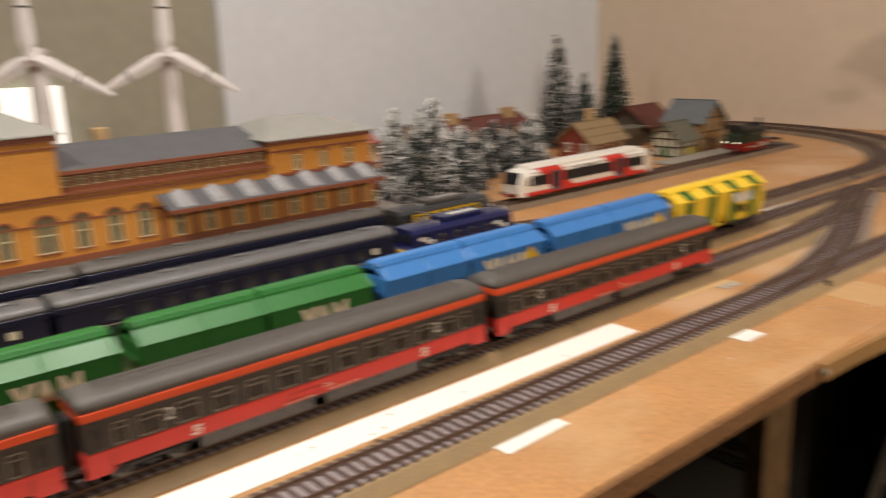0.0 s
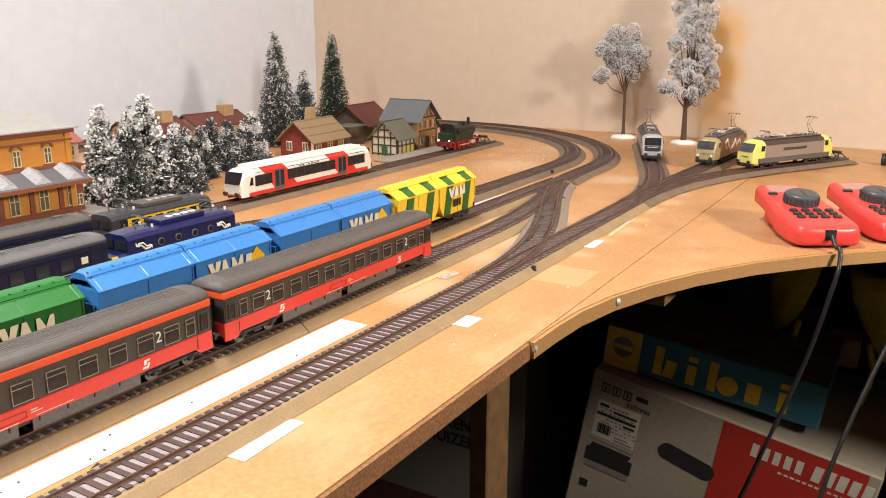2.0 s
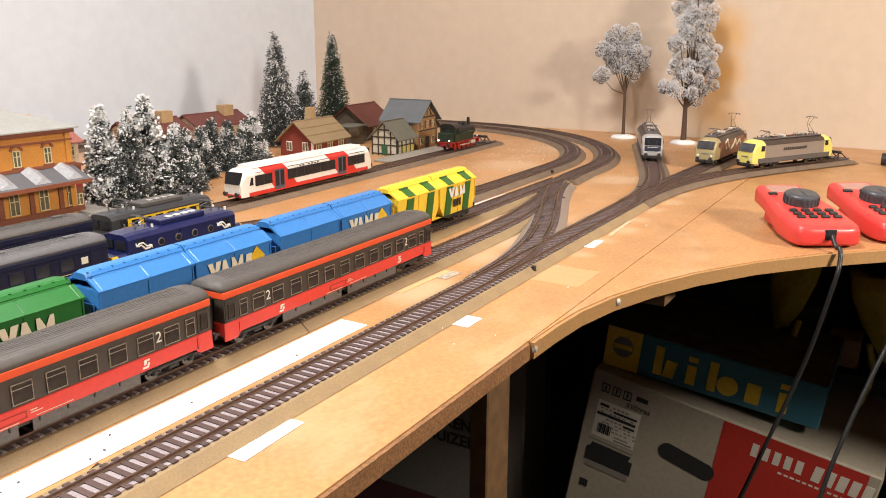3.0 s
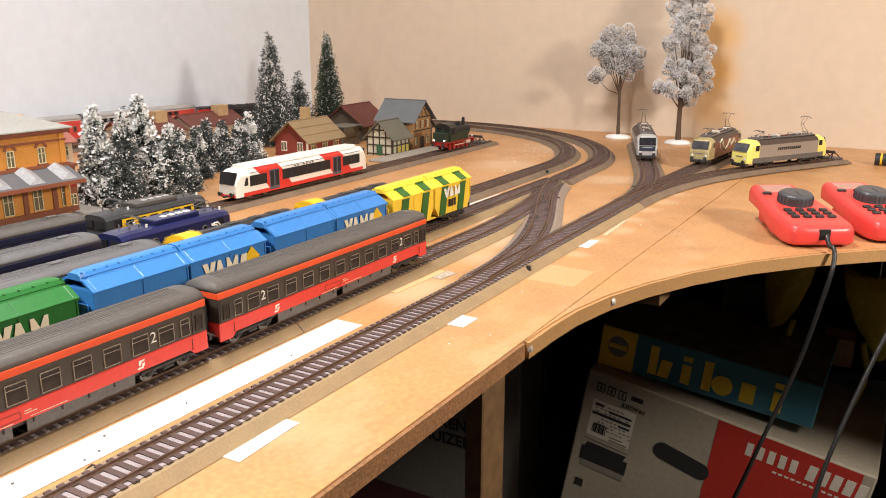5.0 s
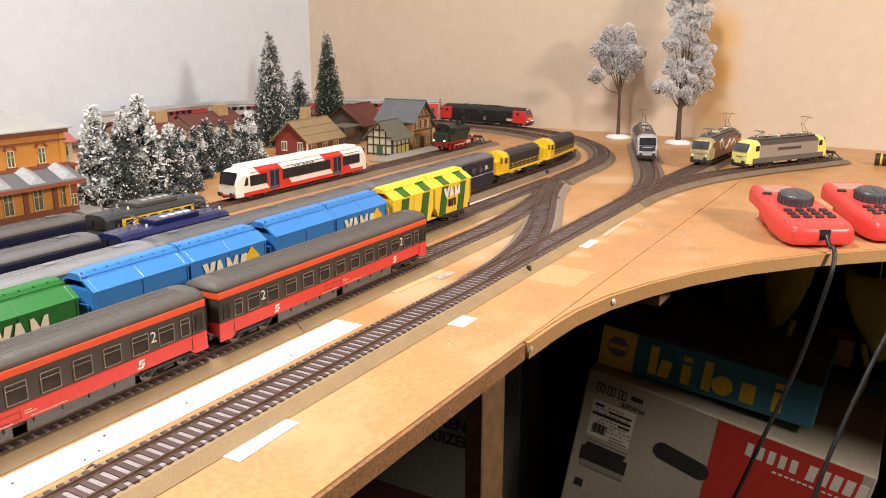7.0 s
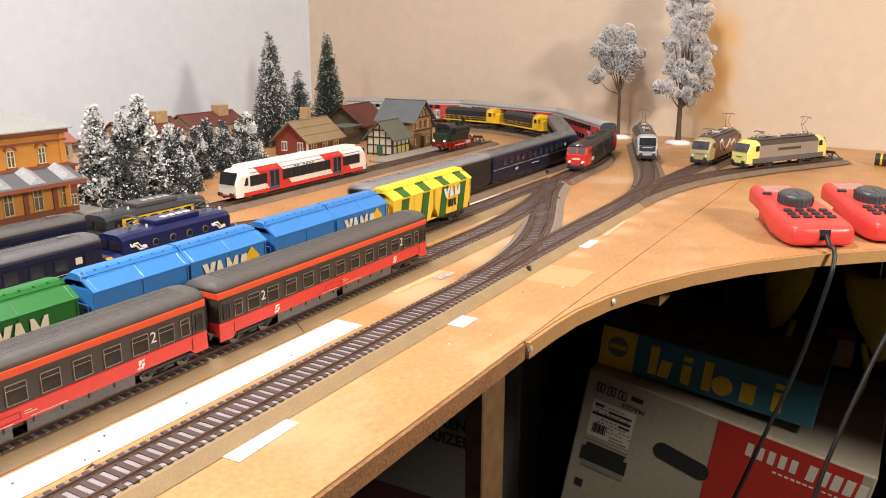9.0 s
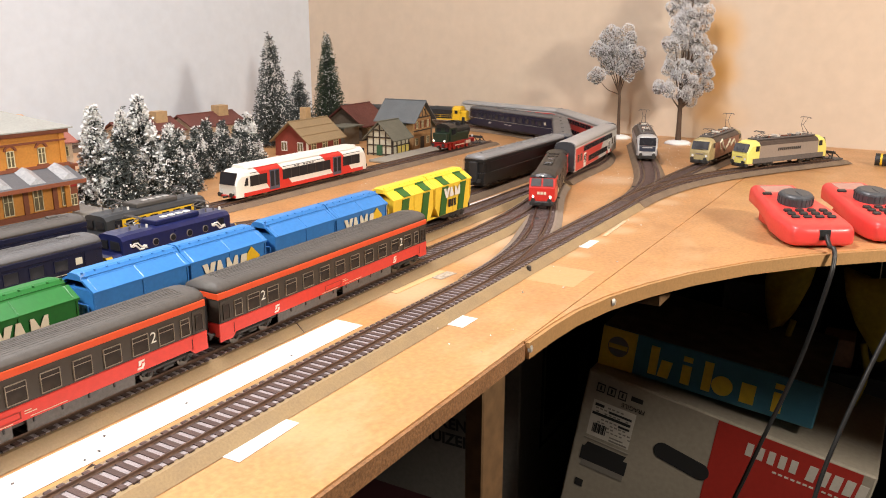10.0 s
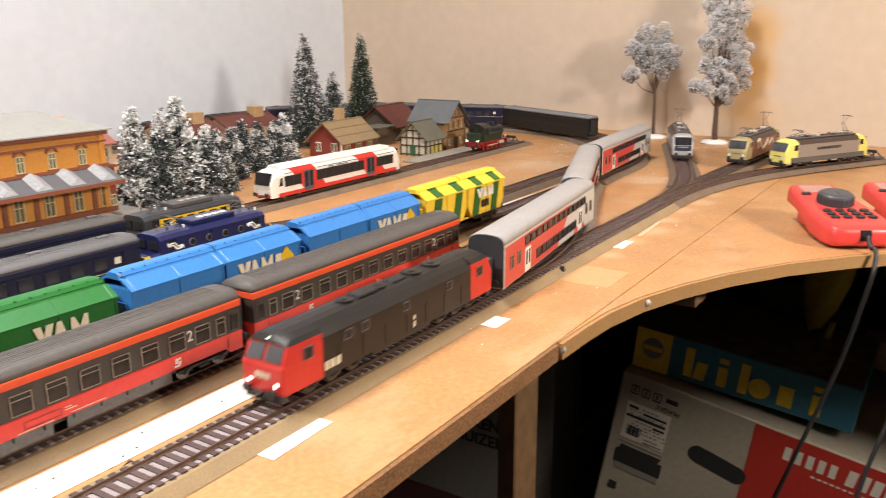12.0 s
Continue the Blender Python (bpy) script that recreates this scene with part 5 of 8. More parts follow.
def railcar(at, label):
    t = thing("railcar", label, "railcar", "", at)
    L, W = 0.280, 0.0330
    h = W / 2
    zr = 0.0400
    prof = [(-h, 0.0045), (-h, 0.0310), (-h + 0.002, 0.0355), (-h + 0.007, 0.0395), (h - 0.007, 0.0395), (h - 0.002, 0.0355), (h, 0.0310), (h, 0.0045)]
    st = [(-L / 2, 0.88, 0, 0.52), (-L / 2 + 0.003, 0.93, 0, 0.80), (-L / 2 + 0.008, 0.98, 0, 0.98), (-L / 2 + 0.018, 1, 0, 1)]
    st = st + [(-x, a, b_, c) for x, a, b_, c in st[::-1]]
    shell(t, "body", prof, st, WHITE, "white body")
    bm = B()
    rings = []
    for x, k in ((-L / 2 + 0.020, 0.85), (-L / 2 + 0.026, 1), (L / 2 - 0.026, 1), (L / 2 - 0.020, 0.85)):
        rings.append([(x, -0.0125 * k, 0.0390), (x, -0.0105 * k, 0.0430), (x, 0.0105 * k, 0.0430), (x, 0.0125 * k, 0.0390)])
    loft(bm, rings)
    part("roof_unit", bm, WHITE, t, "white roof fairing")
    for sy in (-1, 1):
        y, o = sy * h, sy * 0.0003
        bm = B()
        bx(bm, -L / 2 + 0.012, L / 2 - 0.012, min(y, y + o), max(y, y + o), 0.0045, 0.0095)
        part("red_skirt", bm, LOCO_RED, t, "red lower stripe")
        for xa in (-0.0705, 0.0645):
            bm = B()
            pts = [(xa - 0.010, 0.0095), (xa + 0.034, 0.0095), (xa + 0.014, 0.0335), (xa - 0.030, 0.0335)]
            loft(bm, [[(a, y, z) for a, z in pts], [(a, y + o, z) for a, z in pts]])
            part("red_panel", bm, LOCO_RED, t, "red slanted door field")
            bm = B()
            lo, hi = (xa - 0.0285, xa + 0.0158), (xa - 0.0345, xa + 0.0100)
            q = [[(lo[0], sy * (h + 0.0003), 0.0312), (lo[1], sy * (h + 0.0003), 0.0312)], [((lo[0] + hi[0]) / 2, sy * (h - 0.0016), 0.0356), ((lo[1] + hi[1]) / 2, sy * (h - 0.0016), 0.0356)], [(hi[0], sy * (h - 0.0068), 0.0398), (hi[1], sy * (h - 0.0068), 0.0398)]]
            loft(bm, [[e[0], e[1], (e[1][0], e[1][1] - sy * 0.001, e[1][2] - 0.001), (e[0][0], e[0][1] - sy * 0.001, e[0][2] - 0.001)] for e in q])
            part("red_panel", bm, LOCO_RED, t)
            bm = B()
            bx(bm, xa - 0.0095, xa + 0.0095, min(y, y + 2.2 * o), max(y, y + 2.2 * o), 0.0065, 0.0325, 0.0002)
            d = part("door", bm, mat("door_slate", (0.07, 0.08, 0.12), 0.3), t, "slate blue double door")
            for q in (-0.0048, 0.0048):
                bm = B()
                bx(bm, xa + q - 0.0032, xa + q + 0.0032, min(y, y + 3.2 * o), max(y, y + 3.2 * o), 0.0110, 0.0310)
                part("pane", bm, GLASS, d)
        for x0, x1 in ((-0.1160, -0.1030), (-0.0535, 0.0320), (0.0805, 0.122)):
            bm = B()
            bx(bm, x0, x1, min(y, y + 1.6 * o), max(y, y + 1.6 * o), 0.0332, 0.0340)
            part("gutter_line", bm, BLACK, t)
        for x0, x1 in ((-0.1165, -0.0850), (-0.0545, 0.0485), (0.0785, 0.120)):
            bm = B()
            bx(bm, x0, x1, min(y, y + 2 * o), max(y, y + 2 * o), 0.0165, 0.0300)
            w = part("window_strip", bm, GLASS, t)
            n = max(1, round((x1 - x0) / 0.018))
            for k in range(1, n):
                xx = x0 + (x1 - x0) * k / n
                bm = B()
                bx(bm, xx - 0.0005, xx + 0.0005, min(y, y + 2.6 * o), max(y, y + 2.6 * o), 0.0165, 0.0300)
                part("mullion", bm, BLACK, w)
        bm = B()
        pts = [(-L / 2 + 0.013, 0.0185), (-L / 2 + 0.020, 0.0185), (-L / 2 + 0.020, 0.0285), (-L / 2 + 0.0165, 0.0285)]
        loft(bm, [[(a, y * 0.985, z) for a, z in pts], [(a, y + o, z) for a, z in pts]])
        part("cab_window", bm, GLASS, t)
        bars("operator_lettering", t, FRAME_GREY, [(-0.030 + 0.0062 * k, -0.026 + 0.0062 * k, 0.0308, 0.0326, 0) for k in range(7) if k not in (2,)], -h - 0.0001) if sy < 0 else None
    for s in (-1, 1):
        bm = B()
        q = [(s * (L / 2 - 0.0006), -0.0122, 0.0205), (s * (L / 2 - 0.0006), 0.0122, 0.0205), (s * (L / 2 - 0.0050), 0.0134, 0.0358), (s * (L / 2 - 0.0050), -0.0134, 0.0358)]
        loft(bm, [q, [(a + s * 0.0022, b_, z + 0.0006) for a, b_, z in q]])
        part("windscreen", bm, GLASS, t)
        bm = B()
        bx(bm, min(s * (L / 2 - 0.004), s * (L / 2 + 0.001)), max(s * (L / 2 - 0.004), s * (L / 2 + 0.001)), -0.0135, 0.0135, 0.0045, 0.0080, 0.0008)
        part("bumper", bm, LOCO_RED, t)
        for sy in (-1, 1):
            headlamp(t, s * (L / 2 + 0.0002), sy * 0.0105, 0.0135, s, False, 0.0017)
        bogie(t, s * 0.098)
        buffers(t, s * (L / 2), s, 0.0090)
    return t


def tank_engine(at, label):
    """A steam tank engine; the cab end looks along -x."""
    t = thing("steam_locomotive", label, "locomotive", "locomotives", at)
    L = 0.118
    bm = B()
    bx(bm, -L / 2, L / 2, -0.0150, 0.0150, 0.0118, 0.0140, 0.0004)
    part("running_board", bm, CHASSIS_RED, t)
    for s in (-1, 1):
        bm = B()
        bx(bm, min(s * L / 2, s * (L / 2 - 0.002)), max(s * L / 2, s * (L / 2 - 0.002)), -0.0155, 0.0155, 0.0065, 0.0135, 0.0004)
        part("buffer_beam", bm, CHASSIS_RED, t, "red buffer beam")
        buffers(t, s * L / 2, s, 0.0105)
    bm = B()
    bx(bm, -0.046, 0.046, -0.0075, 0.0075, 0.0045, 0.0118, 0.0005)
    part("frame", bm, CHASSIS_RED, t, "red frame")
    for k in range(5):
        for sy in (-1, 1):
            bm = B()
            x = -0.036 + 0.018 * k
            r = 0.0078 if 0 < k < 4 else 0.0054
            cyl(bm, (x, sy * 0.0085, r), (0, sy, 0), r, 0.0025, 18)
            cyl(bm, (x, sy * 0.0110, r), (0, sy, 0), r * 0.3, 0.001, 10)
            part("driving_wheel", bm, CHASSIS_RED, t, "red spoked wheel")
    bm = B()
    for sy in (-1, 1):
        bx(bm, -0.020, 0.022, min(sy * 0.0122, sy * 0.0134), max(sy * 0.0122, sy * 0.0134), 0.0062, 0.0078)
        bx(bm, 0.026, 0.044, min(sy * 0.0105, sy * 0.0150), max(sy * 0.0105, sy * 0.0150), 0.0062, 0.0118, 0.0008)
    part("motion_rods", bm, STEELBRIGHT, t).name = "coupling_rods"
    bm = B()
    cyl(bm, (-0.020, 0, 0.0265), "x", 0.0098, 0.072, 20)
    cyl(bm, (0.052, 0, 0.0265), "x", 0.0090, 0.002, 20, 0.006)
    part("boiler", bm, LOCO_BLACK, t, "black boiler", smooth=False)
    for sy in (-1, 1):
        bm = B()
        bx(bm, -0.018, 0.034, min(sy * 0.0085, sy * 0.0152), max(sy * 0.0085, sy * 0.0152), 0.0140, 0.0270, 0.0006)
        part("side_tank", bm, DK_GREEN, t, "dark green side tank")
    bm = B()
    along_x(bm, [(-0.0155, 0.0140), (-0.0155, 0.0365), (0.0155, 0.0365), (0.0155, 0.0140)], -0.044, -0.0182)
    c = part("cab", bm, DK_GREEN, t, "dark green cab")
    bm = B()
    along_x(bm, [(-0.0165, 0.0362), (-0.011, 0.0405), (-0.004, 0.0424), (0.004, 0.0424), (0.011, 0.0405), (0.0165, 0.0362)], -0.046, -0.0160)
    part("cab_roof", bm, LOCO_BLACK, t)
    bm = B()
    bx(bm, -0.0575, -0.0442, -0.0135, 0.0135, 0.0140, 0.0285, 0.0008)
    part("coal_bunker", bm, DK_GREEN, t)
    for sy in (-1, 1):
        pane(c, [(-0.0400, 0.0255), (-0.0240, 0.0255), (-0.0240, 0.0335), (-0.0400, 0.0335)], y=sy * 0.0155, out=sy * 0.0004, name="cab_window")
        pane(c, [(sy * 0.004, 0.0300), (sy * 0.012, 0.0300), (sy * 0.012, 0.0350), (sy * 0.004, 0.0350)], x=-0.044, out=-0.0004, name="cab_window")
        headlamp(t, -0.0592, sy * 0.0105, 0.0165, -1, True, 0.0014)
        headlamp(t, 0.0590, sy * 0.0105, 0.0165, 1, False, 0.0019)
    for x, r, z in ((0.042, 0.0034, 0.0465), (0.022, 0.0042, 0.0410), (0.004, 0.0042, 0.0410)):
        bm = B()
        cyl(bm, (x, 0, 0.033), "z", r, z - 0.033, 14, r * 0.85)
        cyl(bm, (x, 0, z), "z", r * 0.9, 0.0012, 14, r * 0.6)
        part("chimney" if x > 0.03 else "steam_dome", bm, LOCO_BLACK, t)
    return t


def buffer_stop(at):
    t = thing("buffer_stop", "dark plastic buffer stop at the track end", "buffer stop", "buffer stops", at)
    bm = B()
    for sy in (-1, 1):
        tube(bm, [(-0.006, sy * 0.009, 0), (-0.004, sy * 0.009, 0.014)], 0.0011, 5)
        tube(bm, [(-0.004, sy * 0.009, 0.014), (0.018, sy * 0.009, 0.0)], 0.0009, 5)
        tube(bm, [(-0.02, sy * 0.009, 0.0), (-0.005, sy * 0.009, 0.009)], 0.0008, 5)
    part("strut_frame", bm, BOGIE, t)
    bm = B()
    bx(bm, -0.0075, -0.0045, -0.0145, 0.0145, 0.0095, 0.0140, 0.0004)
    part("beam", bm, BOGIE, t)
    bm = B()
    bx(bm, -0.004, 0.020, -0.013, 0.013, -0.0015, 0.001, 0.0003)
    part("base", bm, FRAME_GREY, t)
    return t


Z = RAILTOP


def on(x, y, turn=0.0, z=Z):
    return pose(x, y, z, 0, 0, turn)


# standing stock
for xc in (0.502, 0.2265, -0.049, -0.3245):
    red_coach(on(xc, T2))
for xc in (0.4015, 0.5750):
    hopper(on(xc, T3), "bright blue hopper wagon with sloping roof flaps", HOP_BLUE)
for xc in (0.2280, 0.0545, -0.1190):
    hopper(on(xc, T3), "green hopper wagon with sloping roof flaps", HOP_GREEN)
hopper(on(0.7490, T3), "yellow hopper wagon with slanted dark green stripes", HOP_YELLOW, STRIPE_GREEN)
old_electric(on(0.5065, T5), "navy blue electric locomotive with yellow noses and portholes", NAVY, NAVY, YELLOW, None, 0.152)
for xc in (0.280, -0.013, -0.306):
    blue_coach(on(xc, T5), "dark blue passenger coach with grey roof standing on its track")
old_electric(on(0.5480, T6), "dark grey electric locomotive with yellow side band", mat("slate_grey_paint", (0.035, 0.037, 0.040), 0.4), ROOF_DARK, YELLOW, YELLOW)
for xc in (0.322, 0.029, -0.264):
    blue_coach(on(xc, T6), "dark blue passenger coach with dark grey roof by the station", ROOF_DARK)
railcar(on(0.8845, T7), "white and red diesel railcar with dark windows")
tank_engine(on(1.324, T7 + 0.001) @ Matrix.Diagonal((0.88, 1.05, 1.13, 1)), "black and dark green steam tank locomotive with red chassis")
buffer_stop(on(1.420, T7 + 0.002))
modern_electric(on(1.452, 0.4310, 20.0) @ Matrix.Diagonal((0.95, 1.06, 1.07, 1)), "silver grey modern electric locomotive with raised pantograph", mat("mid_grey_paint", (0.26, 0.265, 0.275), 0.38, 0.2, var=0.06, scale=400), SILVER, FRAME_GREY, mask=mat("slate_front", (0.030, 0.036, 0.055), 0.3))
modern_electric(on(1.456, 0.3045, -3.5) @ Matrix.Diagonal((0.93, 1.04, 1.08, 1)), "brown-red electric locomotive with pale swash lettering", BRONZE, mat("gold_front", (0.42, 0.345, 0.17), 0.35, 0.2), None, script="light")
modern_electric(on(1.440, 0.1995, -29.5) @ Matrix.Diagonal((0.92, 1.04, 1.12, 1)), "silver grey electric locomotive with pale yellow cabs", mat("warm_silver_paint", (0.33, 0.295, 0.26), 0.35, 0.3, var=0.06, scale=400), PALE_YELLOW, FRAME_GREY, script="dark")
buffer_stop(on(1.553, 0.1355, -29.5))

# moving stock: built at the track's start, keyed at the end of the file
YEL_TRAIN = [(road_diesel(on(-1, T4), "yellow and dark grey diesel locomotive with white-edged hood"), 0.080, 0.047),
             (road_diesel(on(-1.2, T4), "yellow and dark grey diesel locomotive coupled behind another"), 0.247, 0.047)]
for k in range(3):
    YEL_TRAIN.append((blue_coach(on(-1.5 - 0.3 * k, T4), "plain black van with light grey roof in the running train" if k == 2 else "dark blue passenger coach with grey roof in the running train", mat("silver_grey_roof", (0.21, 0.21, 0.215), 0.42, var=0.1, scale=300, bump=0.04) if k == 2 else ROOF_GREY, body=LOCO_BLACK if k == 2 else COACH_BLUE), 0.336 + 0.146 + 0.293 * k, 0.107))
RED_TRAIN = [(long_diesel(on(-1, T1, 180), "black diesel locomotive with red cabs and lit headlamps"), 0.123, 0.072)]
for k in range(3):
    RED_TRAIN.append((double_decker(on(-1, T1, 180), "red and light grey double-deck coach with grey roof"), 0.250 + 0.144 + 0.290 * k, 0.104))

# ---- station ----
OCHRE = mat("station_ochre", (0.58, 0.25, 0.040), 0.6, var=0.10, scale=400, bump=0.06, second=(0.50, 0.20, 0.03))
BROWN = mat("station_red_brown", (0.22, 0.065, 0.028), 0.6, var=0.12, scale=400, bump=0.06)
SLATE = mat("slate_roof_grey", (0.105, 0.107, 0.115), 0.6, var=0.12, scale=500, bump=0.15)
PALE_SLATE = mat("pale_slate_roof", (0.34, 0.34, 0.31), 0.6, var=0.10, scale=500, bump=0.12)
SKYLIGHT = mat("skylight_glass", (0.36, 0.37, 0.38), 0.25, var=0.15, scale=300, bump=0.02)
WINDOW_CREAM = mat("cream_window_frame", (0.66, 0.58, 0.36), 0.5, var=0.06, scale=300)
LITPANE = mat("dull_window_pane", (0.16, 0.13, 0.075), 0.2, var=0.2, scale=90, bump=0)


def house_window(t, x, y, z, w, h, arch=False, hood=None):
    """A casement with a frame, bars and a pane on a wall that faces -y."""
    bm = B()
    pts = [(-w / 2, -h / 2), (w / 2, -h / 2), (w / 2, h / 2)]
    if arch:
        pts += [(w / 2 * math.cos(radians(a)), h / 2 + w / 2 * math.sin(radians(a))) for a in (30, 60, 90, 120, 150)]
    pts += [(-w / 2, h / 2)]
    loft(bm, [[(x + a, y - 0.0004, z + b) for a, b in pts], [(x + a, y + 0.0008, z + b) for a, b in pts]])
    pn = part("window", bm, LITPANE, t)
    bm = B()
    e = 0.0009
    bx(bm, x - w / 2, x + w / 2, y - 0.0013, y, z - h / 2, z - h / 2 + e)
    bx(bm, x - w / 2, x + w / 2, y - 0.0013, y, z + h / 2 - e, z + h / 2)
    bx(bm, x - w / 2, x + w / 2, y - 0.0012, y, z + h * 0.12, z + h * 0.12 + e * 0.8)
    for k in (-w / 2, -e / 2, w / 2 - e):
        bx(bm, x + k, x + k + e, y - 0.0012, y, z - h / 2, z + h / 2)
    part("window_frame", bm, WINDOW_CREAM, pn)
    if hood:
        bm = B()
        bx(bm, x - w / 2 - 0.002, x + w / 2 + 0.002, y - 0.002, y, z - h / 2 - 0.0016, z - h / 2 - 0.0002)
        part("sill", bm, hood, pn)
        bm = B()
        n = 8
        r0, r1 = w / 2 + 0.0006, w / 2 + 0.0032
        if arch or hood:
            zc = z + h / 2
            ring = [(math.cos(math.pi * i / n), math.sin(math.pi * i / n)) for i in range(n + 1)]
            pts = [(x + c * r1, zc + s * r1 * 0.8) for c, s in ring] + [(x + c * r0, zc + s * r0 * 0.8) for c, s in ring[::-1]]
            loft(bm, [[(a, y - 0.0018, b) for a, b in pts], [(a, y, b) for a, b in pts]])
            part("window_hood", bm, hood, pn)


def hip_roof(t, x0, x1, y0, y1, z, h, material, over=0.006, label="", flat=0.45):
    bm = B()
    dx, dy = (x1 - x0) * (1 - flat) / 2, (y1 - y0) * 0.46
    loft(bm, [[(x0 - over, y0 - over, z), (x1 + over, y0 - over, z), (x1 + over, y1 + over, z), (x0 - over, y1 + over, z)],
              [(x0 - over, y0 - over, z + 0.0015), (x1 + over, y0 - over, z + 0.0015), (x1 + over, y1 + over, z + 0.0015), (x0 - over, y1 + over, z + 0.0015)],
              [(x0 + dx, y0 + dy, z + h), (x1 - dx, y0 + dy, z + h), (x1 - dx, y1 - dy, z + h), (x0 + dx, y1 - dy, z + h)]])
    return part("roof", bm, material, t, label)


def block(t, name, x0, x1, y0, y1, z0, z1, material, label="", bevel=0.0):
    bm = B()
    bx(bm, x0, x1, y0, y1, z0, z1, bevel)
    return part(name, bm, material, t, label)


def station():
    t = thing("station_building", "ochre model station with red-brown trim and grey roofs", "building")
    yf, yb = 0.865, 1.010
    block(t, "platform", 0.02, 0.64, 0.800, 1.02, 0.0, 0.008, mat("platform_grey", (0.24, 0.22, 0.19), 0.8, var=0.15, scale=500, bump=0.2), "grey platform slab", 0.001)
    # tall right pavilion
    block(t, "wall", 0.462, 0.602, yf, yb, 0.008, 0.108, OCHRE)
    hip_roof(t, 0.462, 0.602, yf, yb, 0.1085, 0.021, PALE_SLATE, 0.008, "pale grey hipped roof")
    block(t, "chimney", 0.5738, 0.5892, 0.915, 0.930, 0.112, 0.1223, OCHRE, "", 0.001)
    for z, d, hh in ((0.1035, 0.0042, 0.005), (0.0945, 0.0022, 0.0022), (0.0655, 0.0028, 0.0035), (0.010, 0.003, 0.006)):
        block(t, "cornice", 0.462 - d, 0.602 + d, yf - d, yb, z, z + hh, BROWN)
    for x in (0.4635, 0.5985):
        block(t, "pilaster", x - 0.0035, x + 0.0035, yf - 0.0020, yf, 0.008, 0.1030, OCHRE, "", 0.0004)
    for x in (0.497, 0.5345, 0.572):
        house_window(t, x, yf, 0.0800, 0.0092, 0.0185, False, BROWN)
    # low middle wing
    block(t, "wall", 0.150, 0.4615, yf + 0.001, yb, 0.008, 0.0800, OCHRE)
    block(t, "attic_wall", 0.2265, 0.4615, yf + 0.012, yb - 0.01, 0.080, 0.1000, BROWN, "red-brown attic storey")
    for k in range(15):
        x = 0.236 + 0.0155 * k
        house_window(t, x, yf + 0.012, 0.0905, 0.0085, 0.0105)
    for z, d, hh in ((0.0785, 0.0045, 0.0030), (0.0735, 0.0025, 0.0020), (0.0515, 0.0016, 0.0016), (0.010, 0.003, 0.006)):
        block(t, "cornice", 0.150, 0.4615, yf + 0.001 - d, yf + 0.001, z, z + hh, BROWN)
    bm = B()
    loft(bm, [[(0.222, yf + 0.004, 0.1005), (0.222, yf + 0.004, 0.1020), (0.240, 0.938, 0.1230), (0.222, yb, 0.1005)],
              [(0.4612, yf + 0.004, 0.1005), (0.4612, yf + 0.004, 0.1020), (0.4612, 0.938, 0.1230), (0.4612, yb, 0.1005)]])
    part("roof", bm, SLATE, t, "dark grey sloping roof")
    block(t, "eave_board", 0.222, 0.4612, yf + 0.0020, yf + 0.0038, 0.0985, 0.1025, BROWN)
    block(t, "chimney", 0.292, 0.308, 0.945, 0.960, 0.110, 0.135, mat("chimney_tan", (0.45, 0.30, 0.15), 0.7), "", 0.001)
    for k, x in enumerate((0.170, 0.2085, 0.2430, 0.2760, 0.3075)):
        house_window(t, x, yf + 0.001, 0.0375, 0.0200 if k == 1 else 0.0150, 0.0290, True, BROWN)
    # left tower
    block(t, "wall", 0.060, 0.2262, yf - 0.004, yb, 0.0805, 0.1400, OCHRE)
    block(t, "wall", 0.020, 0.1495, yf + 0.002, yb, 0.008, 0.0802, OCHRE)
    for z, d, hh in ((0.1345, 0.0040, 0.0055), (0.1270, 0.0020, 0.0018)):
        block(t, "cornice", 0.060 - d, 0.2262 + d, yf - 0.004 - d, yb, z, z + hh, BROWN)
    hip_roof(t, 0.060, 0.2262, yf - 0.004, yb, 0.1405, 0.030, PALE_SLATE, 0.008, "pale grey hipped roof")
    # canopy with skylights
    bm = B()
    yo = 0.832
    loft(bm, [[(0.322, yo, 0.0505), (0.322, yo, 0.0520), (0.322, yf, 0.0660), (0.322, yf, 0.0640)], [(0.602, yo, 0.0505), (0.602, yo, 0.0520), (0.602, yf, 0.0660), (0.602, yf, 0.0640)]])
    c = part("canopy", bm, SLATE, t, "dark grey platform canopy")
    block(c, "fascia", 0.322, 0.602, yo - 0.0012, yo - 0.0001, 0.0480, 0.0525, BROWN)
    for k in range(7):
        x = 0.345 + 0.0400 * k
        bm = B()
        za, zb_ = 0.0535, 0.0655
        ya, yb2 = yo + 0.004, yf - 0.003
        loft(bm, [[(x - 0.010, ya, za), (x + 0.010, ya, za), (x + 0.010, yb2, zb_), (x - 0.010, yb2, zb_)],
                  [(x - 0.0004, ya + 0.002, za + 0.006), (x + 0.0004, ya + 0.002, za + 0.006), (x + 0.0004, yb2, zb_ + 0.0050), (x - 0.0004, yb2, zb_ + 0.0050)]])
        part("skylight", bm, SKYLIGHT, c, "frosted glass skylight")
    for k in range(8):
        x = 0.327 + 0.0365 * k
        block(t, "pilaster", x - 0.003, x + 0.003, yf - 0.0015, yf + 0.001, 0.008, 0.0500, BROWN)
    for k in range(8):
        x = 0.345 + 0.0360 * k
        house_window(t, x, yf + 0.0 if x > 0.462 else yf + 0.001, 0.0300, 0.0120, 0.0250, False, None)
    # end porch
    block(t, "porch", 0.6025, 0.616, yf + 0.004, yb - 0.02, 0.008, 0.0620, BROWN, "red-brown end porch")
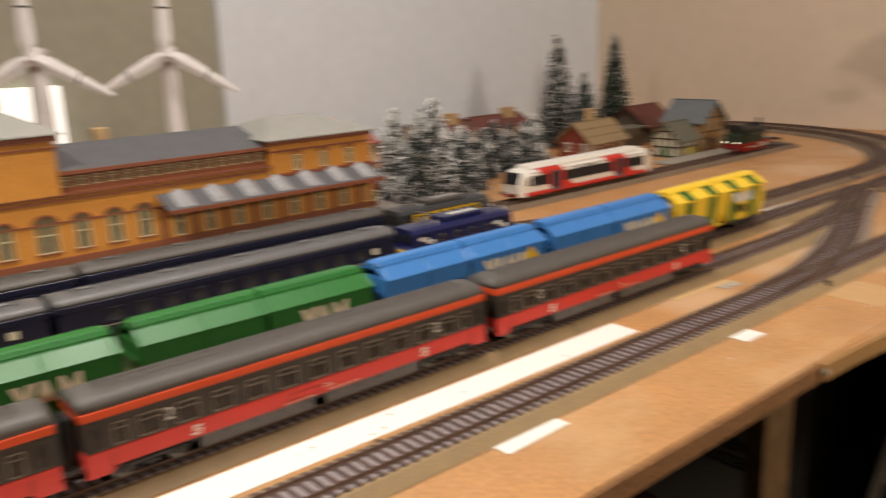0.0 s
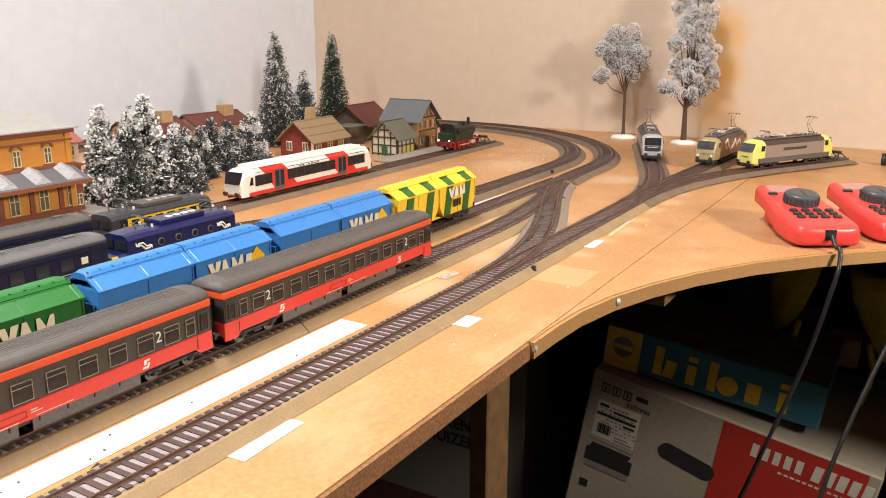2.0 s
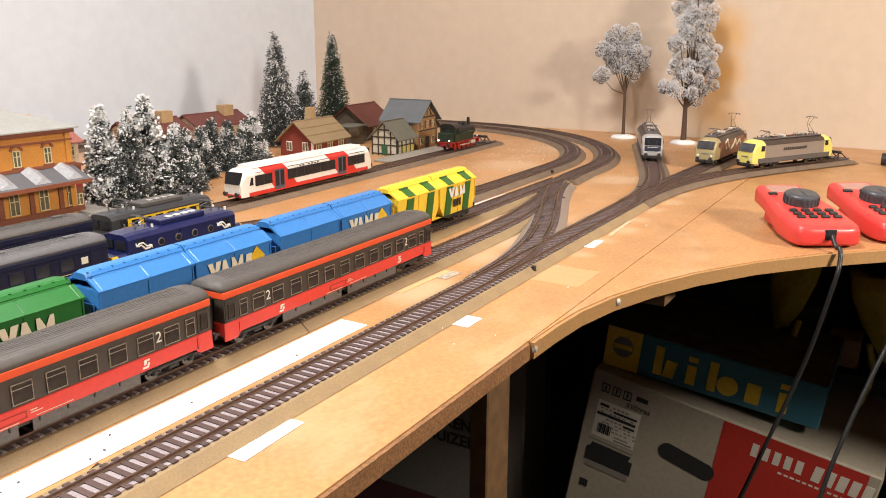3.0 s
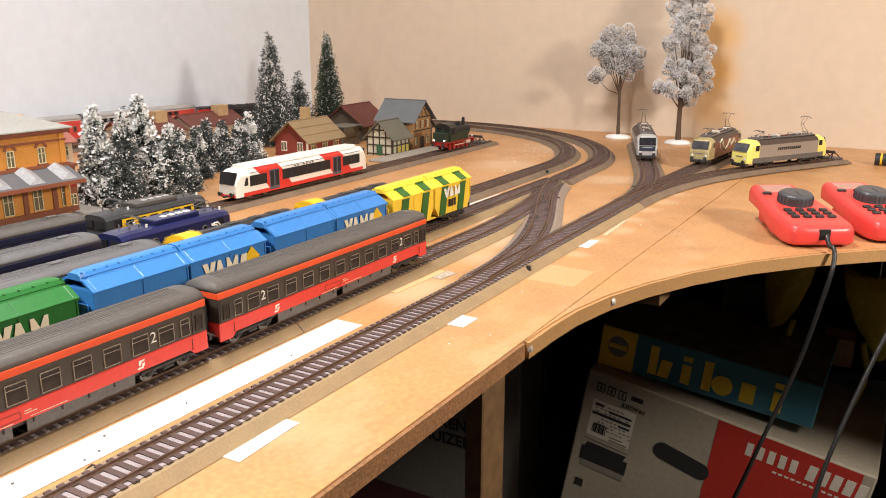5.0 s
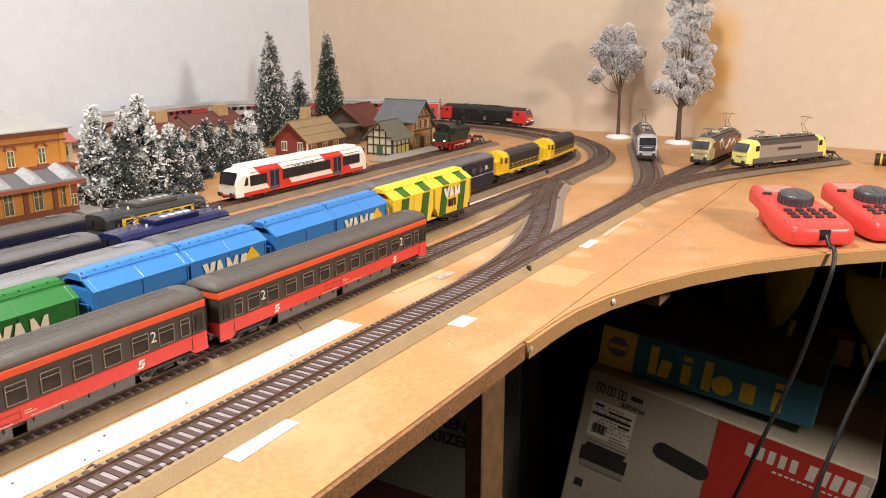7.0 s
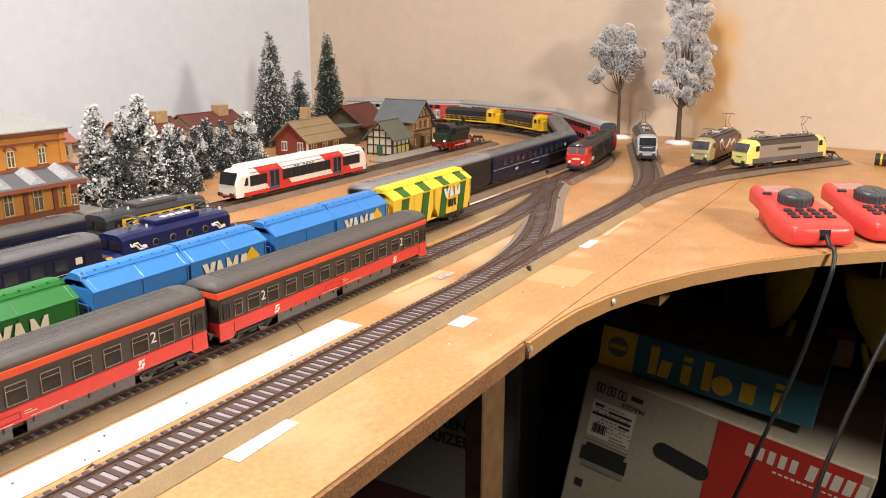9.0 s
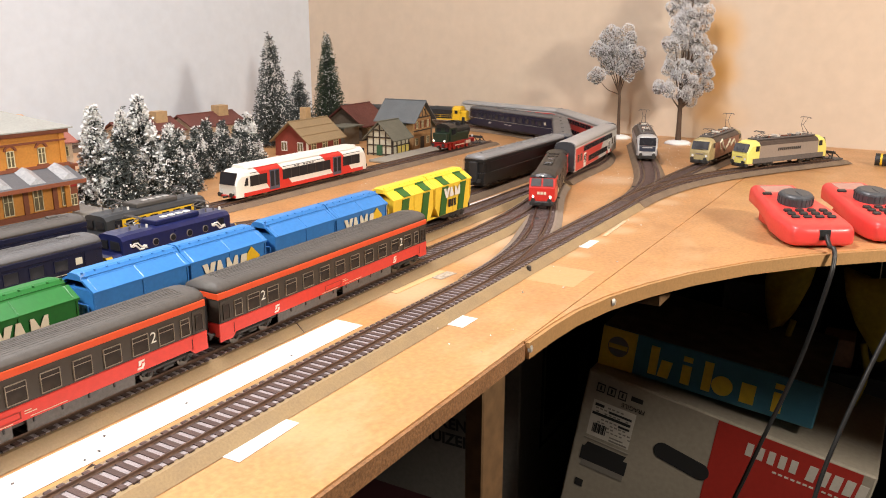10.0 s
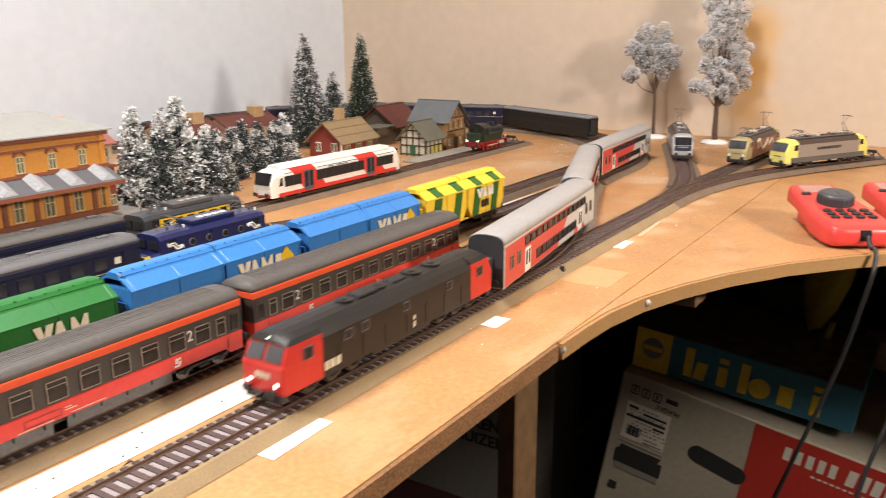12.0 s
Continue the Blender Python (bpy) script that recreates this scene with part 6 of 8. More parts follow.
    block(t, "porch_cornice", 0.6025, 0.618, yf + 0.001, yb - 0.018, 0.0620, 0.0650, BROWN)
    block(t, "notice_board", 0.604, 0.614, yf + 0.0025, yf + 0.0038, 0.038, 0.052, CHASSIS_RED, "red enamel notice board")
    house_window(t, 0.609, yf + 0.004, 0.022, 0.010, 0.014)
    return t


station()

# ---- small houses ----


def gable_house(name, label, x0, x1, y0, y1, wall_h, ridge_h, wall, roof, along="x", turn=0.0, over=0.006, ribs=0):
    """A house with a ridge along x or y; origin at its middle."""
    cx, cy = (x0 + x1) / 2, (y0 + y1) / 2
    a, b = (x1 - x0) / 2, (y1 - y0) / 2
    t = thing(name, label, "house", "small houses", pose(cx, cy, 0, 0, 0, turn))
    if along == "y":
        a, b = b, a
        spin = Matrix.Rotation(math.pi / 2, 4, "Z")
    else:
        spin = Matrix.Identity(4)
    bm = B()
    prof = [(-b, 0), (-b, wall_h), (0, ridge_h - 0.002), (b, wall_h), (b, 0)]
    along_x(bm, prof, -a, a)
    bmesh.ops.transform(bm, matrix=spin, verts=bm.verts[:])
    part("wall", bm, wall, t)
    for s in (-1, 1):
        k = (ridge_h - wall_h) / b
        bm = B()
        e = b + over
        pts = [(0, ridge_h), (s * e, wall_h - over * k), (s * e, wall_h - over * k + 0.0018), (0, ridge_h + 0.0020)]
        along_x(bm, pts, -a - over, a + over)
        bmesh.ops.transform(bm, matrix=spin, verts=bm.verts[:])
        r = part("roof", bm, roof, t)
        for q in range(1, ribs + 1):
            f = q / (ribs + 1)
            bm = B()
            yy, zz = s * e * f, ridge_h + 0.002 - (ridge_h - wall_h + over * k) * f
            bx(bm, -a - over, a + over, yy - 0.0008, yy + 0.0008, zz - 0.0006, zz + 0.0009)
            bmesh.ops.transform(bm, matrix=spin, verts=bm.verts[:])
            part("roof_batten", bm, roof, r)
    bm = B()
    bx(bm, -a - over, a + over, -0.0016, 0.0016, ridge_h + 0.0008, ridge_h + 0.0030, 0.0004)
    bmesh.ops.transform(bm, matrix=spin, verts=bm.verts[:])
    part("ridge_tile", bm, roof, t)
    return t, spin


def end_window(t, x, y, z, w, h, frame=WHITE):
    """A window on an end wall that faces -x."""
    bm = B()
    bx(bm, x - 0.0008, x, y - w / 2, y + w / 2, z - h / 2, z + h / 2)
    p = part("window", bm, frame, t)
    for o in (-1, 1):
        bm = B()
        bx(bm, x - 0.0012, x - 0.0006, y + o * w / 4 - w / 5.5, y + o * w / 4 + w / 5.5, z - h * 0.40, z + h * 0.40)
        part("pane", bm, LITPANE, p)


BARN_RED = mat("falu_red_boards", (0.20, 0.035, 0.022), 0.65, var=0.12, scale=400, bump=0.1)
TAN_ROOF = mat("tan_tar_roof", (0.27, 0.19, 0.10), 0.7, var=0.12, scale=400, bump=0.12)
MAROON = mat("maroon_tiles", (0.11, 0.028, 0.020), 0.65, var=0.18, scale=700, bump=0.3)
BLUE_SLATE = mat("blue_grey_slates", (0.115, 0.125, 0.130), 0.6, var=0.15, scale=700, bump=0.25)
MOSS_SLATE = mat("olive_grey_slates", (0.12, 0.115, 0.085), 0.65, var=0.15, scale=700, bump=0.25)
STUCCO = mat("old_stucco", (0.50, 0.47, 0.36), 0.7, var=0.08, scale=500, bump=0.1)
SANDWALL = mat("sandstone_wall", (0.42, 0.24, 0.10), 0.7, var=0.15, scale=500, bump=0.15)
TIMBER = mat("dark_timber", (0.045, 0.030, 0.020), 0.6, var=0.2, scale=500)
DOOR_GREEN = mat("door_green", (0.03, 0.09, 0.045), 0.5)
WARM_PANE = mat("yellowed_pane", (0.62, 0.50, 0.12), 0.3, var=0.15, scale=120, bump=0)

t, _ = gable_house("wooden_house", "red wooden house with white windows and tan roof", 1.130, 1.238, 0.945, 1.015, 0.031, 0.0605, BARN_RED, TAN_ROOF, "x", 4, 0.008, 2)
for y in (-0.020, 0.015):
    end_window(t, -0.0542, y, 0.018, 0.012, 0.017)
for x in (-0.036, 0.0, 0.036):
    house_window(t, x, -0.0352, 0.018, 0.016, 0.013)
block(t, "corner_board", -0.0546, -0.0516, -0.0357, -0.0327, 0, 0.031, WHITE)
block(t, "chimney", 0.022, 0.037, 0.020, 0.034, 0.030, 0.080, mat("chimney_tan", (0.45, 0.30, 0.15), 0.7))

t, _ = gable_house("barn", "dark wooden barn with maroon tiled roof", 1.366, 1.467, 1.000, 1.085, 0.036, 0.0685, mat("barn_boards", (0.085, 0.065, 0.045), 0.7, var=0.2, scale=300, bump=0.2), MAROON, "x", 6, 0.010)
house_window(t, -0.02, -0.0427, 0.020, 0.012, 0.010)

t, _ = gable_house("half_timbered_house", "white half-timbered house with olive slate roof", 1.222, 1.282, 0.822, 0.876, 0.034, 0.0600, STUCCO, MOSS_SLATE, "x", 3, 0.007)
a, b = 0.030, 0.027
for y in (-0.026, -0.013, 0.0, 0.013, 0.026):
    hh = 0.0600 - abs(y) * (0.0260 / 0.027) - 0.003
    block(t, "beam", -a - 0.0010, -a, y - 0.0013, y + 0.0013, 0, hh, TIMBER)
for z in (0.002, 0.018, 0.032, 0.045):
    w = b if z < 0.034 else (0.0600 - z) / 0.0260 * b * 0.9
    block(t, "beam", -a - 0.0012, -a, -w, w, z, z + 0.0022, TIMBER)
for x in (-0.029, -0.015, 0.0, 0.015, 0.0285):
    block(t, "beam", x - 0.0013, x + 0.0013, -b - 0.0010, -b, 0, 0.033, TIMBER)
for z in (0.001, 0.017, 0.031):
    block(t, "beam", -a, a, -b - 0.0012, -b, z, z + 0.0022, TIMBER)
block(t, "door", -a - 0.0014, -a, -0.006, 0.006, 0.001, 0.020, DOOR_GREEN, "green plank door")
for x, w in ((-0.0075, 0.011), (0.0075, 0.011), (0.0220, 0.010)):
    block(t, "window", x - w / 2, x + w / 2, -b - 0.0008, -b, 0.0045, 0.0170, WARM_PANE, "yellowed window")

t2, _ = gable_house("inn_house", "tall sandstone house with timber gable and blue-grey slate roof", 1.304, 1.372, 0.830, 0.9034, 0.060, 0.090, SANDWALL, BLUE_SLATE, "y", 3, 0.009)
yg = -0.0367
for p0, p1 in (((0, 0.062), (0, 0.086)), ((-0.022, 0.061), (0, 0.083)), ((0.022, 0.061), (0, 0.083)), ((-0.012, 0.062), (-0.012, 0.076)), ((0.012, 0.062), (0.012, 0.076))):
    bm = B()
    tube(bm, [(p0[0], yg, p0[1]), (p1[0], yg, p1[1])], 0.0011, 4)
    part("beam", bm, TIMBER, t2)
for z in (0.0595, 0.0350):
    block(t2, "beam", -0.0335, 0.0335, yg - 0.001, yg + 0.0004, z, z + 0.0024, TIMBER)
for x in (-0.021, 0.0, 0.021):
    house_window(t2, x, yg, 0.0475, 0.0085, 0.0135)
    for o in (-0.0065, 0.0065):
        block(t2, "shutter", x + o - 0.0018, x + o + 0.0018, yg - 0.0012, yg, 0.0405, 0.0545, BROWN)
block(t2, "door", -0.007, 0.007, yg - 0.0010, yg, 0.0, 0.024, TIMBER, "dark plank door")
for x in (-0.022, 0.022):
    house_window(t2, x, yg, 0.016, 0.010, 0.014)
end_window(t2, -0.0337, -0.016, 0.045, 0.010, 0.013)
end_window(t2, -0.0337, 0.016, 0.045, 0.010, 0.013)
dorm = thing("lean_to_shed", "grey plank lean-to beside the tall house", "shed")
bm = B()
loft(bm, [[(1.378, y, 0.0), (1.411, y, 0.0), (1.411, y, 0.038), (1.378, y, 0.064)] for y in (0.850, 0.900)])
part("wall", bm, mat("shed_boards", (0.14, 0.115, 0.08), 0.7), dorm)
bm = B()
loft(bm, [[(1.377, y, 0.0650), (1.418, y, 0.0330), (1.418, y, 0.0350), (1.377, y, 0.0670)] for y in (0.843, 0.907)])
part("roof", bm, MOSS_SLATE, dorm)

yard = thing("station_yard", "grey paved yard slab before the small houses", "pavement")
block(yard, "paving", 1.150, 1.375, 0.779, 0.8210, 0.0, 0.0045, mat("pavement_grey", (0.30, 0.27, 0.22), 0.8, var=0.12, scale=500, bump=0.2), "", 0.001)
shed = thing("shed", "small brown plank shed between the houses", "shed")
block(shed, "wall", 1.285, 1.335, 0.975, 1.010, 0.0, 0.036, mat("shed_boards", (0.14, 0.115, 0.08), 0.7, var=0.2, scale=300, bump=0.2))
block(shed, "roof", 1.278, 1.342, 0.968, 1.016, 0.036, 0.0385, MOSS_SLATE)
barrel = thing("barrel", "small wooden barrel by the shed", "barrel", at=pose(1.205, 0.905, 0.0))
bm = B()
loft(bm, [[(r * math.cos(2 * math.pi * i / 12), r * math.sin(2 * math.pi * i / 12), z) for i in range(12)] for r, z in ((0.0055, 0), (0.0072, 0.006), (0.0072, 0.009), (0.0055, 0.015))])
part("staves", bm, mat("shed_boards", (0.14, 0.115, 0.08), 0.7), barrel)

# houses behind the trees
t, _ = gable_house("apartment_house", "beige house with pink-red roof behind the station", 0.668, 0.715, 1.010, 1.070, 0.072, 0.088, mat("pale_pink_render", (0.55, 0.42, 0.30), 0.7), mat("pink_red_tiles", (0.34, 0.12, 0.09), 0.65, var=0.15, scale=600, bump=0.2), "x", 0)
for x in (-0.012, 0.012):
    for z in (0.030, 0.058):
        house_window(t, x, -0.0302, z, 0.010, 0.014)
for z in (0.030, 0.058):
    end_window(t, -0.0237, 0.0, z, 0.012, 0.014)
for xc, w in ((0.98, 0.12), (1.13, 0.13)):
    t, _ = gable_house("terraced_house", "low house with brown-red roof behind the pines", xc - w / 2, xc + w / 2, 1.150, 1.220, 0.048, 0.066, mat("pale_pink_render", (0.55, 0.42, 0.30), 0.7), mat("brown_red_tiles", (0.13, 0.038, 0.028), 0.65, var=0.15, scale=600, bump=0.2), "x", 0)
    for x in (-0.035, 0.0, 0.035):
        house_window(t, x, -0.0352, 0.034, 0.011, 0.014)
    block(t, "chimney", 0.02, 0.045, -0.015, 0.005, 0.052, 0.080, mat("chimney_tan", (0.45, 0.30, 0.15), 0.7))

# ---- wind turbines ----
TURB = mat("turbine_white", (0.74, 0.70, 0.68), 0.45, var=0.04, scale=200)


def turbine(x, y, hub, spin):
    t = thing("wind_turbine", "white model wind turbine with three banded blades", "wind turbine", "wind turbines", pose(x, y, 0, 0, 0, -25))
    bm = B()
    cyl(bm, (0, 0, 0), "z", 0.0150, hub - 0.006, 24, 0.0100)
    part("tower", bm, TURB, t, "", smooth=False)
    bm = B()
    loft(bm, [[(yy * 0.9, xx, hub + zz) for yy, zz in ((-0.010, -0.008), (0.010, -0.008), (0.011, 0.006), (0.004, 0.011), (-0.004, 0.011), (-0.011, 0.006))] for xx in (-0.020, 0.026)])
    part("nacelle", bm, TURB, t)
    bm = B()
    cyl(bm, (0, -0.020, hub), (0, -1, 0), 0.0115, 0.010, 20, 0.005)
    h = part("hub", bm, TURB, t)
    for k in range(3):
        a = radians(spin + 120 * k)
        d, p = Vector((math.sin(a), 0, math.cos(a))), Vector((math.cos(a), 0, -math.sin(a)))
        c = Vector((0, -0.026, hub))
        rings = []
        for r, w, th in ((0.004, 0.0060, 0.0050), (0.020, 0.0105, 0.0036), (0.050, 0.0088, 0.0028), (0.076, 0.0062, 0.0020), (0.100, 0.0030, 0.0012)):
            m = c + d * r
            rings.append([m - p * w, m + Vector((0, -th, 0)), m + p * w * 0.8, m + Vector((0, th, 0))])
        bm = B()
        loft(bm, rings)
        bl = part("blade", bm, TURB, t)
        bm = B()
        rr = []
        for r, w, th in ((0.0560, 0.0087, 0.0031), (0.0585, 0.0086, 0.0031)):
            m = c + d * r
            rr.append([m - p * w, m + Vector((0, -th, 0)), m + p * w * 0.8, m + Vector((0, th, 0))])
        loft(bm, rr)
        part("band", bm, FRAME_GREY, bl)


turbine(0.449, 1.10, 0.212, 2)
turbine(0.283, 1.10, 0.214, 0)
# white panel with emission added, for a bright area on the alcove wall
sheet_ = thing("bright_panel", "bright white glowing panel on the alcove wall", "lamp")
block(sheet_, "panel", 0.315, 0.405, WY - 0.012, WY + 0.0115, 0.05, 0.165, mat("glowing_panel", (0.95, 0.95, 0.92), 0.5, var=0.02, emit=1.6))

# ---- trees ----
from mathutils import noise

NEEDLE = mat("pine_needles", (0.030, 0.055, 0.026), 0.7, var=0.35, scale=500, bump=0.1)
NEEDLE_GREY = mat("grey_green_needles", (0.075, 0.088, 0.082), 0.7, var=0.35, scale=500, bump=0.1)
TRUNK = mat("bark", (0.085, 0.050, 0.030), 0.8, var=0.25, scale=400, bump=0.4)
FROST = mat("frosted_foliage", (0.80, 0.80, 0.81), 0.8, var=0.10, scale=600, bump=0.2)
TWIG = mat("dark_twigs", (0.10, 0.095, 0.085), 0.8, var=0.3, scale=600)


def flakes(name, items, material, parent, kind="stuff"):
    """Many small bent leaves: items of centre, direction, width, length."""
    vs, fs = [], []
    for c, d, w, l in items:
        d = d.normalized()
        s = d.cross(Vector((random.uniform(-1, 1), random.uniform(-1, 1), random.uniform(-1, 1))))
        if s.length < 1e-4:
            s = Vector((1, 0, 0))
        s.normalize()
        n = d.cross(s) * (l * 0.18)
        i = len(vs)
        vs += [c, c + d * l * 0.5 + s * w + n, c + d * l, c + d * l * 0.5 - s * w + n]
        fs += [(i, i + 1, i + 2), (i, i + 2, i + 3)]
    me = bpy.data.meshes.new(name)
    me.from_pydata([tuple(v) for v in vs], [], fs)
    me.materials.append(material)
    ob = new(name, me)
    ob.parent = parent
    return ob


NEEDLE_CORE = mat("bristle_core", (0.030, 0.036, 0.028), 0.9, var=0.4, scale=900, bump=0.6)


def pine(x, y, h, r, snow, seed, needle=NEEDLE, n=2600, label=""):
    random.seed(seed)
    t = thing("pine_tree", label or "snow-dusted dark green model pine", "tree", "model pines", pose(x, y, 0, random.uniform(-2, 2), random.uniform(-2, 2), seed * 37))
    bm = B()
    tube(bm, [(0, 0, 0), (0.0005, 0, h * 0.5), (0, 0, h * 0.97)], [0.0042 * h / 0.13, 0.0028 * h / 0.13, 0.0006], 7)
    part("trunk", bm, TRUNK, t)
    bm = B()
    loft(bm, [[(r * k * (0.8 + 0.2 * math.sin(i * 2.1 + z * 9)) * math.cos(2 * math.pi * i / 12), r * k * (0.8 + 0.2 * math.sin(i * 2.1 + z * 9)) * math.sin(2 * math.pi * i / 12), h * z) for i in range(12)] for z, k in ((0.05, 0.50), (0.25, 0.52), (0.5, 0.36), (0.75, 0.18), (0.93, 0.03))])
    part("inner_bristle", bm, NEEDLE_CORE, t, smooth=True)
    green, white = [], []
    n = int(n * 3.4)
    nb = int(n / 14)
    for k in range(nb):
        f = (k + random.random()) / nb
        f = 1 - (1 - f) ** 0.56
        z = h * (0.07 + 0.92 * f)
        rad = 1.06 * r * (1 - f) ** 0.88 * random.uniform(0.84, 1.05) + 0.0016
        a = k * 2.39996 + random.uniform(-0.4, 0.4)
        d = Vector((math.cos(a), math.sin(a), 0))
        for j in range(14):
            q = random.uniform(0.25, 1.0)
            c = Vector((0, 0, z)) + d * rad * q + Vector((0, 0, -rad * 0.35 * q)) + Vector((random.gauss(0, 0.0016), random.gauss(0, 0.0016), random.gauss(0, 0.0014)))
            dd = d * random.uniform(0.4, 1) + Vector((random.uniform(-0.6, 0.6), random.uniform(-0.6, 0.6), random.uniform(-0.5, 0.4)))
            drift = noise.noise(c * 75 + Vector((seed * 3.1, 0, 0)))
            if random.random() < snow * (0.25 + 0.7 * q) * (0.40 + 1.8 * f ** 1.5) * (2.1 if drift > 0.03 else 0.32):
                w = 1.0 + 1.3 * max(0.0, snow - 0.6) * (1 + f)
                white.append((c + Vector((0, 0, 0.0006)), dd, w * random.uniform(0.0009, 0.0019), w * random.uniform(0.0017, 0.0034)))
            else:
                green.append((c, dd, random.uniform(0.0005, 0.0012), random.uniform(0.0032, 0.0060)))
    flakes("crown", green, needle, t)
    if white:
        sn = flakes("snow_cover", white, SNOW, t)
        sn["label"] = "white flocked snow"
    return t


for k, (x, y, h, r, s) in enumerate(((0.675, 0.905, 0.1295, 0.029, 0.95), (0.692, 0.880, 0.126, 0.028, 0.40), (0.748, 0.905, 0.138, 0.040, 0.85), (0.776, 0.885, 0.097, 0.031, 0.55), (0.8015, 0.895, 0.0886, 0.031, 0.50), (0.813, 0.930, 0.0935, 0.027, 0.66),
                                     (0.8830, 0.950, 0.080, 0.023, 0.50), (0.9375, 0.985, 0.0855, 0.025, 0.48), (0.960, 0.972, 0.081, 0.027, 0.46), (0.9866, 0.960, 0.081, 0.027, 0.50), (1.025, 0.975, 0.088, 0.027, 0.78))):
    pine(x, y, h, r, s, k + 3, NEEDLE if s < 0.4 else NEEDLE_GREY, 3000 if h > 0.1 else 2000, "heavily snow-flocked model pine" if s > 0.7 else "snow-dusted dark green model pine")
pine(1.262, 1.130, 0.218, 0.050, 0.26, 31, NEEDLE_GREY, 4600, "tall dark model pine with light frost")
pine(1.228, 1.105, 0.168, 0.042, 0.28, 34, NEEDLE_GREY, 2600, "dark model pine with light frost")
pine(1.325, 1.120, 0.143, 0.044, 0.34, 32, NEEDLE_GREY, 2600, "dark model pine with frosted tips")
pine(1.440, 1.130, 0.219, 0.040, 0.14, 33, NEEDLE, 3800, "tall slim dark green model pine")


def frosted_tree(x, y, trunk_h, blobs, seed, label, trunk_r, lean=(0, 0), share=0.86):
    random.seed(seed)
    t = thing("frosted_tree", label, "tree", "frosted trees", pose(x, y, 0))
    bm = B()
    tube(bm, [(0, 0, 0.003), (lean[0] * 0.3, lean[1] * 0.3, trunk_h * 0.4), (lean[0], lean[1], trunk_h), (lean[0], lean[1] * 1.1, trunk_h * 1.35)], [trunk_r, trunk_r * 0.8, trunk_r * 0.65, trunk_r * 0.25], 8)
    tr = part("trunk", bm, TRUNK, t)
    top = Vector((lean[0], lean[1], trunk_h * 0.85))
    white, dark = [], []
    for cx, cy, cz, rr in blobs:
        c = Vector((cx, cy, cz))
        bm = B()
        mid = top.lerp(c, 0.5) + Vector((0, random.uniform(-0.006, 0.006), -0.008))
        tube(bm, [top, mid, c], [trunk_r * 0.34, trunk_r * 0.2, trunk_r * 0.1], 5)
        part("limb", bm, TRUNK, tr)
        for _ in range(int(rr / 0.03 * 9)):
            v = Vector((random.gauss(0, 1), random.gauss(0, 1), random.gauss(0, 1))).normalized()
            k = c + v * rr * random.uniform(0.50, 0.86)
            kr = random.uniform(0.0090, 0.0140)
            for _ in range(430):
                u = Vector((random.gauss(0, 1), random.gauss(0, 1), random.gauss(0, 1))).normalized()
                p = k + u * kr * random.uniform(0.80, 1.0)
                dd = u + Vector((random.uniform(-0.8, 0.8), random.uniform(-0.8, 0.8), random.uniform(-0.8, 0.8)))
                if random.random() < share + 0.30 * u.z:
                    white.append((p, dd, random.uniform(0.0007, 0.0014), random.uniform(0.0015, 0.0028)))
                else:
                    dark.append((k + u * kr * 0.8, dd, random.uniform(0.0005, 0.0011), random.uniform(0.0025, 0.0042)))
    flakes("crown", white, FROST, t)["label"] = "grey-white frosted leaf clumps"
    flakes("twig_mass", dark, TWIG, t)
    bm = B()
    loft(bm, [[(r * math.cos(2 * math.pi * i / 24) * (1 + 0.06 * math.sin(i * 1.7)), r * math.sin(2 * math.pi * i / 24) * (1 + 0.06 * math.cos(i * 2.3)), z) for i in range(24)] for r, z in ((0.026, 0), (0.0255, 0.003), (0.020, 0.0062), (0.008, 0.0080))])
    part("snow_base", bm, SNOW, t, "white snow foot disc", smooth=True)




def crown(scale, tall, back, spots):
    """Leaf clumps from sideways place, height and radius in hundredths of a metre, seen square on."""
    out = []
    for k, (u, z, r) in enumerate(spots):
        u, z, r, d = u * scale * 0.88 - back, z * scale * tall, r * scale, 0.012 * math.sin(k * 2.3)
        out.append((0.51 * u + 0.86 * d, -0.86 * u + 0.51 * d, z, r))
    return out


frosted_tree(1.700, 0.562, 0.108, crown(0.01, 0.915, 0.010, ((-1.9, 22.3, 2.3), (2.7, 22.9, 1.8), (3.5, 18.7, 2.6), (-0.6, 17.5, 2.4), (-3.9, 19.2, 2.2), (-5.0, 13.9, 1.6), (1.0, 20.3, 2.4), (1.9, 15.4, 1.6), (-2.4, 19.8, 2.2), (3.6, 16.6, 1.8))), 71, "frosted grey deciduous model tree on a snow disc", 0.0042, (0, 0.002), 0.66)
frosted_tree(1.675, 0.428, 0.082, crown(0.01, 1.0, 0.009, ((-2.6, 11.0, 2.5), (3.0, 10.0, 2.8), (0.6, 12.0, 2.9), (5.4, 11.2, 1.9), (-1.0, 15.3, 2.5), (4.6, 14.1, 2.7), (1.8, 16.5, 2.6), (-1.4, 19.2, 2.5), (5.4, 18.2, 2.3), (2.6, 20.6, 3.2), (0.6, 23.1, 2.5), (4.6, 23.5, 2.0), (-0.2, 27.1, 2.5), (3.8, 27.6, 2.5), (2.2, 29.2, 2.8), (1.0, 25.5, 2.3), (1.8, 32.0, 2.4))), 72, "tall white frosted model tree on a snow disc", 0.0065, (0, 0.001), 0.80)

# ---- on the table ----


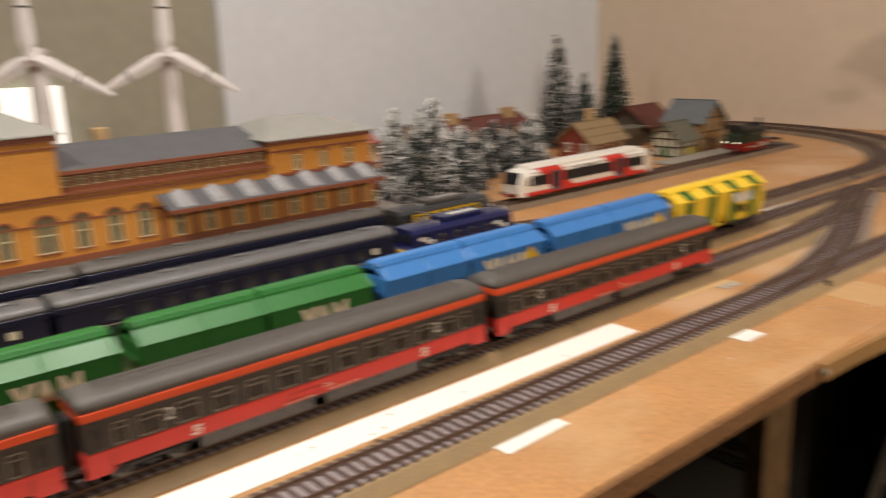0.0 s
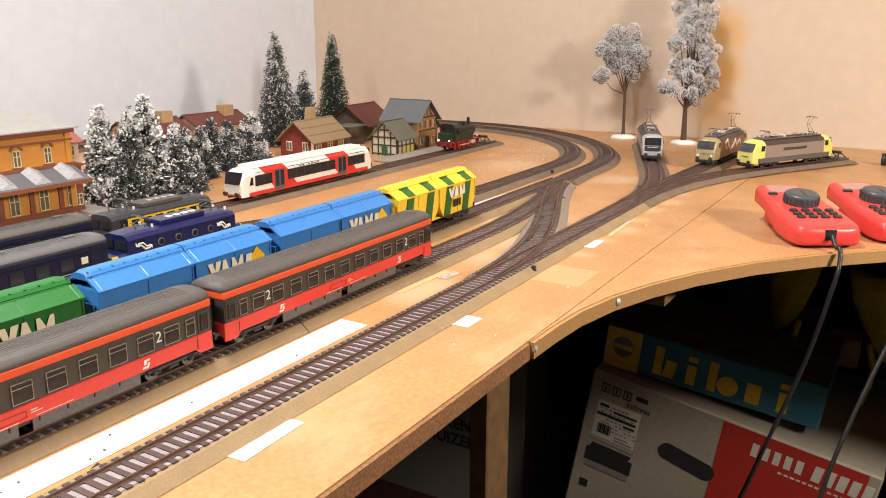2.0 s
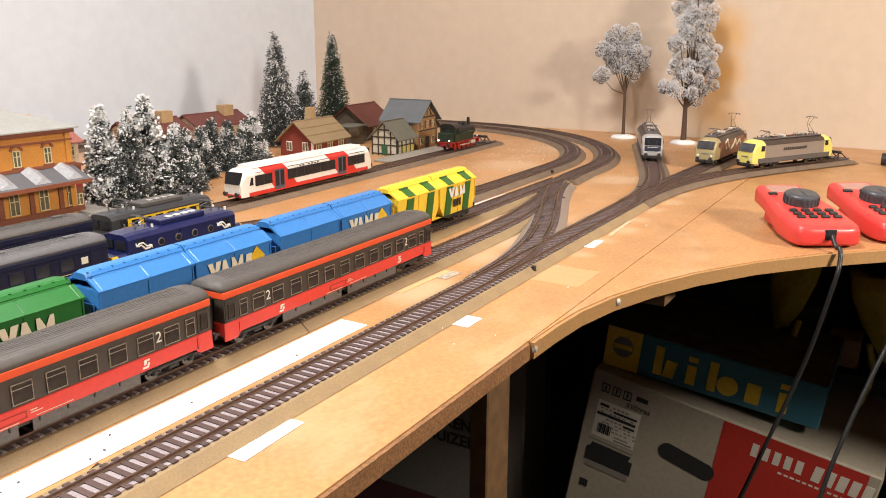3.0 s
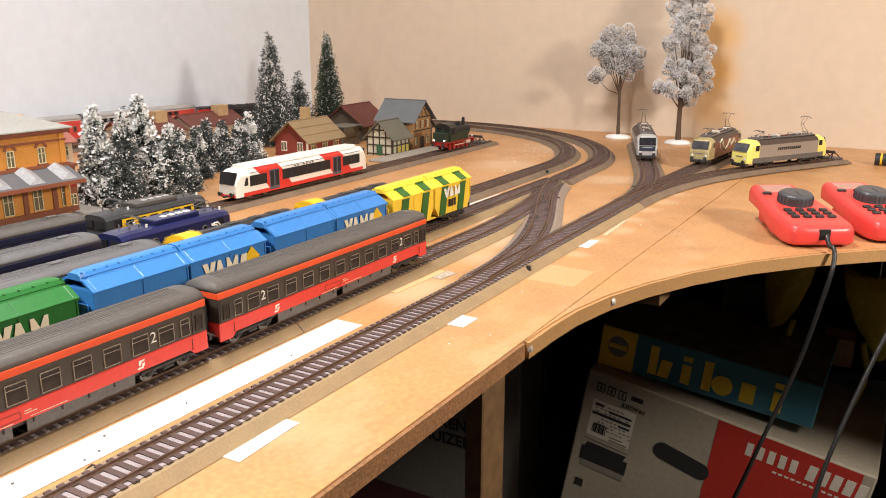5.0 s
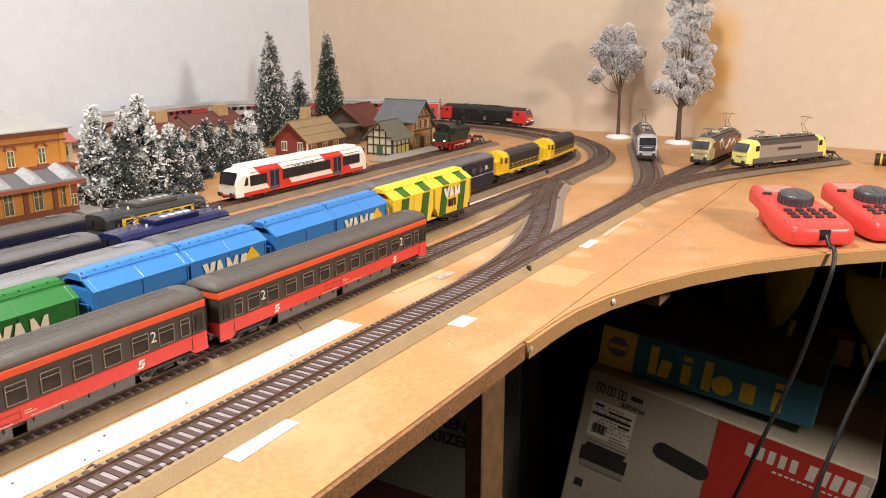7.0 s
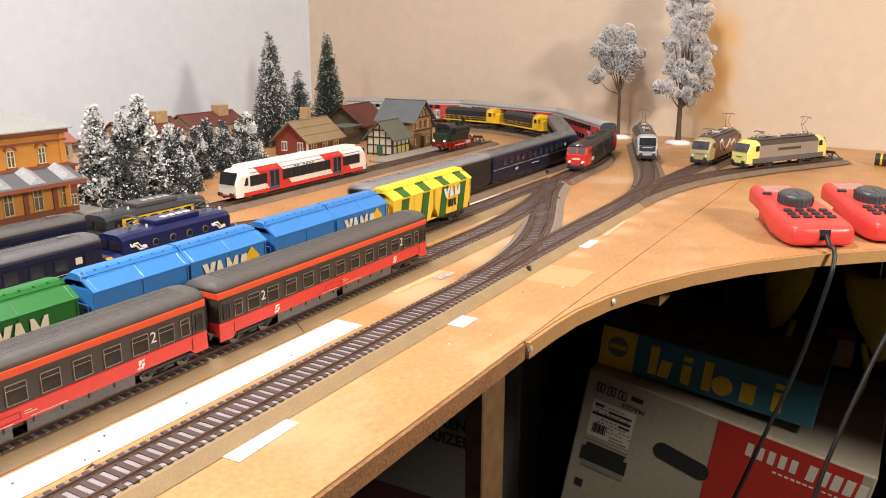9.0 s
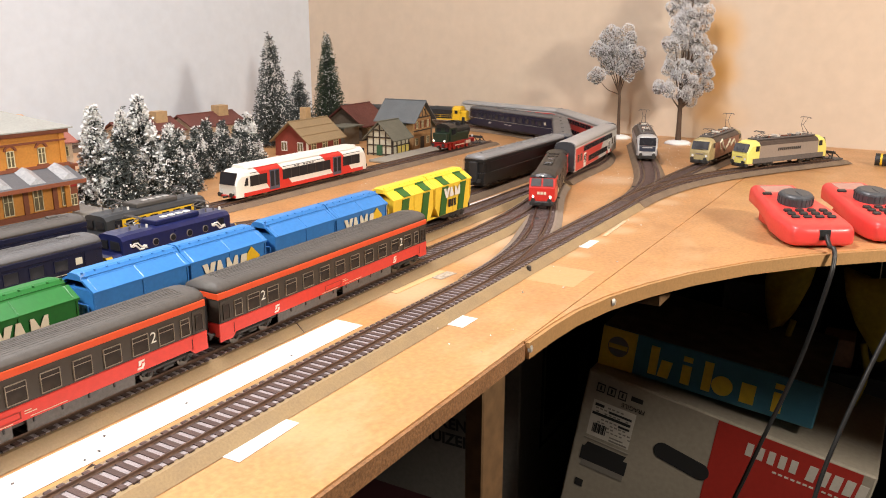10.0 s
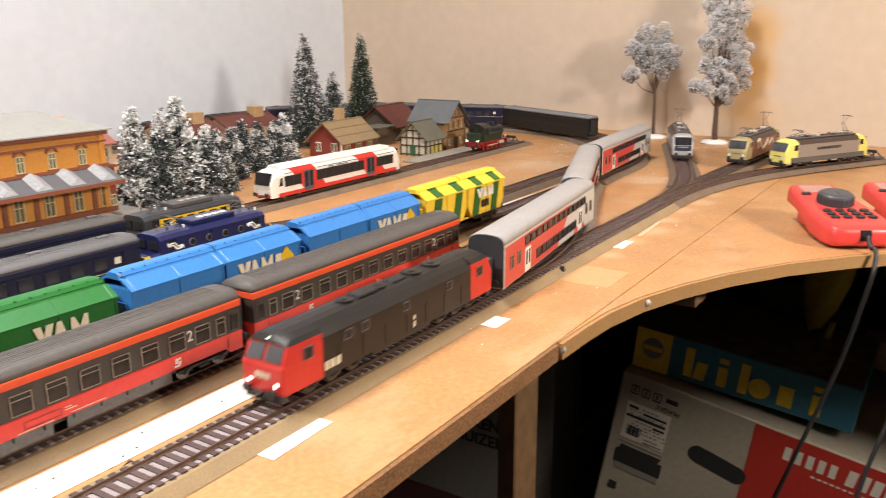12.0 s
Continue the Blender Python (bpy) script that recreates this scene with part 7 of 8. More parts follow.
def slip(x0, y0, x1, y1, w, label, material=PAPER, dz=0.0):
    """A flat slip of paper from one end to the other."""
    a = math.atan2(y1 - y0, x1 - x0)
    L = math.dist((x0, y0), (x1, y1))
    t = thing("paper_slip", label, "paper", "paper slips", pose((x0 + x1) / 2, (y0 + y1) / 2, 0.0002 + dz, 0, 0, math.degrees(a)))
    bm = B()
    n = 10
    loft(bm, [[(-L / 2 + L * i / n, -w / 2, 0.0003 + 0.0001 * math.sin(i * 1.3) ** 2), (-L / 2 + L * i / n, w / 2, 0.0003 + 0.0001 * math.cos(i) ** 2), (-L / 2 + L * i / n, w / 2, 0.0), (-L / 2 + L * i / n, -w / 2, 0.0)] for i in range(n + 1)])
    part("sheet", bm, material, t)


slip(0.2785, 0.2945, 0.3290, 0.2965, 0.0180, "white paper slip lying on the board")
slip(0.515, 0.2925, 0.539, 0.2925, 0.0190, "white paper slip lying on the board")
slip(0.790, 0.2940, 0.825, 0.2945, 0.0155, "white paper slip lying on the board")
slip(0.655, 0.2740, 0.7115, 0.2745, 0.0500, "pale masking tape patch on the board", mat("board_tape", (0.56, 0.345, 0.16), 0.38, var=0.06, scale=200, bump=0.05), -0.0004)
slip(-0.40, 0.3640, 0.480, 0.3640, 0.0250, "long white paper strip between the tracks")
slip(0.850, 0.2900, 0.935, 0.2940, 0.0045, "torn pale paper edge beside the track", mat("yellowed_paper", (0.62, 0.48, 0.30), 0.7, var=0.2, scale=300))
slip(0.560, 0.3760, 0.640, 0.3740, 0.0070, "torn paper remains beside the track", TAPE)
slip(0.615, 0.3660, 0.640, 0.3640, 0.0110, "glue-stained grey paper scrap beside track", mat("grey_scrap", (0.42, 0.36, 0.28), 0.6, var=0.4, scale=300))
slip(0.905, 0.4950, 1.010, 0.4920, 0.0110, "white paper strip between the curved tracks")
slip(0.905, 0.3880, 0.93, 0.3900, 0.0100, "white paper scrap beside the turnout")
slip(0.93, 0.3450, 0.955, 0.3350, 0.0120, "grey paper scrap on the board", mat("grey_scrap", (0.42, 0.36, 0.28), 0.6))

random.seed(5)
crumbs = []
for k in range(640):
    reg = random.random()
    if reg < 0.35:
        x, y = random.uniform(0.95, 1.55), random.uniform(0.56, 0.73)
    elif reg < 0.55:
        x, y = random.gauss(1.42, 0.06), random.gauss(0.64, 0.04)
    elif reg < 0.72:
        x, y = random.gauss(1.56, 0.03), random.gauss(0.62, 0.05)
    elif reg < 0.96:
        x, y = random.uniform(1.15, 1.7), random.uniform(0.33, 0.44)
    else:
        x, y = random.uniform(0.45, 1.2), random.uniform(0.24, 0.30)
    crumbs.append((Vector((x, y, random.uniform(0.0002, 0.0008))), Vector((random.uniform(-1, 1), random.uniform(-1, 1), 0.2)), random.uniform(0.0003, 0.0011), random.uniform(0.0008, 0.0028)))
heap = thing("snow_crumbs", "white flock crumbs scattered on the board", "snow", kind="stuff")
flakes("crumb_flakes", crumbs, SNOW, heap)


def point_motor(x, y, turn):
    t = thing("track_pin", "small black track pin in the roadbed", "track pin", "track pins", pose(x, y, 0.003, 0, 0, turn))
    bm = B()
    cyl(bm, (0, 0, 0), "z", 0.0026, 0.0045, 10, 0.0022)
    part("pin", bm, BLACK, t)


for x, y, a in ((0.674, 0.301, 0), (0.995, 0.405, 0), (1.125, 0.345, 0), (1.155, 0.297, 0), (1.19, 0.505, 0)):
    point_motor(x, y, a)

# turnout blades
sw = thing("turnout", "brown curved turnout with guard rails", "turnout", "tracks on the layout")
for w, (s0, s1), off in ((CONN, (0.14, 0.22), 0.0062), (CONN, (0.30, 0.40), -0.0062), (CONN, (0.16, 0.24), -0.0062), (CONN, (0.33, 0.40), 0.0062)):
    bm = B()
    sweep(bm, Way(w), [(off - 0.0005, BED + 0.0012), (off - 0.0005, RAILTOP), (off + 0.0005, RAILTOP), (off + 0.0005, BED + 0.0012)], s0, s1)
    part("guard_rail", bm, RAIL, sw)
for x, y, a in ((0.985, 0.423, 20), (0.955, 0.408, 22), (0.865, 0.378, 20)):
    bm = B()
    bx(bm, -0.006, 0.006, -0.002, 0.002, BED + 0.0005, BED + 0.0022, 0.0004, pose(x, y, 0, 0, 0, a))
    part("point_tie", bm, BOGIE, sw)

# end-of-track ramps
for x, y, a in ((1.570, 0.1253, -29.5), (1.462, T7 + 0.002, 0)):
    bm = B()
    loft(bm, [[(0, -0.0225, 0.0004), (0, -0.0168, 0.0061), (0, 0.0168, 0.0061), (0, 0.0225, 0.0004)], [(0.014, -0.0225, 0.0003), (0.008, -0.0168, 0.0055), (0.008, 0.0168, 0.0055), (0.014, 0.0225, 0.0003)]])
    o = obj("roadbed_end", bm, BALLAST_FAR)
    o.matrix_basis = pose(x, y, 0, 0, 0, a)
    tagged(o, "sloped brown roadbed end piece", "track")

# ---- hand controllers ----
CTRL_RED = mat("controller_red", (0.72, 0.060, 0.052), 0.36, var=0.04, scale=250, bump=0.03)
KNOB = mat("knob_grey", (0.060, 0.065, 0.072), 0.42, var=0.08, scale=250)
SCREEN = mat("lcd_grey_pink", (0.42, 0.22, 0.18), 0.22, var=0.05, scale=100, bump=0)


def controller(m, label):
    """Red handset; x runs from the cable end to the head."""
    t = thing("hand_controller", label, "controller", "hand controllers", m)
    bm = B()
    rings = []
    for x, w, zb, zt in ((-0.0748, 0.020, 0.0075, 0.0165), (-0.074, 0.026, 0.0050, 0.0195), (-0.0725, 0.0300, 0.0038, 0.0215), (-0.070, 0.0330, 0.0025, 0.0230), (-0.064, 0.0348, 0.0015, 0.0245), (-0.050, 0.0360, 0.0010, 0.0265), (-0.020, 0.0365, 0.0040, 0.0300), (0.005, 0.0335, 0.0120, 0.0335), (0.035, 0.0300, 0.0170, 0.0375), (0.066, 0.0280, 0.0200, 0.0420), (0.072, 0.0250, 0.0230, 0.0405)):
        e, ring = min(0.0075, (zt - zb) * 0.55), []
        for cy, cz, a0 in ((-w + e, zb + e * 0.6, 180), (w - e, zb + e * 0.6, 270), (w - e, zt - e, 0), (-w + e, zt - e, 90)):
            for k in range(5):
                a = radians(a0 + 22.5 * k)
                ring.append((x, cy + e * math.cos(a), cz + (e if a0 in (0, 90) else e * 0.6) * math.sin(a)))
        rings.append(ring)
    loft(bm, rings)
    part("case", bm, CTRL_RED, t, "glossy red plastic case", smooth=True)
    bm = B()
    bx(bm, 0.005, 0.050, -0.022, 0.022, 0.0005, 0.017, 0.004)
    part("foot", bm, CTRL_RED, t)

    def top(x, y, dz=0.0):
        z = np.interp(x, (-0.070, -0.050, -0.020, 0.005, 0.035, 0.066), (0.0230, 0.0265, 0.0300, 0.0335, 0.0375, 0.0420))
        return pose(x, y, z + dz, 0, -7.5, 0)

    bm = B()
    bx(bm, -0.012, 0.012, -0.019, 0.019, -0.001, 0.0004, 0.0005)
    s = part("screen", bm, SCREEN, t, "dull display window")
    s.matrix_basis = top(0.052, 0)
    bm = B()
    loft(bm, [[(r * math.cos(2 * math.pi * i / 28), r * math.sin(2 * math.pi * i / 28), z) for i in range(28)] for r, z in ((0.0186, -0.002), (0.0184, 0.0080), (0.0178, 0.0102), (0.0164, 0.0116), (0.0135, 0.0126))])
    k = part("dial_knob", bm, KNOB, t, "dark grey round dial knob", smooth=False)
    k.matrix_basis = top(0.004, 0.0)
    bm = B()
    bx(bm, -0.013, 0.002, -0.0010, 0.0010, 0.0118, 0.0132, 0.0004)
    part("knob_ridge", bm, KNOB, k)
    for i in range(24):
        bm = B()
        a = 2 * math.pi * i / 24
        bx(bm, -0.0008, 0.0008, -0.0006, 0.0006, 0.0005, 0.0088, 0.0, pose(0.0183 * math.cos(a), 0.0183 * math.sin(a), 0, 0, 0, math.degrees(a)))
        part("knob_grip", bm, KNOB, k)
    for i in range(3):
        for j in range(4):
            bm = B()
            bx(bm, -0.0028, 0.0028, -0.0042, 0.0042, -0.001, 0.0026, 0.0008)
            b = part("key", bm, BLACK, t)
            b.matrix_basis = top(-0.024 - 0.0105 * i, -0.0195 + 0.0130 * j)
    for j in (-0.020, 0.0, 0.020):
        bm = B()
        bx(bm, -0.0028, 0.0028, -0.0050, 0.0050, -0.001, 0.0022, 0.0008)
        b = part("key", bm, BLACK, t)
        b.matrix_basis = top(0.0335, j)
    bm = B()
    bx(bm, -0.0750, -0.0700, -0.0060, 0.0060, 0.0090, 0.0205, 0.0004)
    part("cable_socket", bm, BLACK, t)
    bm = B()
    cyl(bm, (-0.0715, 0, 0.0150), (-1, 0, 0), 0.004, 0.004, 10)
    part("plug", bm, BLACK, t)
    return t


controller(pose(0.980, 0.113, 0, 0, 0, 31), "red hand controller with grey dial knob and black keys")
controller(pose(1.045, 0.040, 0, 0, 0, 32), "red hand controller with grey dial knob lying beside another")

CABLE = mat("black_cable", (0.022, 0.021, 0.020), 0.35, var=0.1, scale=300)
CABLE_GREY = mat("grey_flat_cable", (0.16, 0.13, 0.11), 0.4, var=0.1, scale=300)


def smooth(pts, n=8):
    out = []
    P = [Vector(p) for p in pts]
    P = [P[0] * 2 - P[1]] + P + [P[-1] * 2 - P[-2]]
    for i in range(1, len(P) - 2):
        for k in range(n):
            t = k / n
            a, b, c, d = P[i - 1], P[i], P[i + 1], P[i + 2]
            out.append(0.5 * ((2 * b) + (c - a) * t + (2 * a - 5 * b + 4 * c - d) * t * t + (3 * b - a - 3 * c + d) * t ** 3))
    return out + [P[-2]]


for pts, lab in (([(0.914, 0.073, 0.0150), (0.906, 0.068, 0.006), (0.902, 0.0635, 0.0045), (0.896, 0.0615, -0.006), (0.890, 0.064, -0.030), (0.895, 0.082, -0.12), (0.888, 0.110, -0.22), (0.872, 0.130, -0.29), (0.82, 0.18, -0.45), (0.80, 0.22, FLOOR_Z + 0.004)], "black controller cable hanging over the table edge"),
                 ([(0.980, 0.000, 0.0150), (0.972, -0.006, 0.006), (0.962, -0.014, 0.004), (0.950, -0.018, -0.012), (0.925, -0.002, -0.06), (0.900, 0.012, -0.10), (0.870, 0.034, -0.18), (0.848, 0.048, -0.25), (0.80, 0.07, -0.42), (0.78, 0.09, FLOOR_Z + 0.004)], "second black cable hanging over the table edge")):
    bm = B()
    pp = smooth(pts)
    tube(bm, pp, 0.0024, 8)
    tagged(obj("cable", bm, CABLE, None, smooth=True), lab, "cable", "controller cables")

# dark round thing by the wall
t = thing("cable_reel", "small black reel with a yellow stripe near the wall", "reel", at=pose(1.575, 0.056, 0.0) @ Matrix.Scale(0.8, 4))
bm = B()
cyl(bm, (0, -0.012, 0.013), "y", 0.0130, 0.024, 24)
part("drum", bm, BLACK, t)
bm = B()
cyl(bm, (0, -0.002, 0.013), "y", 0.0133, 0.004, 24)
part("stripe", bm, YELLOW, t, "yellow stripe")

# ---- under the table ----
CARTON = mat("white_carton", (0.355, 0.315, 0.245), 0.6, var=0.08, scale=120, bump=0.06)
CARTON_RED = mat("carton_red_print", (0.42, 0.030, 0.020), 0.5, var=0.06, scale=120, bump=0.03)
PRINT_BLACK = mat("print_black", (0.02, 0.02, 0.02), 0.6, var=0.05)
PRINT_GREY = mat("print_grey", (0.22, 0.20, 0.17), 0.6, var=0.05)
PRINT_WHITE = mat("print_white", (0.60, 0.56, 0.48), 0.6, var=0.05)
KIT_BLUE = mat("kit_box_blue", (0.040, 0.165, 0.24), 0.5, var=0.08, scale=100, bump=0.03)
KIT_YELLOW = mat("kit_box_yellow", (0.72, 0.50, 0.04), 0.5, var=0.08, scale=100, bump=0.03)
KIT_TOP = mat("kit_box_lid_print", (0.12, 0.11, 0.095), 0.5, var=0.4, scale=40, bump=0.03)
RUBBER_YELLOW = mat("yellow_rubber_cloth", (0.42, 0.33, 0.020), 0.55, var=0.12, scale=120, bump=0.1)

c, s = math.cos(radians(9.5)), math.sin(radians(9.5))
tip = Matrix(((0, 1, 0, 1.235), (-c, 0, -s, 0.434), (-s, 0, c, -0.330), (0, 0, 0, 1)))
carton = thing("printer_carton", "large white and red printer carton standing upside down, leaning", "carton", at=tip)
bm = B()
bx(bm, 0, 0.450, 0, 0.300, -0.335, 0, 0.003)
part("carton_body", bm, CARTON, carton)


def face(parent, name, material, rects, d=0.0006, label=""):
    """Printed fields on a carton's front, each its own piece: x0, x1, z0, z1, slant."""
    for x0, x1, z0, z1, sl in rects:
        bm = B()
        pts = [(x0, z0), (x1, z0), (x1 + sl, z1), (x0 + sl, z1)]
        loft(bm, [[(a, 0.0002, b) for a, b in pts], [(a, -d, b) for a, b in pts]])
        part(name, bm, material, parent, label)


face(carton, "red_field", CARTON_RED, [(0.232, 0.444, -0.330, -0.004, -0.012)], 0.0005, "red printed field")
bm = B()
pts = [(0.150 + 0.015 * math.cos(radians(a)), -0.094 + 0.015 * math.sin(radians(a))) for a in range(90, 271, 20)] + [(0.214 + 0.015 * math.cos(radians(a)), -0.103 + 0.015 * math.sin(radians(a))) for a in range(-90, 91, 20)]
loft(bm, [[(a, 0.0002, b) for a, b in pts], [(a, -0.0008, b) for a, b in pts]])
part("hand_hole", bm, PRINT_BLACK, carton, "dark rounded hand hole")
face(carton, "product_name", PRINT_WHITE, [(0.270 + 0.0165 * k, 0.2800 + 0.0165 * k, -0.044, -0.022, 0.0) for k in range(5)] + [(0.360 + 0.0175 * k, 0.3725 + 0.0175 * k, -0.046, -0.020, 0.002) for k in range(5)], 0.0009, "white printed name bars")
face(carton, "slogan", PRINT_WHITE, [(0.315 + 0.009 * k, 0.321 + 0.009 * k, -0.0560, -0.0530, 0) for k in range(12)], 0.0009)
face(carton, "icon_row", PRINT_BLACK, [(0.020 + 0.019 * k, 0.034 + 0.019 * k, -0.034, -0.032, 0) for k in range(3)] + [(0.020 + 0.019 * k, 0.034 + 0.019 * k, -0.020, -0.018, 0) for k in range(3)] + [(0.020 + 0.019 * k, 0.0215 + 0.019 * k, -0.034, -0.018, 0) for k in range(3)] + [(0.0325 + 0.019 * k, 0.034 + 0.019 * k, -0.034, -0.018, 0) for k in range(3)] + [(0.0255 + 0.019 * k, 0.0285 + 0.019 * k, -0.030, -0.022, 0) for k in range(3)] + [(0.080, 0.100, -0.028, -0.020, 0)], 0.0008)
face(carton, "label_field", PRINT_WHITE, [(0.020, 0.095, -0.118, -0.050, 0)], 0.0004, "pale paper label")
face(carton, "label_line", PRINT_BLACK, [(0.050, 0.090, -0.066, -0.062, 0), (0.024, 0.040, -0.060, -0.055, 0), (0.070, 0.090, -0.085, -0.081, 0), (0.022, 0.090, -0.077, -0.072, 0)], 0.0008)
face(carton, "label_line", PRINT_GREY, [(0.024 + 0.0075 * (k % 8) + 0.002 * (k // 8), 0.029 + 0.0075 * (k % 8) + 0.002 * (k // 8), -0.0585 - 0.0062 * (k // 8), -0.0560 - 0.0062 * (k // 8), 0) for k in range(64) if k % 5 != 2], 0.0007)
face(carton, "label_line", PRINT_GREY, [(0.018, 0.098, -0.1265, -0.1245, 0), (0.060, 0.092, -0.1160, -0.1130, 0), (0.060, 0.084, -0.1100, -0.1075, 0)], 0.0008)
face(carton, "barcode", PRINT_BLACK, [(0.028 + 0.0022 * k, 0.0290 + 0.0022 * k + 0.0006 * (k % 3), -0.110, -0.092, 0) for k in range(11)], 0.0008)
face(carton, "printer_picture", PRINT_BLACK, [(0.018, 0.100, -0.168, -0.142, 0.0), (0.022, 0.092, -0.142, -0.132, 0.004)], 0.0008, "dark printed device picture")
face(carton, "printer_picture", PRINT_GREY, [(0.022, 0.098, -0.180, -0.168, 0)], 0.0008)
face(carton, "screen_picture", PRINT_BLACK, [(0.375, 0.440, -0.130, -0.078, 0.0)], 0.0009)
face(carton, "screen_picture", PRINT_WHITE, [(0.385, 0.430, -0.122, -0.088, 0.0)], 0.0012)
face(carton, "recycling_mark", PRINT_BLACK, [(0.020, 0.034, -0.222, -0.208, 0)], 0.0008)
w = words("handling_word", "FRAGILE", 0.011, Matrix.Translation((0.087, -0.0008, -0.041)) @ pose(0, 0, 0, 90, 0, 0) @ pose(0, 0, 0, 0, 0, 180), PRINT_BLACK, carton)

kit = thing("kit_box", "blue and yellow model kit box lying on the printer carton", "box", at=tip @ pose(0.004, 0.03, 0.0005, 0, -3.5, 0))
bm = B()
bx(bm, 0.0, 0.345, 0.0, 0.24, 0.0, 0.072, 0.002)
part("lid", bm, [KIT_BLUE], kit, "blue box side")
bm = B()
bx(bm, -0.0005, 0.060, -0.0006, 0.2405, 0.0005, 0.0710)
part("end_panel", bm, KIT_YELLOW, kit, "yellow end field")
bm = B()
bx(bm, 0.001, 0.344, 0.001, 0.239, 0.0718, 0.0728)
part("top_picture", bm, KIT_TOP, kit, "dark printed lid picture")
x0 = 0.085
logo = [(x0, x0 + 0.014, 0.010, 0.060, 0), (x0 + 0.016, x0 + 0.034, 0.010, 0.040, 0.004),
        (x0 + 0.054, x0 + 0.069, 0.010, 0.043, 0), (x0 + 0.054, x0 + 0.069, 0.049, 0.058, 0),
        (x0 + 0.088, x0 + 0.102, 0.010, 0.060, 0), (x0 + 0.148, x0 + 0.170, 0.010, 0.043, 0),
        (x0 + 0.196, x0 + 0.211, 0.010, 0.043, 0), (x0 + 0.196, x0 + 0.211, 0.049, 0.058, 0)]
bm = B()
cyl(bm, (x0 + 0.1195, -0.0002, 0.0265), (0, -1, 0), 0.0165, 0.0009, 28)
part("maker_mark", bm, KIT_YELLOW, kit, "yellow disc of the maker's mark")
face(kit, "maker_mark", KIT_YELLOW, logo, 0.0010, "yellow maker's mark of plain bars")
bm = B()
cyl(bm, (0.030, -0.0006, 0.040), (0, -1, 0), 0.018, 0.0006, 24)
part("round_mark", bm, PRINT_GREY, kit)
face(kit, "round_mark_bar", KIT_YELLOW, [(0.014, 0.046, 0.036, 0.044, 0)], 0.0018)

prop = thing("support_block", "dark low crate under the leaning carton", "crate")
block(prop, "crate", 1.26, 1.50, 0.30, 0.50, FLOOR_Z, -0.675, FRAME_GREY, "", 0.002)

move = thing("moving_box", "large white cardboard removal box with black lettering", "carton")
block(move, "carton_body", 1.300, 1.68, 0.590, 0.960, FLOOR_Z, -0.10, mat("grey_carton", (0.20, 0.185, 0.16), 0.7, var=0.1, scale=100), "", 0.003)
rot = pose(0, 0, 0, 90, 0, -90)
words("lettering", "WEEKEND", 0.034, Matrix.Translation((1.2992, 0.757, -0.5407)) @ rot, PRINT_BLACK, move, bold=0.0011)
words("lettering", "VERHUIZERS", 0.034, Matrix.Translation((1.2992, 0.772, -0.5756)) @ rot, PRINT_BLACK, move, bold=0.0011)
bm = B()
for z0, z1, y0, y1 in ((-0.30, -0.292, 0.5885, 0.5895), (-0.60, -0.592, 0.5885, 0.5895)):
    bx(bm, 1.40, 1.62, y0, y1, z0, z1)
bx(bm, 1.40, 1.41, 0.5885, 0.5895, -0.60, -0.30)
bx(bm, 1.42, 1.60, 0.5885, 0.5895, -0.56, -0.34)
part("side_print", bm, PRINT_BLACK, move)

# yellow cloth gloves hanging under the far table
for k, (x, y, z, w, h) in enumerate(((1.45, 0.160, -0.150, 0.075, 0.120), (1.46, 0.030, -0.165, 0.110, 0.130))):
    t = thing("work_glove", "yellow rubber work glove hanging under the table", "glove", "work gloves", pose(x, y, z, 0, 0, 0))
    bm = B()
    n = 18
    rings = []
    for z0, f, amp in ((0.0, 1.0, 0.010), (-h * 0.35, 0.95, 0.012), (-h * 0.7, 0.72, 0.012), (-h, 0.30, 0.006)):
        ring = []
        for i in range(n):
            a = 2 * math.pi * i / n
            ring.append((math.sin(a) * 0.016 + amp * math.sin(3 * a + z0 * 40 + k) * 0.5, math.cos(a) * w / 2 * f + 0.15 * z0 * (1 if k else -1), z0 + 0.008 * math.sin(2 * a + k)))
        rings.append(ring)
    loft(bm, rings)
    part("cuff", bm, RUBBER_YELLOW, t, "", smooth=True)
    bm = B()
    tube(bm, smooth([(0, -0.01 + 0.02 * k, -h * 0.9), (-0.004, 0.0, -h * 1.3), (0.0, 0.012, -h * 1.75)], 4), 0.0055, 6)
    part("finger", bm, RUBBER_YELLOW, t, "", smooth=True)
    bm = B()
    cyl(bm, (0, 0, -0.004), "z", 0.0012, -z - 0.006, 6)
    part("hook", bm, STEELBRIGHT, t)
small = thing("small_carton", "small tan carton on the dark shelf", "carton")
block(small, "carton_body", 1.50, 1.56, 0.055, 0.105, -0.345, -0.295, mat("tan_carton", (0.36, 0.22, 0.13), 0.7, var=0.15, scale=100), "", 0.001)
shelf = thing("storage_shelf", "black storage shelf full of dark boxes under the table", "shelf")
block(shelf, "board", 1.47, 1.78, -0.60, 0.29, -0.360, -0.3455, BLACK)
# black backing added to stand for the dark depth, not a known part
block(shelf, "back_panel", 1.765, 1.785, -1.30, 1.40, FLOOR_Z, -0.020, BLACK, "added black backing that darkens the depth under the table")
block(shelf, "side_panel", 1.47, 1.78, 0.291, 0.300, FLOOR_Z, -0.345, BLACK)
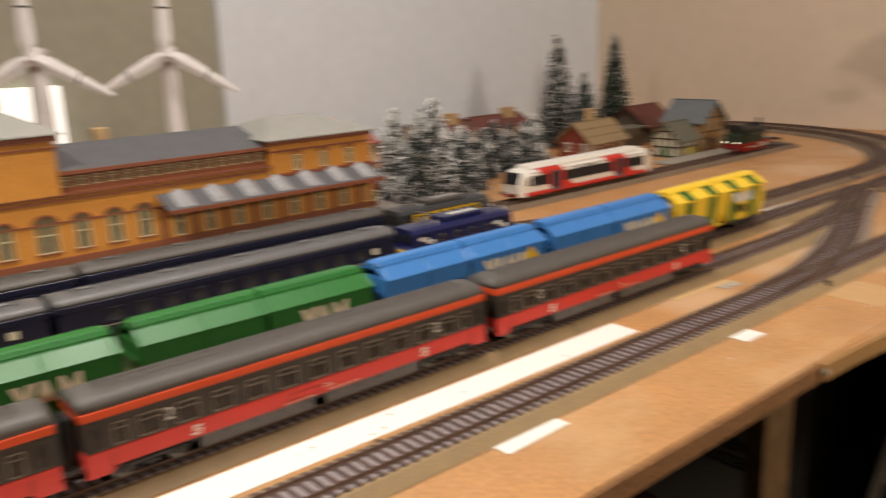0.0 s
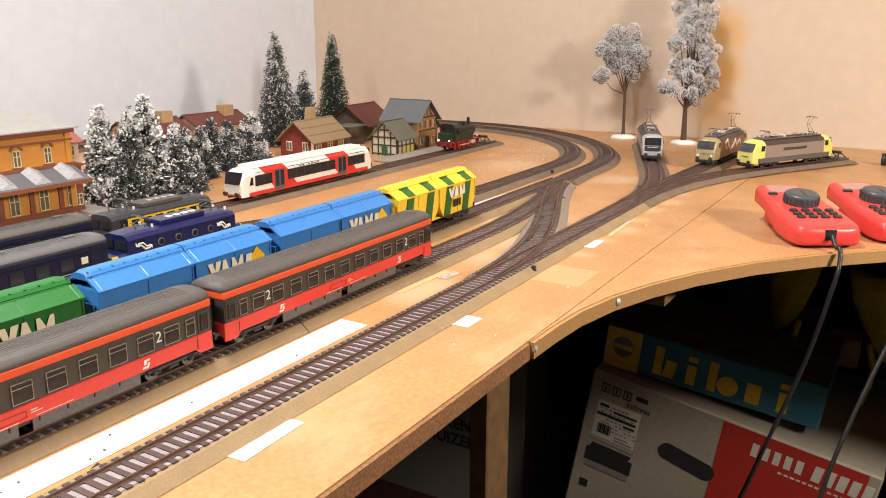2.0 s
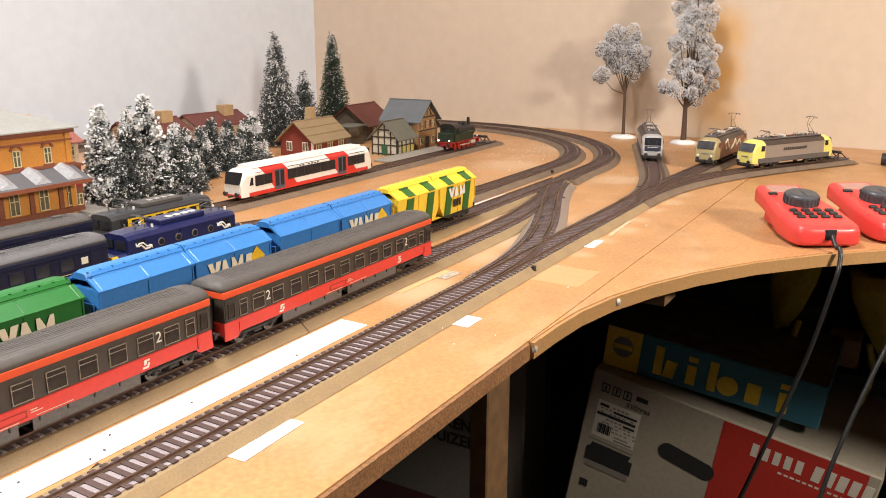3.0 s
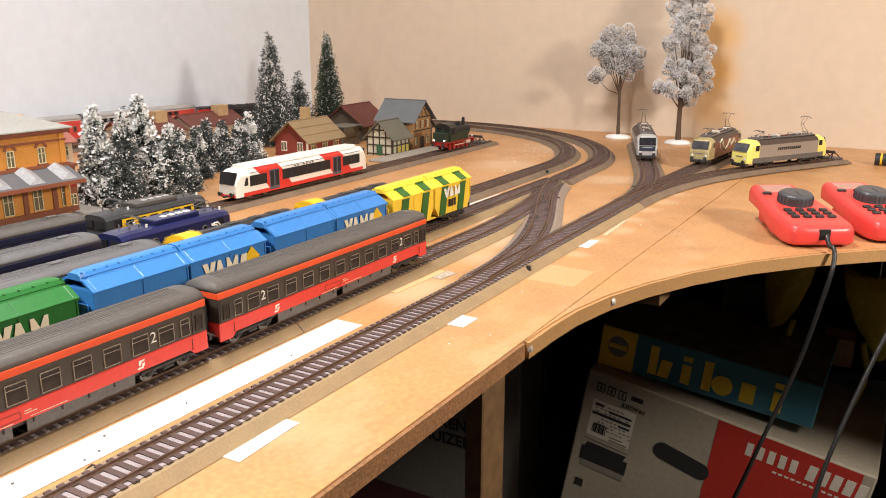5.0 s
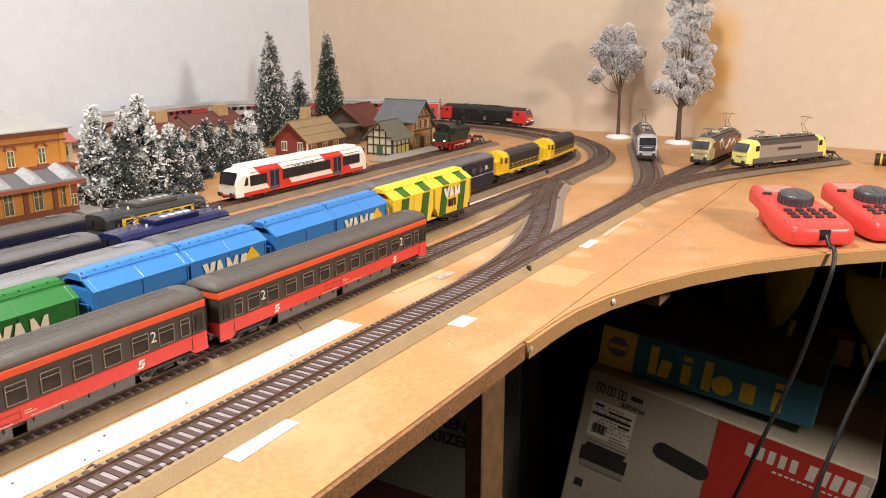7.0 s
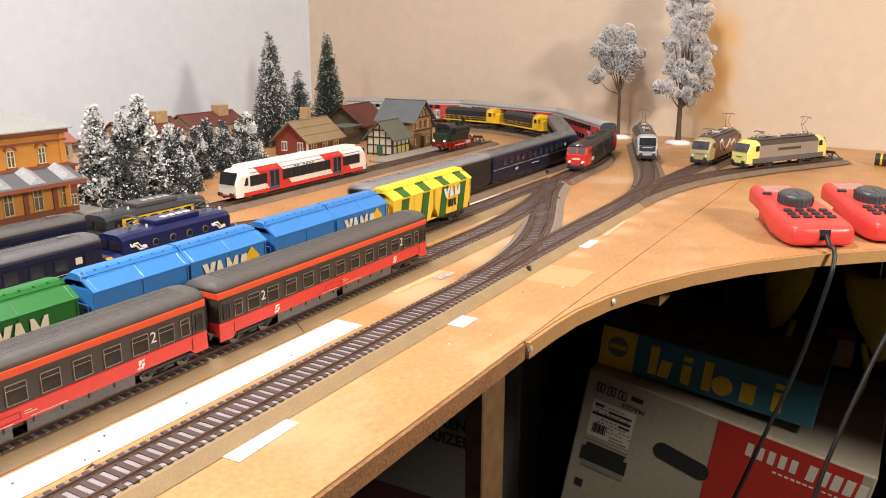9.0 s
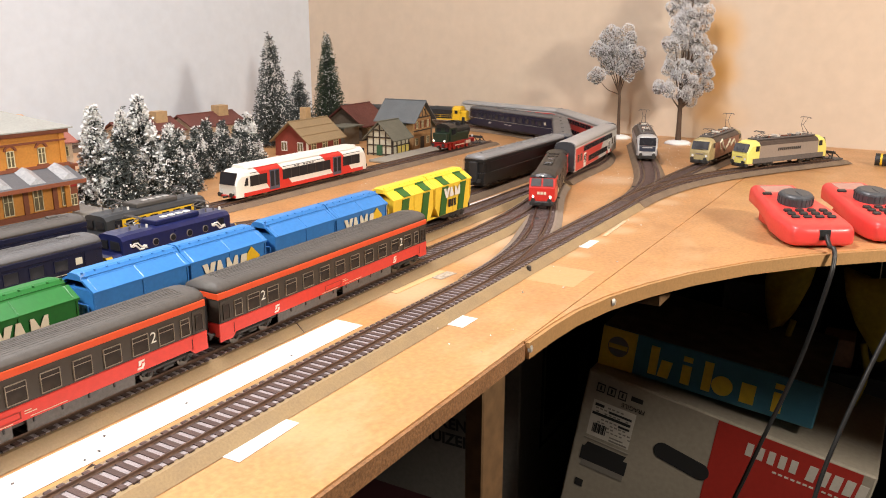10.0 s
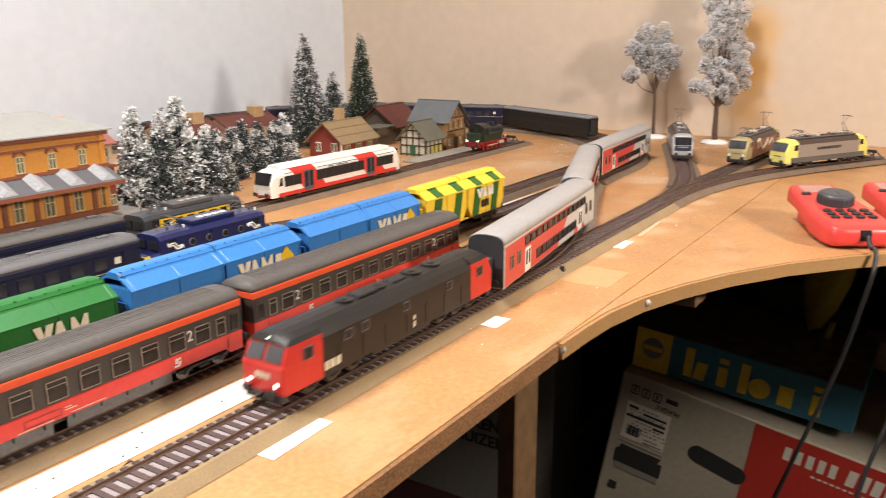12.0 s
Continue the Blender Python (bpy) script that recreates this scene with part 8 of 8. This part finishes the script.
for y0, y1, z1 in ((-0.05, 0.045, -0.20), (0.115, 0.190, -0.255), (0.195, 0.285, -0.225), (-0.30, -0.06, -0.16)):
    st = thing("storage_box", "dark storage box on the shelf", "box", "storage boxes")
    block(st, "box_body", 1.53, 1.72, y0, y1, -0.3450, z1, mat("dark_box", (0.05, 0.045, 0.045), 0.6, var=0.3, scale=60), "", 0.002)
low = thing("low_bin", "dark plastic bin on the floor", "bin")
block(low, "bin_body", 0.95, 1.22, 0.62, 0.95, FLOOR_Z, -0.66, mat("dark_red_bin", (0.035, 0.010, 0.012), 0.5), "", 0.004)
# unseen black sheet added so the space under the table stays dark
dark_panel = thing("under_table_panel", "added black panel that keeps the space under the table dark", "panel")
block(dark_panel, "cloth", -2.2, 1.70, 1.15, 1.16, FLOOR_Z, -0.0125, BLACK)

# dark specks on the long paper strip
random.seed(9)
for k in range(7):
    sp = thing("dirt_speck", "dark dirt speck on the white paper", "dirt", "dirt specks", pose(random.uniform(0.18, 0.47), random.uniform(0.356, 0.373), 0.0007, 0, 0, random.uniform(0, 180)))
    bm = B()
    r = random.uniform(0.0004, 0.0008)
    prism(bm, [(r * 1.6 * math.cos(a) * random.uniform(0.7, 1.1), r * math.sin(a) * random.uniform(0.7, 1.1)) for a in (0, 1, 2, 3, 4, 5)], -0.0002, 0.0004)
    part("speck", bm, FRAME_GREY, sp)

# the patterns from which pieces were shared are not part of the place
for o in (SLEEPER_OB, WHEEL_OB, *WIN_RED, *WIN_SMALL, *WIN_DOOR, *WIN_BLUE, *WIN_DD, *WIN_DDU):
    bpy.data.objects.remove(o)


def run(train, pts, times, places, lift=0.0):
    """Key each vehicle along a track: its bogies stay on the centre line; places are those of the train's front."""
    way = Way(pts)
    ahead = places[-1] > places[0]
    for ob, off, base in train:
        rows = []
        for i in range(49):
            t = i * 0.25
            s = float(np.interp(t, times, places))
            c = s - off if ahead else s + off
            a, b = way.at(c - base), way.at(c + base)
            d = (b - a) if ahead else (a - b)
            m = (a + b) / 2
            rows.append((t, pose(m[0], m[1], RAILTOP + lift, 0, 0, math.degrees(math.atan2(d[1], d[0])))))
        walk(ob, rows)


def motions():
    run(YEL_TRAIN, YEL_WAY, (0.0, 4.8, 5.8, 6.5, 7.0, 7.5, 8.8, 9.5, 10.5, 11.5, 12.0), (1.62, 2.917, 3.190, 3.392, 3.553, 3.705, 4.077, 4.266, 4.530, 4.826, 4.985))
    run(RED_TRAIN, RED_WAY, (0.0, 7.0, 9.0, 9.5, 10.0, 10.5, 11.0, 11.5, 12.0), (5.20, 3.048, 2.412, 2.268, 2.117, 1.960, 1.814, 1.660, 1.508), 0.0003)


motions()
